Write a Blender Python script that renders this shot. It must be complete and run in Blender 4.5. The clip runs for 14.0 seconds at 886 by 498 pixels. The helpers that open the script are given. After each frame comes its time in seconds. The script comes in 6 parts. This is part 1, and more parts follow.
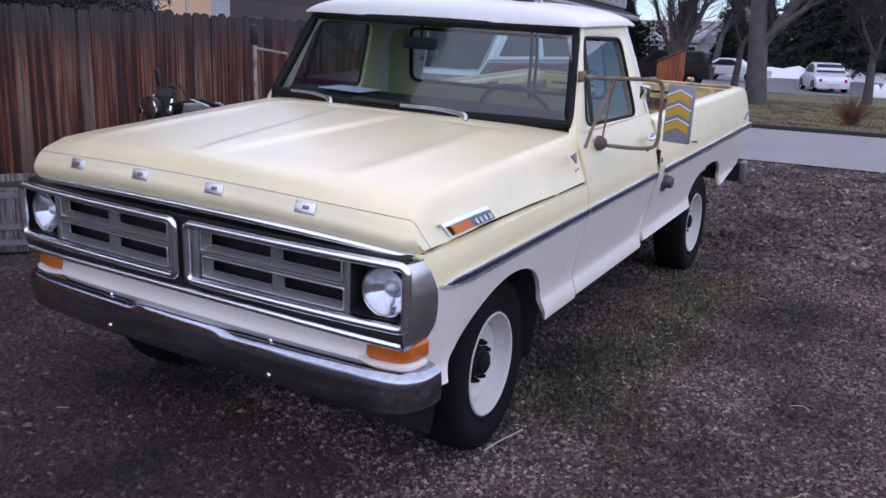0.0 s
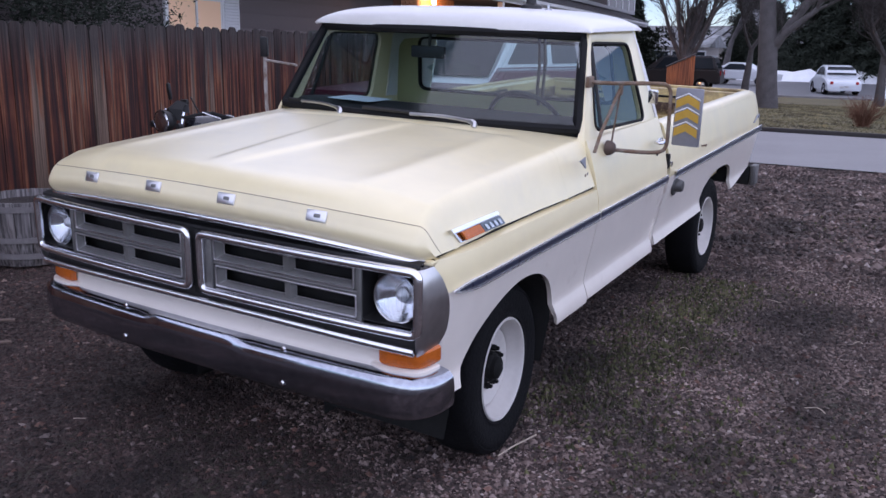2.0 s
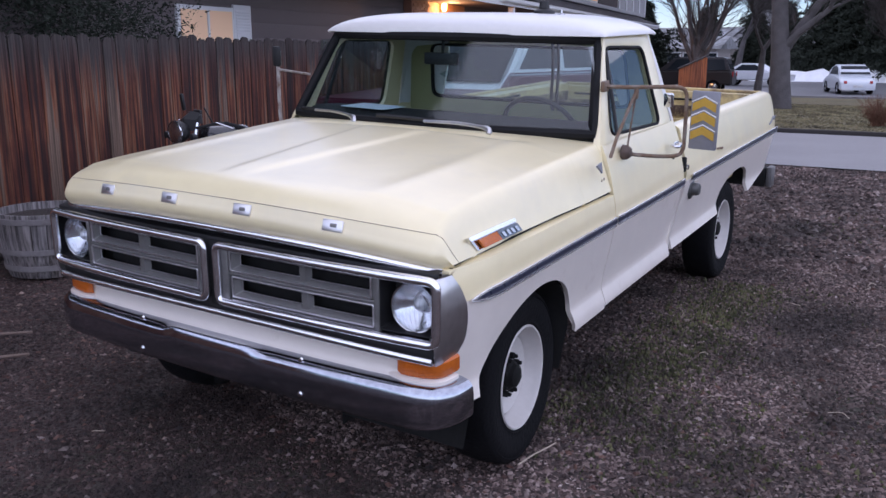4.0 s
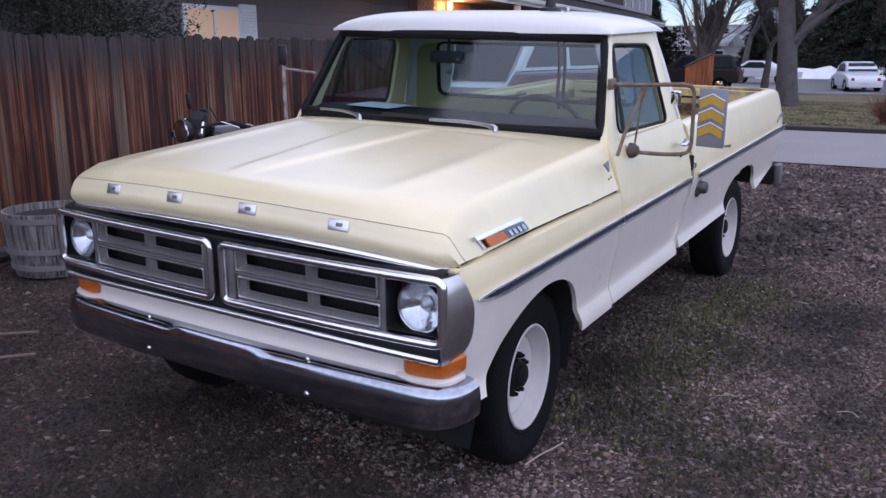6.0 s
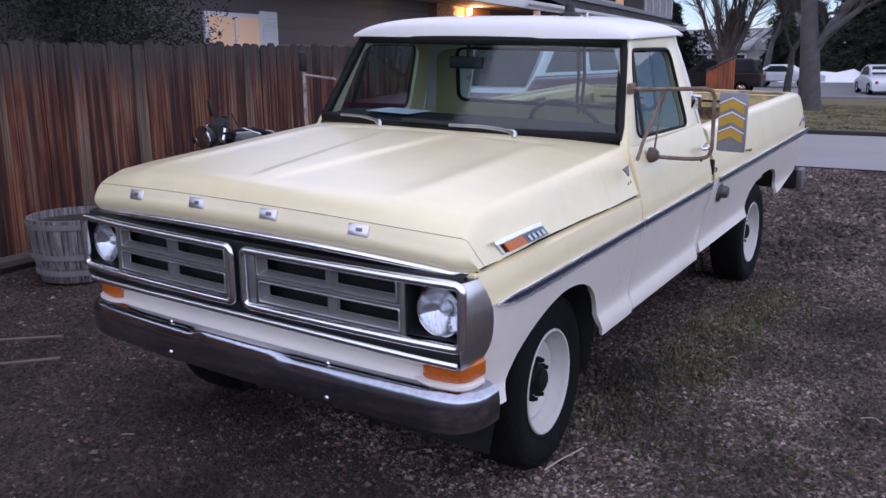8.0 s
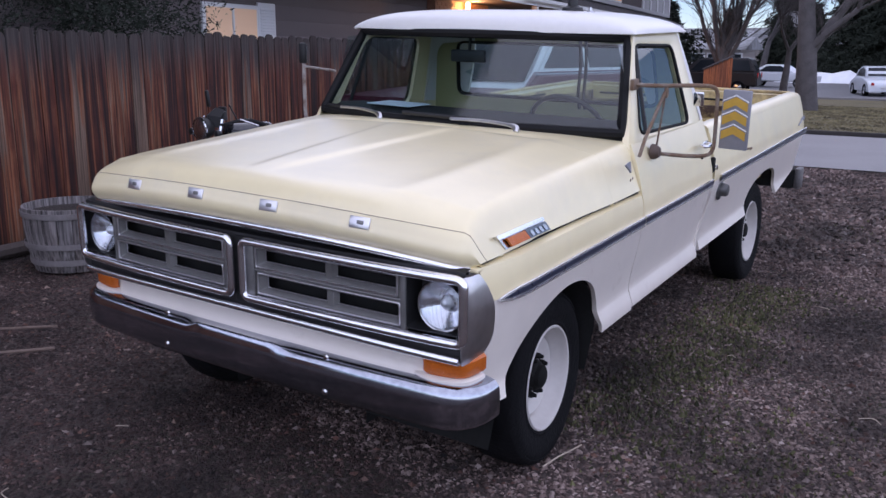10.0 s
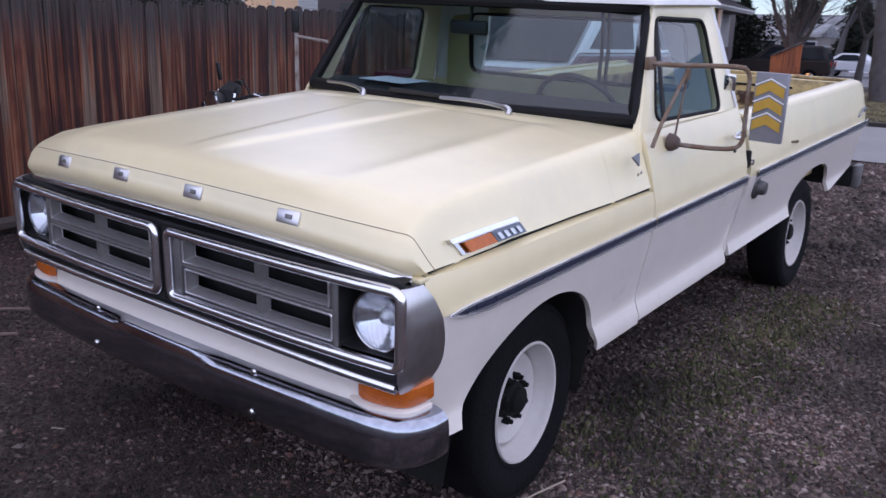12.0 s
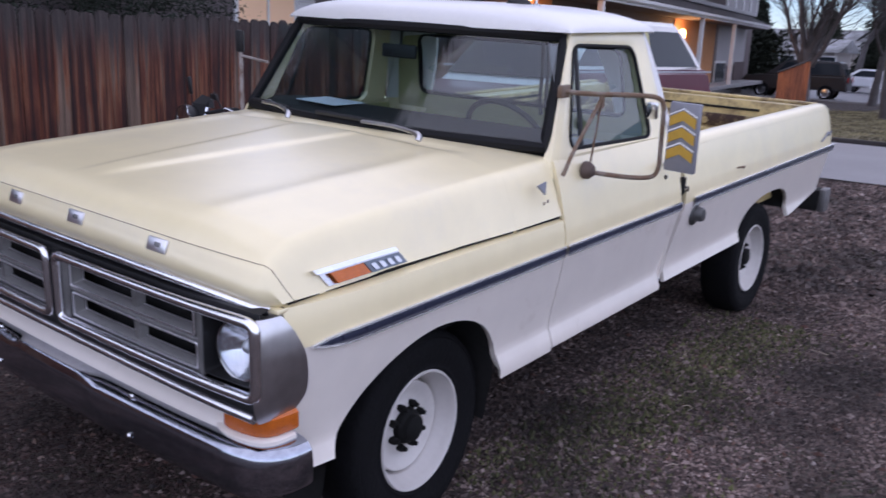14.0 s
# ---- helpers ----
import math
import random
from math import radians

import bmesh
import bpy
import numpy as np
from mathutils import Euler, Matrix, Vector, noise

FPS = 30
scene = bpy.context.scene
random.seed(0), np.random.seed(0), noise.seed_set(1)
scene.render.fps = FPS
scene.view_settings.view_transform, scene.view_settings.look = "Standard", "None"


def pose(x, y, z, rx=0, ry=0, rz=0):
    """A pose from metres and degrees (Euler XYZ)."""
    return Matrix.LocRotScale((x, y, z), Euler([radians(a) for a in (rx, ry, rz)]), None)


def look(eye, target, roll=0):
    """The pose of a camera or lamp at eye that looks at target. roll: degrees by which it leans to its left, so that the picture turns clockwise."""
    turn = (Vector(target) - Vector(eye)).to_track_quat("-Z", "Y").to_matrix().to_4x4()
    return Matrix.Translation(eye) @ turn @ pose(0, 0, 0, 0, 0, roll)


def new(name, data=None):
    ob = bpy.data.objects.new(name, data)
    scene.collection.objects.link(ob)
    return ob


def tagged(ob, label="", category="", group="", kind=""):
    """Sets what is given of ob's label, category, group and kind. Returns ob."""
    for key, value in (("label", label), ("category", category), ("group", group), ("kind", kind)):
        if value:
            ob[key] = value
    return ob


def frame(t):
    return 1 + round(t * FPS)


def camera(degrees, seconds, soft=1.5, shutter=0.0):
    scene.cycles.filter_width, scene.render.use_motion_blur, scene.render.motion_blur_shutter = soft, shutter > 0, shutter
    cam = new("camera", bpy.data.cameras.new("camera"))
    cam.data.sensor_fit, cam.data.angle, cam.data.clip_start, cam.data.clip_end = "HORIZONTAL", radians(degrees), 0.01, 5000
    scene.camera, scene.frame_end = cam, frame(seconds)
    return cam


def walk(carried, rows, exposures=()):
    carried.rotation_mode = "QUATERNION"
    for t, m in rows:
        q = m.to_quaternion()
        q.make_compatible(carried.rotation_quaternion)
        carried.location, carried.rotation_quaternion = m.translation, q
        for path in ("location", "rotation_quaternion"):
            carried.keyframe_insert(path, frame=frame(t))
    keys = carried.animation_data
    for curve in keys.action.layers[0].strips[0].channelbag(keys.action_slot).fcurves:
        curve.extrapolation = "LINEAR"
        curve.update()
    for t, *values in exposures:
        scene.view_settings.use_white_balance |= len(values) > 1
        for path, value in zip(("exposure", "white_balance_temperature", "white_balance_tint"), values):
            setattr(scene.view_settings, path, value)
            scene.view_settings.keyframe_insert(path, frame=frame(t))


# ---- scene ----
cam = camera(54.6, 14.0, soft=1.5, shutter=0.5)
# The truck stands with a slight list; SWAY turns its frame into the upright world.
SWAY = Matrix.Rotation(radians(1.6), 4, "Y")
BODY = SWAY @ Matrix.Rotation(math.atan(0.0373), 4, "X")
PATH = [
    (0, (2.289, -2.962, 1.684), (1.354, -1.268, 1.177), 3.5),
    (0.5, (2.322, -2.985, 1.685), (1.376, -1.286, 1.219), 2.6),
    (1, (2.316, -2.994, 1.683), (1.343, -1.304, 1.239), 2.5),
    (1.5, (2.306, -2.979, 1.679), (1.338, -1.291, 1.221), 2.5),
    (2, (2.304, -2.976, 1.677), (1.341, -1.293, 1.19), 2.4),
    (2.5, (2.299, -2.97, 1.68), (1.325, -1.296, 1.181), 2.1),
    (3, (2.288, -2.97, 1.68), (1.306, -1.295, 1.201), 2.0),
    (5.5, (2.276, -2.951, 1.682), (1.276, -1.286, 1.208), 0.8),
    (6, (2.272, -2.951, 1.679), (1.269, -1.289, 1.2), 1.2),
    (6.5, (2.269, -2.955, 1.678), (1.248, -1.304, 1.196), 1.3),
    (7, (2.276, -2.955, 1.677), (1.238, -1.314, 1.201), 1.1),
    (7.5, (2.284, -2.956, 1.681), (1.237, -1.318, 1.211), 0.7),
    (9.8, (2.242, -2.962, 1.665), (1.212, -1.312, 1.2), 1.8),
    (10, (2.244, -2.951, 1.668), (1.213, -1.305, 1.19), 1.7),
    (10.5, (2.242, -2.924, 1.665), (1.252, -1.25, 1.197), 1.6),
    (11, (2.244, -2.822, 1.651), (1.268, -1.139, 1.187), 1.4),
    (11.5, (2.284, -2.573, 1.654), (1.233, -0.954, 1.132), 1.8),
    (12, (2.248, -2.372, 1.626), (1.113, -0.811, 1.102), 2.9),
    (12.5, (2.215, -2.242, 1.652), (1.086, -0.69, 1.091), 4.9),
    (12.6, (2.221, -2.221, 1.654), (1.107, -0.673, 1.052), 2.4),
    (13, (2.327, -2.155, 1.669), (1.197, -0.607, 1.098), 3.8),
    (13.5, (2.516, -2.091, 1.701), (1.27, -0.618, 1.174), 2.3),
    (14, (2.572, -2.111, 1.711), (1.398, -0.573, 1.205), 3.6),
]
walk(cam, [(t, SWAY @ look(eye, target, roll)) for t, eye, target, roll in PATH],
     exposures=[(0, 0.72, 5900, 22), (14, 0.66, 5950, 23)])

# ---- light: an overcast winter dusk ----
world = bpy.data.worlds.new("dusk")
scene.world = world
world.use_nodes = True
wn, wl = world.node_tree.nodes, world.node_tree.links
sky = wn.new("ShaderNodeTexSky")
sky.sky_type, sky.sun_disc = "NISHITA", False
sky.sun_elevation, sky.sun_rotation = radians(67), radians(115)
sky.altitude = 2200
sky.air_density, sky.dust_density, sky.ozone_density = 1.0, 0.0, 2.5
wl.new(sky.outputs[0], wn["Background"].inputs[0])
wn["Background"].inputs[1].default_value = 0.08
sun = new("sun", bpy.data.lights.new("sun", "SUN"))
sun.data.energy, sun.data.angle, sun.data.color = 2.0, radians(168), (1.0, 0.965, 0.95)
sun.matrix_world = look((2.4, -1.6, 14), (0, 0, 0))

# ---- materials ----
def mat(name, base, rough=0.5, metal=0.0, var=0.12, scale=3.0, fine=40.0, bump=0.0, bscale=120.0, coat=0.0, coat_rough=0.08, stain=None, stain_amount=0.3, stain_scale=2.0):
    """A painted or natural surface: colour that varies at two scales, fine relief and optional stains."""
    m = bpy.data.materials.new(name)
    m.use_nodes = True
    n, l = m.node_tree.nodes, m.node_tree.links
    b = n["Principled BSDF"]
    b.inputs["Metallic"].default_value = metal
    b.inputs["Coat Weight"].default_value = coat
    b.inputs["Coat Roughness"].default_value = coat_rough
    co = n.new("ShaderNodeTexCoord")
    info = n.new("ShaderNodeObjectInfo")
    n1 = n.new("ShaderNodeTexNoise")
    n1.inputs["Scale"].default_value, n1.inputs["Detail"].default_value = scale, 5
    n2 = n.new("ShaderNodeTexNoise")
    n2.inputs["Scale"].default_value, n2.inputs["Detail"].default_value = fine, 4
    add = n.new("ShaderNodeMath")
    add.operation = "ADD"
    for k in (n1, n2):
        l.new(co.outputs["Object"], k.inputs["Vector"])
    l.new(n1.outputs["Fac"], add.inputs[0])
    l.new(n2.outputs["Fac"], add.inputs[1])
    ramp = n.new("ShaderNodeMapRange")
    ramp.inputs[1].default_value, ramp.inputs[2].default_value = 0.6, 1.4
    ramp.inputs[3].default_value, ramp.inputs[4].default_value = 1 - var, 1 + var
    l.new(add.outputs[0], ramp.inputs[0])
    mul = n.new("ShaderNodeVectorMath")
    mul.operation = "SCALE"
    mul.inputs[0].default_value = base[:3]
    l.new(ramp.outputs[0], mul.inputs["Scale"])
    colour = mul.outputs[0]
    if stain:
        n3 = n.new("ShaderNodeTexNoise")
        n3.inputs["Scale"].default_value, n3.inputs["Detail"].default_value = stain_scale, 8
        n3.inputs["Roughness"].default_value = 0.7
        l.new(co.outputs["Object"], n3.inputs["Vector"])
        mr = n.new("ShaderNodeMapRange")
        mr.inputs[1].default_value, mr.inputs[2].default_value = 1 - stain_amount - 0.12, 1 - stain_amount + 0.12
        l.new(n3.outputs["Fac"], mr.inputs[0])
        mix = n.new("ShaderNodeMix")
        mix.data_type = "RGBA"
        l.new(mr.outputs[0], mix.inputs[0])
        l.new(colour, mix.inputs[6])
        mix.inputs[7].default_value = (*stain, 1)
        colour = mix.outputs[2]
    l.new(colour, b.inputs["Base Color"])
    rr = n.new("ShaderNodeMapRange")
    rr.inputs[3].default_value, rr.inputs[4].default_value = max(0.02, rough * 0.85), min(1, rough * 1.2)
    l.new(n2.outputs["Fac"], rr.inputs[0])
    l.new(rr.outputs[0], b.inputs["Roughness"])
    if bump:
        nb = n.new("ShaderNodeTexNoise")
        nb.inputs["Scale"].default_value, nb.inputs["Detail"].default_value = bscale, 6
        l.new(co.outputs["Object"], nb.inputs["Vector"])
        bp = n.new("ShaderNodeBump")
        bp.inputs["Strength"].default_value, bp.inputs["Distance"].default_value = bump, 0.02
        l.new(nb.outputs["Fac"], bp.inputs["Height"])
        l.new(bp.outputs[0], b.inputs["Normal"])
    return m


def glass_mat(name, tint, gloss_rough=0.0, face=0.042, edge=0.85):
    """A thin clear pane: straight view through, reflection rising towards grazing."""
    m = bpy.data.materials.new(name)
    m.use_nodes = True
    n, l = m.node_tree.nodes, m.node_tree.links
    n.remove(n["Principled BSDF"])
    t, g, x = n.new("ShaderNodeBsdfTransparent"), n.new("ShaderNodeBsdfGlossy"), n.new("ShaderNodeMixShader")
    w, p, k = n.new("ShaderNodeLayerWeight"), n.new("ShaderNodeMath"), n.new("ShaderNodeMath")
    t.inputs[0].default_value = (*tint, 1)
    g.inputs["Roughness"].default_value = 0.01 + gloss_rough
    p.operation, k.operation = "POWER", "MULTIPLY_ADD"
    p.inputs[1].default_value = 4.5
    l.new(w.outputs["Facing"], p.inputs[0])
    l.new(p.outputs[0], k.inputs[0])
    k.inputs[1].default_value, k.inputs[2].default_value = edge, face
    l.new(k.outputs[0], x.inputs[0])
    l.new(t.outputs[0], x.inputs[1])
    l.new(g.outputs[0], x.inputs[2])
    l.new(x.outputs[0], n["Material Output"].inputs[0])
    return m


def glow_mat(name, colour, strength):
    m = bpy.data.materials.new(name)
    m.use_nodes = True
    b = m.node_tree.nodes["Principled BSDF"]
    b.inputs["Base Color"].default_value = (*colour, 1)
    b.inputs["Emission Color"].default_value = (*colour, 1)
    b.inputs["Emission Strength"].default_value = strength
    return m


CREAM = mat("cream paint", (0.87, 0.760, 0.465), 0.42, coat=1.0, coat_rough=0.27, var=0.05, scale=1.5, fine=9, stain=(0.76, 0.68, 0.47), stain_amount=0.4, stain_scale=1.2)
CREAM.node_tree.nodes["Principled BSDF"].inputs["Coat IOR"].default_value = 1.7
# Cream at about half brightness: the cab's inner shade is in the colour.
CREAM_SHADED = mat("shaded cream paint inside", (0.42, 0.40, 0.20), 0.5, var=0.1)
WHITE = mat("white paint", (0.75, 0.69, 0.625), 0.3, coat=0.3, coat_rough=0.2, var=0.05, scale=1.5, fine=9, stain=(0.50, 0.43, 0.36), stain_amount=0.27, stain_scale=3.5)
ROOFWHITE = mat("roof white", (0.77, 0.755, 0.735), 0.35, coat=0.2, var=0.03)
CHROME = mat("chrome", (0.70, 0.70, 0.72), 0.09, 1.0, var=0.08, scale=2, bump=0.02, bscale=6)
CHROME_DULL = mat("dull chrome", (0.50, 0.50, 0.52), 0.17, 1.0, var=0.15, scale=3, fine=30, bump=0.03, bscale=5)
TRIM = mat("bright chrome trim", (0.86, 0.86, 0.89), 0.19, 1.0, var=0.05, scale=3, fine=12)
BRIGHT = mat("bright aged trim", (0.76, 0.75, 0.77), 0.33, 1.0, var=0.05, scale=3, fine=12)
GRILLE = mat("aged grille metal", (0.19, 0.186, 0.182), 0.42, 0.5, var=0.15, fine=60)
BUMPER = mat("dented chrome", (0.40, 0.42, 0.48), 0.12, 1.0, var=0.2, scale=3, fine=40, bump=0.10, bscale=2.5)
BEZEL = mat("brushed bezel metal", (0.60, 0.59, 0.60), 0.34, 1.0, var=0.12, scale=3, fine=30)
REFLECTOR = mat("lamp reflector", (0.82, 0.83, 0.86), 0.45, 1.0, var=0.05, scale=30, fine=90, bump=0.25, bscale=60)
BLACK = mat("black paint", (0.012, 0.012, 0.013), 0.5, var=0.3)
# Near-black colour that carries the shade of gaps, recesses and the underside.
VOID = mat("deep shade black", (0.006, 0.006, 0.006), 0.9, var=0.2)
RUBBER = mat("rubber", (0.009, 0.009, 0.010), 0.65, var=0.25, fine=60, bump=0.15, bscale=90)
TYRE = mat("tyre rubber", (0.007, 0.007, 0.008), 0.8, var=0.3, fine=70, bump=0.3, bscale=60)
RUBBER.node_tree.nodes["Principled BSDF"].inputs["Specular IOR Level"].default_value = 0.2
TYRE.node_tree.nodes["Principled BSDF"].inputs["Specular IOR Level"].default_value = 0.12
RIM = mat("white wheel paint", (0.56, 0.53, 0.505), 0.4, var=0.06, stain=(0.35, 0.24, 0.15), stain_amount=0.18, stain_scale=9)
AMBER = mat("amber lens", (0.54, 0.125, 0.012), 0.25, var=0.15, scale=20, fine=120, coat=0.15, bump=0.2, bscale=150)
BLUE = mat("blue trim insert", (0.034, 0.040, 0.070), 0.28, 0.2, var=0.2)
RUSTY = mat("rusted steel", (0.20, 0.13, 0.085), 0.75, 0.3, var=0.3, fine=50, stain=(0.30, 0.27, 0.24), stain_amount=0.42, stain_scale=14, bump=0.2)
BEDPAINT = mat("worn bed paint", (0.60, 0.47, 0.21), 0.55, var=0.2, stain=(0.10, 0.058, 0.036), stain_amount=0.42, stain_scale=6)
GLASS = glass_mat("cab glass", (0.63, 0.75, 0.78), face=0.085)
SEATV = mat("seat vinyl", (0.30, 0.33, 0.32), 0.6, var=0.12)
DASH = mat("dash padding", (0.008, 0.008, 0.009), 0.75, var=0.2)
PAPER = mat("paper", (0.78, 0.85, 0.92), 0.8, var=0.03)

# ---- mesh tools ----
def part(name, bm, material, parent=None, label="", smooth=40, kind=""):
    me = bpy.data.meshes.new(name)
    bmesh.ops.recalc_face_normals(bm, faces=bm.faces[:])
    bm.to_mesh(me)
    bm.free()
    for m in (material if isinstance(material, (list, tuple)) else [material]):
        me.materials.append(m)
    if smooth:
        me.polygons.foreach_set("use_smooth", [True] * len(me.polygons))
        me.set_sharp_from_angle(angle=radians(smooth))
    ob = new(name, me)
    if parent:
        ob.parent = parent
    if label or kind:
        tagged(ob, label, kind=kind)
    return ob


def thing(name, label, category, group="", m=None):
    ob = tagged(new(name), label, category, group)
    if m:
        ob.matrix_world = m
    return ob


def grid(rows, bm=None, loop=False):
    """A sheet through rows of points."""
    bm = bm or bmesh.new()
    vs = [[bm.verts.new(p) for p in r] for r in rows]
    for a, b in zip(vs, vs[1:]):
        k = len(a)
        for i in range(k if loop else k - 1):
            j = (i + 1) % k
            bm.faces.new((a[i], a[j], b[j], b[i]))
    return bm


def thick(bm, t):
    bmesh.ops.recalc_face_normals(bm, faces=bm.faces[:])
    bmesh.ops.solidify(bm, geom=bm.faces[:], thickness=t)
    return bm


def box(c, s, bevel=0.0, bm=None, m=None, seg=2):
    bm = bm or bmesh.new()
    r = bmesh.ops.create_cube(bm, size=1.0, matrix=(m or Matrix()) @ Matrix.Translation(c) @ Matrix.Diagonal((*s, 1)))
    if bevel:
        es = list({e for v in r["verts"] for e in v.link_edges})
        bmesh.ops.bevel(bm, geom=es, offset=bevel, segments=seg, affect="EDGES", profile=0.5)
    return bm


def tube(points, r, n=8, bm=None, caps=True):
    """A round bar along points; r may be a list of radii."""
    bm = bm or bmesh.new()
    ps = [Vector(p) for p in points]
    rs = r if isinstance(r, (list, tuple)) else [r] * len(ps)
    rows, up = [], Vector((0.31, 0.17, 0.93))
    for i, p in enumerate(ps):
        d = (ps[min(i + 1, len(ps) - 1)] - ps[max(i - 1, 0)]).normalized()
        a = d.cross(up)
        if a.length < 1e-3:
            a = d.cross(Vector((1, 0, 0)))
        a.normalize()
        b = d.cross(a)
        up = a.cross(d)
        rows.append([p + rs[i] * (math.cos(t) * a + math.sin(t) * b) for t in (2 * math.pi * k / n for k in range(n))])
    vs = [[bm.verts.new(q) for q in row] for row in rows]
    for x, y in zip(vs, vs[1:]):
        for i in range(n):
            bm.faces.new((x[i], x[(i + 1) % n], y[(i + 1) % n], y[i]))
    if caps:
        bm.faces.new(vs[0][::-1])
        bm.faces.new(vs[-1])
    return bm


def lathe(profile, n=40, bm=None, axis="X", m=None):
    """Turns (radius, along) pairs round an axis."""
    bm = bm or bmesh.new()
    m = m or Matrix()
    rows = []
    for r, h in profile:
        row = []
        for k in range(n):
            a = 2 * math.pi * k / n
            c, s = r * math.cos(a), r * math.sin(a)
            p = (h, c, s) if axis == "X" else (c, h, s) if axis == "Y" else (c, s, h)
            row.append(m @ Vector(p))
        rows.append(row)
    return grid(rows, bm, loop=True)


def smooth_path(pts, k=6):
    """Rounds a polyline with a Catmull-Rom curve."""
    ps = [Vector(p) for p in pts]
    out = []
    for i in range(len(ps) - 1):
        p0, p1, p2, p3 = ps[max(i - 1, 0)], ps[i], ps[i + 1], ps[min(i + 2, len(ps) - 1)]
        for j in range(k):
            t = j / k
            out.append(0.5 * (2 * p1 + (p2 - p0) * t + (2 * p0 - 5 * p1 + 4 * p2 - p3) * t * t + (3 * p1 - p0 - 3 * p2 + p3) * t ** 3))
    return out + [ps[-1]]


def corner_loop(quad, r, k=5, side=5):
    """Points round a four-cornered outline with rounded corners, as many on every such loop."""
    out = []
    q = [Vector(p) for p in quad]
    for i in range(4):
        a, b, c = q[i - 1], q[i], q[(i + 1) % 4]
        u, v = (a - b).normalized(), (c - b).normalized()
        p, s = b + u * r, b + v * r
        for j in range(k + 1):
            t = j / k
            out.append((1 - t) ** 2 * p + 2 * t * (1 - t) * b + t * t * s)
        e = c - v * r
        for j in range(1, side):
            out.append(s.lerp(e, j / side))
    return out


def flip(bm):
    bmesh.ops.transform(bm, matrix=Matrix.Diagonal((-1, 1, 1, 1)), verts=bm.verts[:])
    bmesh.ops.reverse_faces(bm, faces=bm.faces[:])
    return bm


def lerp_x(z, table):
    return float(np.interp(z, [a for a, _ in table], [b for _, b in table]))

# ---- ground ----
GRAVEL = mat("gravel and bark", (0.056, 0.041, 0.037), 0.95, var=0.6, scale=1.3, fine=75, bump=0.9, bscale=70, stain=(0.034, 0.040, 0.017), stain_amount=0.36, stain_scale=0.55)
LAWN = mat("winter lawn", (0.13, 0.11, 0.055), 0.95, var=0.35, scale=0.6, fine=30, bump=0.6, bscale=50)
CONCRETE = mat("concrete", (0.24, 0.235, 0.24), 0.85, var=0.12, scale=0.7, fine=18, bump=0.2, bscale=60)
SNOW = mat("old snow", (0.80, 0.82, 0.86), 0.7, var=0.1, scale=2, bump=0.4, bscale=8)
SOIL = mat("dark soil", (0.03, 0.022, 0.02), 1.0, var=0.4, bump=0.6)
ASPHALT = mat("wet asphalt", (0.10, 0.10, 0.11), 0.5, var=0.2, scale=0.6, bump=0.2)


def ground_z(x, y):
    if y < 3.3:
        return -0.03 * (1 - max(y, -4) / 3.3)
    return -0.55 * min(1, max(0, (y - 18) / 18)) ** 1.3


def sheet(name, x0, x1, y0, y1, nx, ny, material, lift, label, category):
    rows = [[(x0 + (x1 - x0) * i / nx, y0 + (y1 - y0) * j / ny, ground_z(0, y0 + (y1 - y0) * j / ny) + lift) for i in range(nx + 1)] for j in range(ny + 1)]
    return tagged(part(name, grid(rows), material), label, category, kind="structure")


ys = [-400, -40, -20] + [i * 1.0 for i in range(-16, 48)] + [60, 80, 120, 400, 1500]
tagged(part("ground", grid([[(x, y, ground_z(x, y)) for x in (-1500, -60, -20, -10, -5, 0, 5, 10, 20, 60, 1500)] for y in ys]), GRAVEL), "dark gravel and bark yard with sparse moss", "ground", kind="structure")
sheet("driveway", -60, 60, 10.2, 15.6, 40, 4, CONCRETE, 0.02, "pale grey concrete driveway strip", "driveway")
sheet("lawn", -60, 60, 15.78, 41.5, 30, 26, LAWN, 0.04, "dry brown winter lawn", "lawn")
sheet("road", -300, 300, 42, 66, 20, 12, ASPHALT, 0.03, "wet grey asphalt street", "road")
sheet("planting_bed", -16, -5.4, 31.5, 41.4, 12, 8, SOIL, 0.07, "dark bare planting bed at the edge of the lawn", "planting bed")
tagged(part("kerb", box((0, 15.69, 0.04), (120, 0.16, 0.12), 0.015), mat("dark edging", (0.03, 0.026, 0.025), 0.9)), "dark timber edging along the lawn", "edging", kind="structure")
tagged(part("kerb_2", box((0, 41.75, -0.49), (400, 0.3, 0.14), 0.02), CONCRETE), "concrete kerb along the street", "kerb", kind="structure")

# ---- the pickup ----
truck = thing("pickup_truck", "cream and white two-tone old pickup truck parked on gravel", "truck")
SIDE = [(0.38, 0.955), (0.445, 0.972), (0.470, 0.973), (0.525, 0.953), (0.535, 0.949), (0.560, 0.9495), (0.62, 0.957), (0.70, 0.973), (0.80, 0.990), (0.866, 0.999), (0.93, 0.996), (0.985, 0.983), (1.01, 0.977), (1.06, 0.966), (1.12, 0.947), (1.165, 0.930), (1.205, 0.912)]


def truck_part(name, bm, material, label="", parent=None, smooth=40):
    bmesh.ops.transform(bm, matrix=BODY, verts=bm.verts[:])
    return part(name, bm, material, parent or truck, label, smooth)


def both(name, make, material, label="", parents=None, smooth=40):
    """A part on the driver's side and its mirror image."""
    return [truck_part(name, make() if s == 0 else flip(make()), material, label, parents[s] if parents else None, smooth) for s in (0, 1)]


def narrow(y):
    """How far the flanks draw in towards the front corners."""
    return 0.030 * (max(0, -0.38 - y) / 0.22) ** 1.5


def side_x(y, z):
    return lerp_x(z, SIDE) - narrow(y)


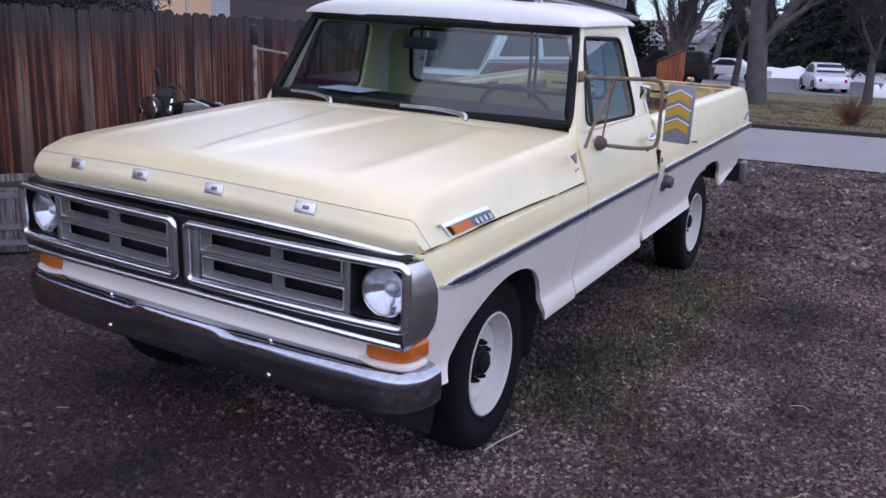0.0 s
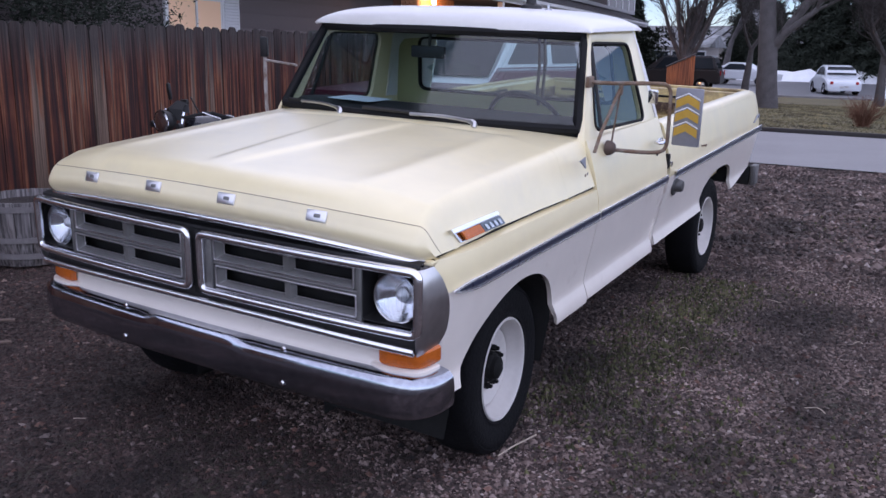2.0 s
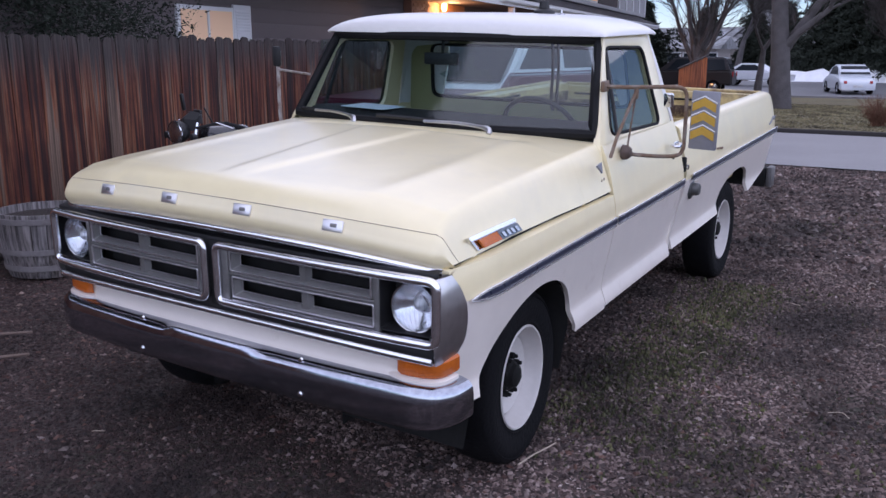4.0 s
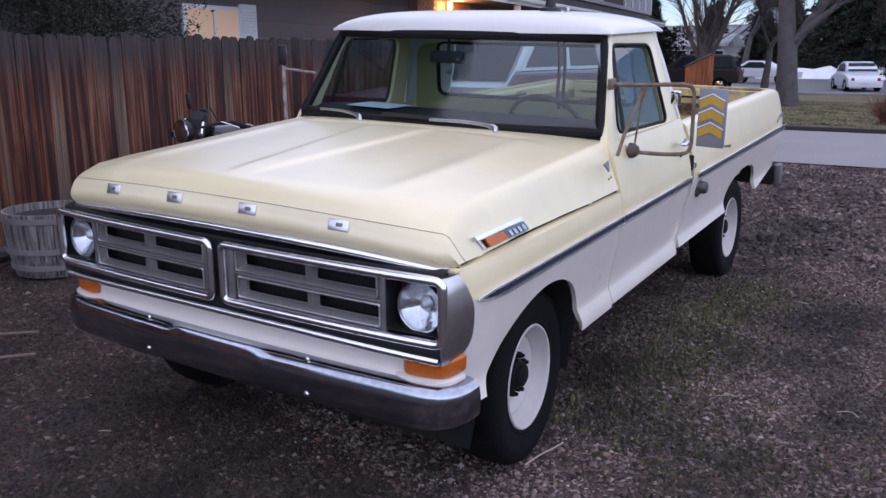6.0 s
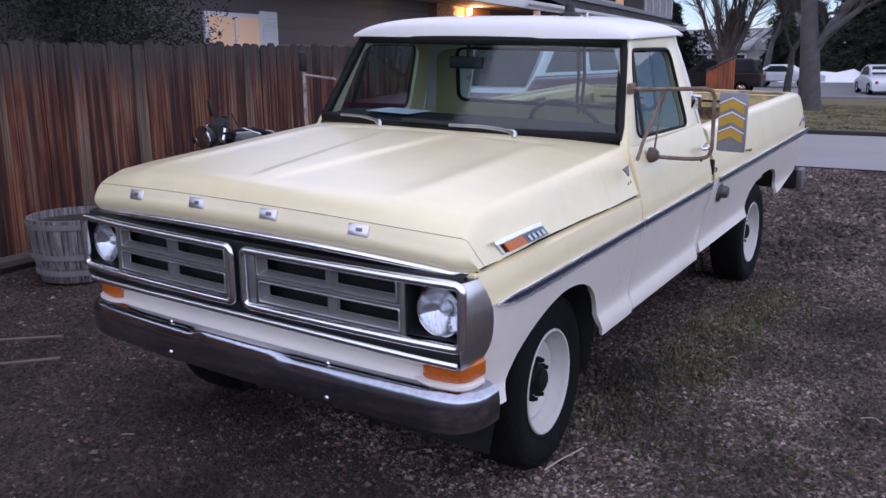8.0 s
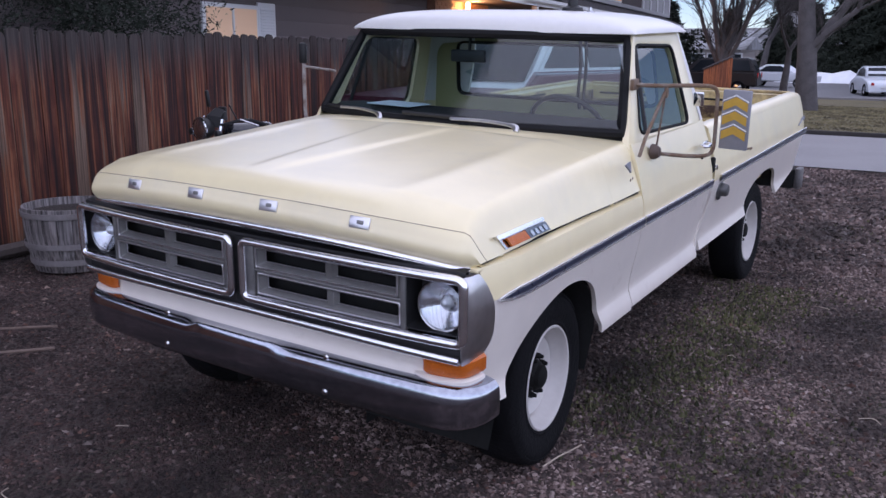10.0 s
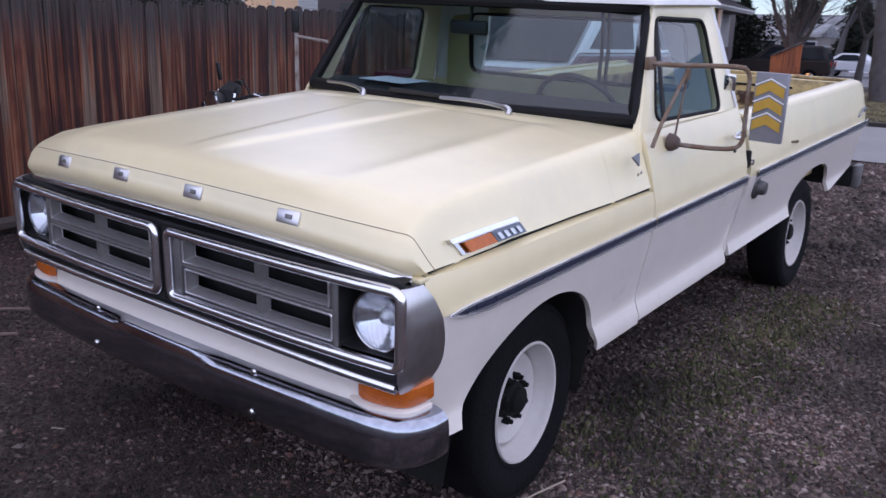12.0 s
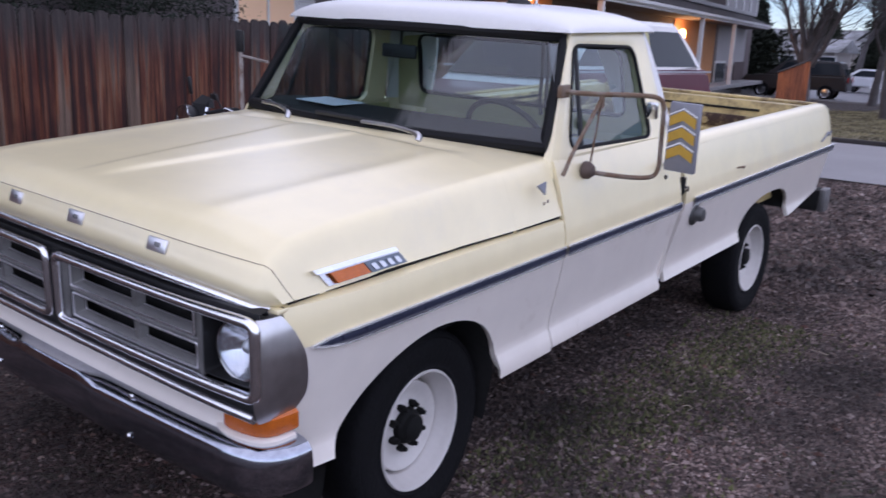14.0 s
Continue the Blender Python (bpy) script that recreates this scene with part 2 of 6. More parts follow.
def lean(y, z):
    """The slanting joint between door and bed below the trim."""
    return -0.22 * max(0, 0.866 - z) * max(0, 1 - abs(y - 1.87) / 0.7)


def side_panel(y_list, low, z_rows, top=None, t=0.02, x_extra=None):
    """An outer panel: columns along the truck, from its lower edge up; two paints, split at the trim."""
    rows = []
    for y in y_list:
        lo = low(y)
        zs = [z for z in z_rows if z > lo + 0.004]
        zs = [lo] * (len(z_rows) - len(zs)) + zs
        rows.append([(side_x(y, z) + (x_extra(y, z) if x_extra else 0), y + lean(y, z), z) for z in zs])
    bm = grid(rows)
    bmesh.ops.remove_doubles(bm, verts=bm.verts[:], dist=0.0005)
    thick(bm, t)
    for f in bm.faces:
        f.material_index = 0 if f.calc_center_median().z > 0.866 else 1
    return bm


def arch(y, y0, half, z0, h, n=2.4):
    u = abs((y - y0) / half)
    return z0 + h * (1 - u ** n) ** (1 / n) if u < 1 else 0


def arch_steps(y0, half, n=34):
    return [y0 - half * math.cos(math.pi * k / n) for k in range(n + 1)]


Z_ROWS = [0.445, 0.470, 0.498, 0.525, 0.535, 0.560, 0.60, 0.64, 0.68, 0.72, 0.76, 0.80, 0.84, 0.866, 0.90, 0.94, 0.965, 0.985]


def front_arch(y):
    """The opening over the front wheel: a slanting front edge, rounder behind."""
    if y < 0:
        u = min(1, -y / 0.45)
        return 0.455 + 0.312 * (1 - u ** 1.75) ** (1 / 1.75) if u < 1 else 0
    u = y / 0.402
    return 0.455 + 0.312 * (1 - u ** 2.05) ** (1 / 2.05) if u < 1 else 0


ARCH_STEPS = [-0.45 * math.cos(math.pi / 2 * k / 18) for k in range(18)] + [0.402 * math.sin(math.pi / 2 * k / 18) for k in range(19)]
FENDER_LOW = lambda y: max(0.475 if y < 0 else 0.442, front_arch(y))
both("fender", lambda: side_panel([-0.625, -0.60, -0.56, -0.53, -0.49] + ARCH_STEPS + [0.43, 0.47, 0.52, 0.6, 0.68, 0.756], FENDER_LOW, Z_ROWS + [0.988, 0.990], x_extra=lambda y, z: -0.036 * max(0, (z - 0.985) / 0.005) ** 0.7), [CREAM, WHITE], "cream over white front fender")
DOOR_ROWS = [0.458] + Z_ROWS[1:-1] + [0.985, 1.01, 1.04, 1.08, 1.12, 1.165, 1.205]
doors = both("door", lambda: side_panel([0.764, 0.80] + [0.9 + 0.1 * i for i in range(10)] + [1.845], lambda y: 0.455, DOOR_ROWS), [CREAM, WHITE], "cream over white cab door")
both("rocker_panel", lambda: box((0.90, 1.26, 0.452), (0.095, 1.05, 0.03), 0.010), WHITE)
BED_ROWS = Z_ROWS[:-1] + [0.985, 1.02, 1.06, 1.10, 1.13]
BED_LOW = lambda y: max(0.48 + 0.075 * max(0, (y - 3.8) / 0.72), arch(y, 3.31, 0.45, 0.48, 0.235))
both("bed_side", lambda: side_panel([1.905, 2.1, 2.3, 2.5, 2.7, 2.8] + arch_steps(3.31, 0.45) + [3.85, 4.0, 4.2, 4.35, 4.45, 4.50, 4.52], BED_LOW, BED_ROWS, x_extra=lambda y, z: -0.02 * max(0, (y - 4.40) / 0.12) ** 2), [CREAM, WHITE], "cream over white cargo bed side")


def rail():
    prof = [(0.942, 1.13), (0.936, 1.152), (0.922, 1.166), (0.90, 1.172), (0.87, 1.172), (0.852, 1.166), (0.846, 1.14)]
    rows = []
    for y in (1.905, 2.5, 3.0, 3.5, 4.0, 4.35, 4.45, 4.50, 4.525):
        d = max(0, (y - 4.38) / 0.145) ** 2
        rows.append([(x - 0.012 * d, y, z - 0.05 * d) for x, z in prof])
    return thick(grid(rows), 0.012)


both("bed_rail", rail, CREAM)
both("bed_inner_wall", lambda: box((0.845, 3.20, 0.87), (0.02, 2.58, 0.56), 0.004), BEDPAINT, "worn cream inner wall with rust")
truck_part("bed_floor", box((0, 3.20, 0.60), (1.7, 2.58, 0.03)), BEDPAINT, "worn, rusty bed floor")
truck_part("bed_front_wall", box((0, 1.93, 0.86), (1.72, 0.03, 0.56), 0.006), BEDPAINT)
truck_part("tailgate", box((0, 4.50, 0.86), (1.68, 0.045, 0.56), 0.012), [CREAM])


def well(y0, half, z0, h):
    rows = [[(x, y, (arch(y, y0, half, z0, h) or z0) + 0.005) for x in (0.93, 0.75, 0.5, 0.35)] for y in arch_steps(y0, half * 0.995)]
    bm = grid(rows)
    rows = [[(0.35, y, (arch(y, y0, half, z0, h) or z0)), (0.35, y, 0.2)] for y in arch_steps(y0, half * 0.995)]
    return grid(rows, bm)




def front_well():
    rows = [[(x, y, max(front_arch(y), 0.455) + 0.006) for x in (0.935, 0.75, 0.5, 0.35)] for y in ARCH_STEPS]
    rows = [[(x, -0.452, 0.25) for x in (0.90, 0.75, 0.5, 0.35)]] + rows + [[(x, 0.404, 0.25) for x in (0.90, 0.75, 0.5, 0.35)]]
    bm = grid(rows)
    return grid([[(0.35, y, max(front_arch(y), 0.455)), (0.35, y, 0.2)] for y in ARCH_STEPS], bm)


# Wells and chassis in near-black: the shade below the body is in the colour.
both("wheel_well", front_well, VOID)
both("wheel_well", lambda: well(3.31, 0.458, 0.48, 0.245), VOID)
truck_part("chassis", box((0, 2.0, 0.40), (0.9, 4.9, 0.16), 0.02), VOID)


# hood: one shell from seam to seam; the nose tucks under to the lip and rolls back to the flat top
NOSE_MID = [(-0.730, 1.036), (-0.745, 1.046), (-0.757, 1.066), (-0.758, 1.090), (-0.748, 1.117), (-0.730, 1.144), (-0.700, 1.170), (-0.655, 1.189), (-0.600, 1.200)]
NOSE_END = [(-0.652, 0.990), (-0.668, 0.998), (-0.682, 1.018), (-0.684, 1.040), (-0.672, 1.064), (-0.652, 1.088), (-0.622, 1.108), (-0.585, 1.121), (-0.545, 1.129)]
BEND = [(-0.70, 1.05), (-0.64, 1.100), (-0.55, 1.128), (-0.41, 1.141), (0.0, 1.158), (0.45, 1.180), (0.80, 1.195)]
HOOD_FOOT = [(-0.60, 0.954), (-0.30, 0.952), (0.10, 0.958), (0.45, 0.968), (0.80, 0.974)]
HOOD_END = 0.452


def soft_min(a, b, k=0.012):
    h = max(0, min(1, 0.5 + 0.5 * (b - a) / k))
    return b + (a - b) * h - k * h * (1 - h)


def flank_z(x, y):
    """Height of the hood's steep flank at a distance from the middle."""
    return 1.001 + (lerp_x(y, HOOD_FOOT) - abs(x)) / 0.38


def hood_z(x, y):
    u = abs(x)
    k = min(1, max(0, (y + 0.60) / 1.05))
    top = 1.204 + 0.046 * k
    crown = 0.014 * min(1, u / 0.60) ** 2
    fall = max(0, (u - 0.60) / 0.315)
    top -= crown + (top - 0.014 - lerp_x(y, BEND) - 0.012) * fall ** 1.35
    # a tapering centre spear and a soft shoulder ridge on each side
    w = 0.05 + 0.12 * max(0, (y + 0.65) / 1.05)
    fade = min(1, max(0, (y + 0.68) / 0.26))
    fade = fade * fade * (3 - 2 * fade)
    spear = 0.009 / (1 + math.exp(max(-30, min(30, (u - w) / 0.010))))
    shoulder = 0.006 * math.exp(-((u - 0.63) / 0.06) ** 2)
    back = min(1, max(0, (0.52 - y) / 0.12))
    return soft_min(top + (spear + shoulder) * fade * back, flank_z(x, y), 0.05)


XS = sorted([math.sin(math.pi / 2 * k / 44) for k in range(-44, 45)] + [s * (0.03 + 0.0125 * k) for s in (-1, 1) for k in range(14)] + [s * (0.60 + 0.0125 * k) for s in (-1, 1) for k in range(10)])


def hood_point(x, t):
    """t from 0 at the lip to 1 where the nose has turned flat."""
    u = abs(x)
    w = min(1.03, (u / 0.916) ** 2.4)
    i = min(7, int(t * 8))
    f = t * 8 - i
    pts = []
    for prof in (NOSE_MID, NOSE_END):
        p = [Vector((0, *prof[max(0, min(8, i + d))])) for d in (-1, 0, 1, 2)]
        pts.append(0.5 * (2 * p[1] + (p[2] - p[0]) * f + (2 * p[0] - 5 * p[1] + 4 * p[2] - p[3]) * f * f + (3 * p[1] - p[0] - 3 * p[2] + p[3]) * f ** 3))
    q = pts[0].lerp(pts[1], w)
    y = q.y + 0.05 * (max(0, u - 0.895) / 0.057) ** 2
    z = q.z + (hood_z(x, y) - q.z) * t ** 3 if t > 0.5 else q.z
    z = soft_min(z, flank_z(x, y), 0.02)
    return (x, y, max(z, 0.990 + 0.046 * (1 - w)))


def LIP(x):
    return hood_point(x, 0)[2]


def nose_y(x):
    return hood_point(x, 0)[1]


def hood_rows():
    rows = [[hood_point(0.954 * c, k / 24) for c in XS] for k in range(25)]
    for k in range(1, 33):
        row = []
        f = (k / 32) ** 1.15
        foot = lerp_x(-0.60 + (HOOD_END + 0.60) * f, HOOD_FOOT)
        for c in XS:
            y0 = hood_point(0.954 * c, 1)[1]
            y = y0 + (HOOD_END - y0) * f
            row.append((c * foot, y, hood_z(c * foot, y)))
        rows.append(row)
    return rows


def hood_shell():
    """The hood's skin with its edges turned under."""
    rows = [[(r[0][0] * 0.985, r[0][1], r[0][2] - 0.001)] + r + [(r[-1][0] * 0.985, r[-1][1], r[-1][2] - 0.001)] for r in hood_rows()]
    return grid([[(x * 0.995, y + 0.014, z - 0.012) for x, y, z in rows[0]]] + rows + [[(x, y, z - 0.014) for x, y, z in rows[-1]]])


hood = truck_part("hood", hood_shell(), CREAM, "cream hood with raised centre panel", smooth=60)


def shield_base(x):
    return 0.60 + 0.18 * (min(abs(x), 0.88) / 0.87) ** 2


def cowl_rows():
    rows = []
    for k in range(9):
        row = []
        for c in XS:
            x = lerp_x(0.46 + 0.03 * k, HOOD_FOOT) * c
            y1 = min(shield_base(x), 0.757) if abs(x) > 0.87 else shield_base(x)
            y = 0.4526 + (y1 - 0.4526) * k / 8
            row.append((x, y, hood_z(x, y) - 0.012 * math.exp(-((y - 0.52) / 0.03) ** 2) / (1 + math.exp((abs(x) - 0.62) / 0.03))))
        rows.append(row)
    return rows


truck_part("cowl", thick(grid(cowl_rows()), 0.012), CREAM)
# Plain near-black filler block, painted as shade inside the engine bay.
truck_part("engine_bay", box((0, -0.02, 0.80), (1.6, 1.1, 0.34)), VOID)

# cab: roof, pillars, glass
def roof_rows():
    rows = []
    for j in range(25):
        v = -math.cos(math.pi * j / 24)
        row = []
        for i in range(41):
            u = -math.cos(math.pi * i / 40)
            x = 0.815 * u
            yf, yr = 0.895 + 0.10 * u * u, 1.80 - 0.05 * u * u
            y = (yf + yr) / 2 + (yr - yf) / 2 * v
            k = max(0, 1 - abs(u) ** 3.2) ** (1 / 2.4) * max(0, 1 - abs(v) ** 4.5) ** (1 / 2.6)
            row.append((x, y, 1.672 + 0.104 * k))
        rows.append(row)
    return rows


truck_part("roof", thick(grid(roof_rows()), 0.015), ROOFWHITE, "white cab roof with a drip edge", smooth=60)


def shield(u, v):
    """Windshield surface: u across -1..1, v from base 0 to top 1."""
    w = 0.875 + (0.775 - 0.875) * v
    x = w * u
    y = (1 - v) * (0.605 + 0.175 * u * u) + v * (0.915 + 0.125 * u * u)
    return (x, y, 1.236 + 0.006 * (1 - u * u) + (1.668 - 1.236) * v)


truck_part("windshield", grid([[shield(-1 + 2 * i / 30, j / 10) for i in range(31)] for j in range(11)]), GLASS, "clear windshield").visible_shadow = False


def shield_seal():
    uv = [(-1 + 2 * i / 24, 0.0) for i in range(25)] + [(1, j / 10) for j in range(1, 11)] + [(1 - 2 * i / 24, 1.0) for i in range(1, 25)] + [(-1, 1 - j / 10) for j in range(1, 10)]
    pts = [Vector(shield(0.985 * u, 0.02 + 0.95 * v)) for u, v in uv]
    return tube(pts + [pts[0]], 0.024, 8, caps=False)


truck_part("windshield_seal", shield_seal(), RUBBER, "black rubber windshield seal")
UPPER_X = lambda z: 0.912 - 0.282 * (z - 1.205)


def ring(outer, inner, ro, ri, t):
    a, b = corner_loop([Vector((y, z, 0)) for y, z in outer], ro), corner_loop([Vector((y, z, 0)) for y, z in inner], ri)
    mid = [p.lerp(q, 0.5) for p, q in zip(a, b)]
    rows = [[(UPPER_X(p.y) + dx, p.x, p.y) for p in lp] for lp, dx in ((a, 0), (mid, 0.004), (b, -0.006))]
    return thick(grid(rows, loop=True), t)


WIN = [(0.905, 1.232), (1.63, 1.212), (1.585, 1.605), (1.055, 1.622)]
both("window_frame", lambda: ring([(0.80, 1.198), (1.80, 1.198), (1.70, 1.668), (1.035, 1.668)], WIN, 0.03, 0.06, 0.03), CREAM, parents=doors)
both("window_seal", lambda: tube([(UPPER_X(p.y) - 0.006, p.x, p.y) for p in (lambda q: q + [q[0]])(corner_loop([Vector((y, z, 0)) for y, z in WIN], 0.06))], 0.009, 6, caps=False), RUBBER, parents=doors)
for g in both("door_glass", lambda: grid([[(UPPER_X(z) - 0.018, y, z) for y in (0.89, 1.25, 1.64)] for z in (1.2, 1.4, 1.63)]), GLASS, parents=doors):
    g.visible_shadow = False
both("vent_bar", lambda: tube([(UPPER_X(1.215) - 0.02, 1.02, 1.215), (UPPER_X(1.62) - 0.02, 1.10, 1.62)], 0.011, 6), BLACK, parents=doors)
both("a_pillar", lambda: grid([[(0.868, 0.735, 1.14), (0.915, 0.742, 1.14), (0.930, 0.80, 1.14), (0.90, 0.86, 1.14)], [(0.874, 0.762, 1.225), (0.901, 0.772, 1.225), (0.911, 0.805, 1.225), (0.88, 0.85, 1.225)], [(0.772, 1.03, 1.672), (0.788, 1.035, 1.672), (0.786, 1.07, 1.672), (0.76, 1.10, 1.672)]]), CREAM)


def c_pillar():
    rows = []
    for z in (0.50, 0.70, 0.866, 1.0, 1.10, 1.205, 1.30, 1.40, 1.50, 1.60, 1.675):
        k = max(0, z - 1.205) / 0.47
        x = lerp_x(z, SIDE) if z < 1.205 else UPPER_X(z)
        y0, y1 = 1.852 - 0.15 * k, 1.895 - 0.06 * k - 0.09 * k ** 4
        y0, y1 = y0 + lean(1.87, z), y1 + lean(1.87, z)
        rows.append([(x - 0.004, y0 - 0.03 * k - 0.012, z), (x - 0.006, (y0 + y1) / 2, z), (x - 0.015, y1 - 0.035, z), (x - 0.035, y1 - 0.01, z), (x - 0.07, y1, z), (x - 0.30, y1 + 0.005, z)])
    bm = thick(grid(rows), 0.02)
    for f in bm.faces:
        f.material_index = 0 if f.calc_center_median().z > 1.19 else 1 if f.calc_center_median().z > 0.866 else 2
    return bm


both("cab_corner", c_pillar, [ROOFWHITE, CREAM, WHITE])
BACKWIN = [(-0.66, 1.255), (0.66, 1.255), (0.63, 1.585), (-0.63, 1.585)]


def back_panel():
    a = corner_loop([Vector((x, z, 0)) for x, z in [(-0.84, 1.17), (0.84, 1.17), (0.76, 1.67), (-0.76, 1.67)]], 0.02)
    b = corner_loop([Vector((x, z, 0)) for x, z in BACKWIN], 0.06)
    return thick(grid([[(p.x, 1.895 - 0.20 * (p.y - 1.205), p.y) for p in lp] for lp in (a, b)], loop=True), 0.03)


truck_part("cab_back", back_panel(), CREAM_SHADED)
truck_part("cab_back_lower", box((0, 1.895, 0.85), (1.75, 0.03, 0.68), 0.01), CREAM_SHADED)
truck_part("rear_window", grid([[(x, 1.89 - 0.20 * (z - 1.205), z) for x in (-0.67, 0, 0.67)] for z in (1.25, 1.59)]), GLASS).visible_shadow = False
truck_part("rear_window_seal", tube([(p.x, 1.875 - 0.20 * (p.y - 1.205), p.y) for p in (lambda q: q + [q[0]])(corner_loop([Vector((x, z, 0)) for x, z in BACKWIN], 0.06))], 0.014, 6, caps=False), RUBBER)

# ---- front end ----
def grille_y(x):
    u = abs(x)
    return -0.740 + 0.013 * (u / 0.75) ** 2 + 0.014 * (u / 0.96) ** 6


def front_loop(quad, r, dy=0.0, k=5, side=8):
    return [(p.x, grille_y(p.x) + dy, p.y) for p in corner_loop([Vector((x, z, 0)) for x, z in quad], r, k, side)]


def closed_bar(pts, r, n=8):
    return tube(list(pts) + [pts[0], pts[1]], r, n, caps=False)


rect = lambda x0, x1, z0, z1: [(x0, z0), (x1, z0), (x1, z1), (x0, z1)]
grilles = both("grille", lambda: thick(grid([[(x, grille_y(x) + 0.012, z) for z in (0.745, 0.757, 0.768)] for x in (0.05 + 0.66 * i / 12 for i in range(13))]), 0.01), GRILLE, "aged silver grille with dark slots")
both("grille_frame", lambda: closed_bar(front_loop(rect(0.030, 0.947, 0.752, 0.966), 0.03, -0.012), 0.0165, 10), TRIM, "dull chrome grille surround", grilles)
# Black sheet behind the slots: their inner shade as colour.
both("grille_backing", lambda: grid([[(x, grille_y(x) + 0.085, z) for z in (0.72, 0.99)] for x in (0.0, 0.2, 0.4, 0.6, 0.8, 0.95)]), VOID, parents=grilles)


def tray(x0, x1, z0, z1):
    """One recessed row of the grille: a flat rim, bevelled walls and an inner edge."""
    i0, i1, j0, j1 = x0 + 0.022, x1 - 0.014, z0 + 0.017, z1 - 0.005
    rows = [front_loop(rect(x0 - 0.012, x1 + 0.012, z0 - 0.012, z1 + 0.012), 0.006, 0.012), front_loop(rect(x0, x1, z0, z1), 0.005, 0.004), front_loop(rect(x0 + 0.003, x1 - 0.003, z0 + 0.003, z1 - 0.002), 0.005, 0.006), front_loop(rect(i0, i1, j0, j1), 0.003, 0.034)]
    return thick(grid(rows, loop=True), 0.002)


def mullion(xc, z0, z1):
    """The sunk upright that splits a row into two slots."""
    y = grille_y(xc)
    bm = grid([[(xc - 0.030, y + 0.036, z), (xc - 0.016, y + 0.014, z), (xc + 0.010, y + 0.014, z), (xc + 0.022, y + 0.036, z)] for z in (z0 + 0.004, (z0 + z1) / 2, z1 - 0.003)])
    return thick(bm, 0.002)


for x0, x1, z0, z1 in ((0.083, 0.699, 0.872, 0.945), (0.088, 0.708, 0.774, 0.849)):
    both("grille_cell", lambda: tray(x0, x1, z0, z1), GRILLE, parents=grilles)
    both("cell_edge", lambda: closed_bar(front_loop(rect(x0, x1, z0, z1), 0.006, 0.001), 0.0034, 6), BRIGHT, parents=grilles)
    both("slot_edge", lambda: closed_bar(front_loop(rect(x0 + 0.022, x1 - 0.014, z0 + 0.017, z1 - 0.005), 0.004, 0.033), 0.0018, 5), BRIGHT, parents=grilles)
    both("mullion", lambda: mullion(x0 + 0.328, z0, z1), GRILLE, parents=grilles)
both("grille_bar", lambda: tube([(x, grille_y(x) + 0.006, 0.8605) for x in (0.06 + 0.655 * i / 10 for i in range(11))], 0.006, 6), GRILLE, parents=grilles)
both("grille_post", lambda: box((0.7215, grille_y(0.7215) + 0.010, 0.858), (0.022, 0.022, 0.196), 0.004), GRILLE, parents=grilles)
both("grille_end", lambda: box((0.060, grille_y(0.06) + 0.004, 0.858), (0.034, 0.020, 0.190), 0.005), GRILLE, parents=grilles)
# Black block fills the split with painted shade.
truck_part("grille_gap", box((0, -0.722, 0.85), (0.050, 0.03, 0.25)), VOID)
# headlights in black pockets
pockets = both("headlight_pocket", lambda: thick(grid([front_loop(rect(0.733, 0.952, 0.770, 0.951), 0.014, 0.002), front_loop(rect(0.735, 0.951, 0.772, 0.948), 0.014, 0.02), front_loop(rect(0.742, 0.946, 0.777, 0.944), 0.014, 0.080), front_loop(rect(0.80, 0.89, 0.84, 0.87), 0.005, 0.084)], loop=True), 0.003), BLACK, "black headlight pocket", smooth=30)
AT = Matrix.Translation((0.846, -0.682, 0.857)) @ Matrix.Rotation(radians(3), 4, "Z")
MIRRORED = mat("lamp reflector", (0.86, 0.87, 0.90), 0.13, 1.0, var=0.04, scale=30, fine=90, bump=0.12, bscale=30)
LENS = glass_mat("fluted headlight glass", (0.88, 0.90, 0.92), 0.06, 0.07)
lamps = both("headlight", lambda: lathe([(0.0005, 0.050), (0.010, 0.047), (0.030, 0.037), (0.055, 0.018), (0.080, -0.008)], 32, axis="Y", m=AT), MIRRORED, "round sealed-beam headlight", pockets)
# Added bright dome that covers the dark spot in the reflector's middle.
both("bright_plug", lambda: lathe([(0.022, 0.036), (0.021, 0.026), (0.016, 0.016), (0.009, 0.010), (0.0005, 0.008)], 20, axis="Y", m=AT), REFLECTOR, parents=pockets)
both("lens", lambda: lathe([(0.081, -0.006), (0.079, -0.012), (0.069, -0.021), (0.050, -0.029), (0.028, -0.034), (0.0005, -0.036)], 32, axis="Y", m=AT), LENS, parents=pockets)
both("lamp_ring", lambda: lathe([(0.079, 0.0), (0.081, -0.011), (0.085, -0.013), (0.088, -0.006), (0.088, 0.012)], 36, axis="Y", m=AT), CHROME_DULL, parents=pockets)
for k in range(9):
    xk = -0.064 + 0.016 * k
    hk = math.sqrt(0.076 ** 2 - xk * xk)
    both("lens_flute", lambda: tube([AT @ Vector((xk, -0.036 + 4.4 * (xk * xk + z * z), z)) for z in (-hk + 2 * hk * j / 8 for j in range(9))], 0.0009, 4), LENS, parents=pockets)


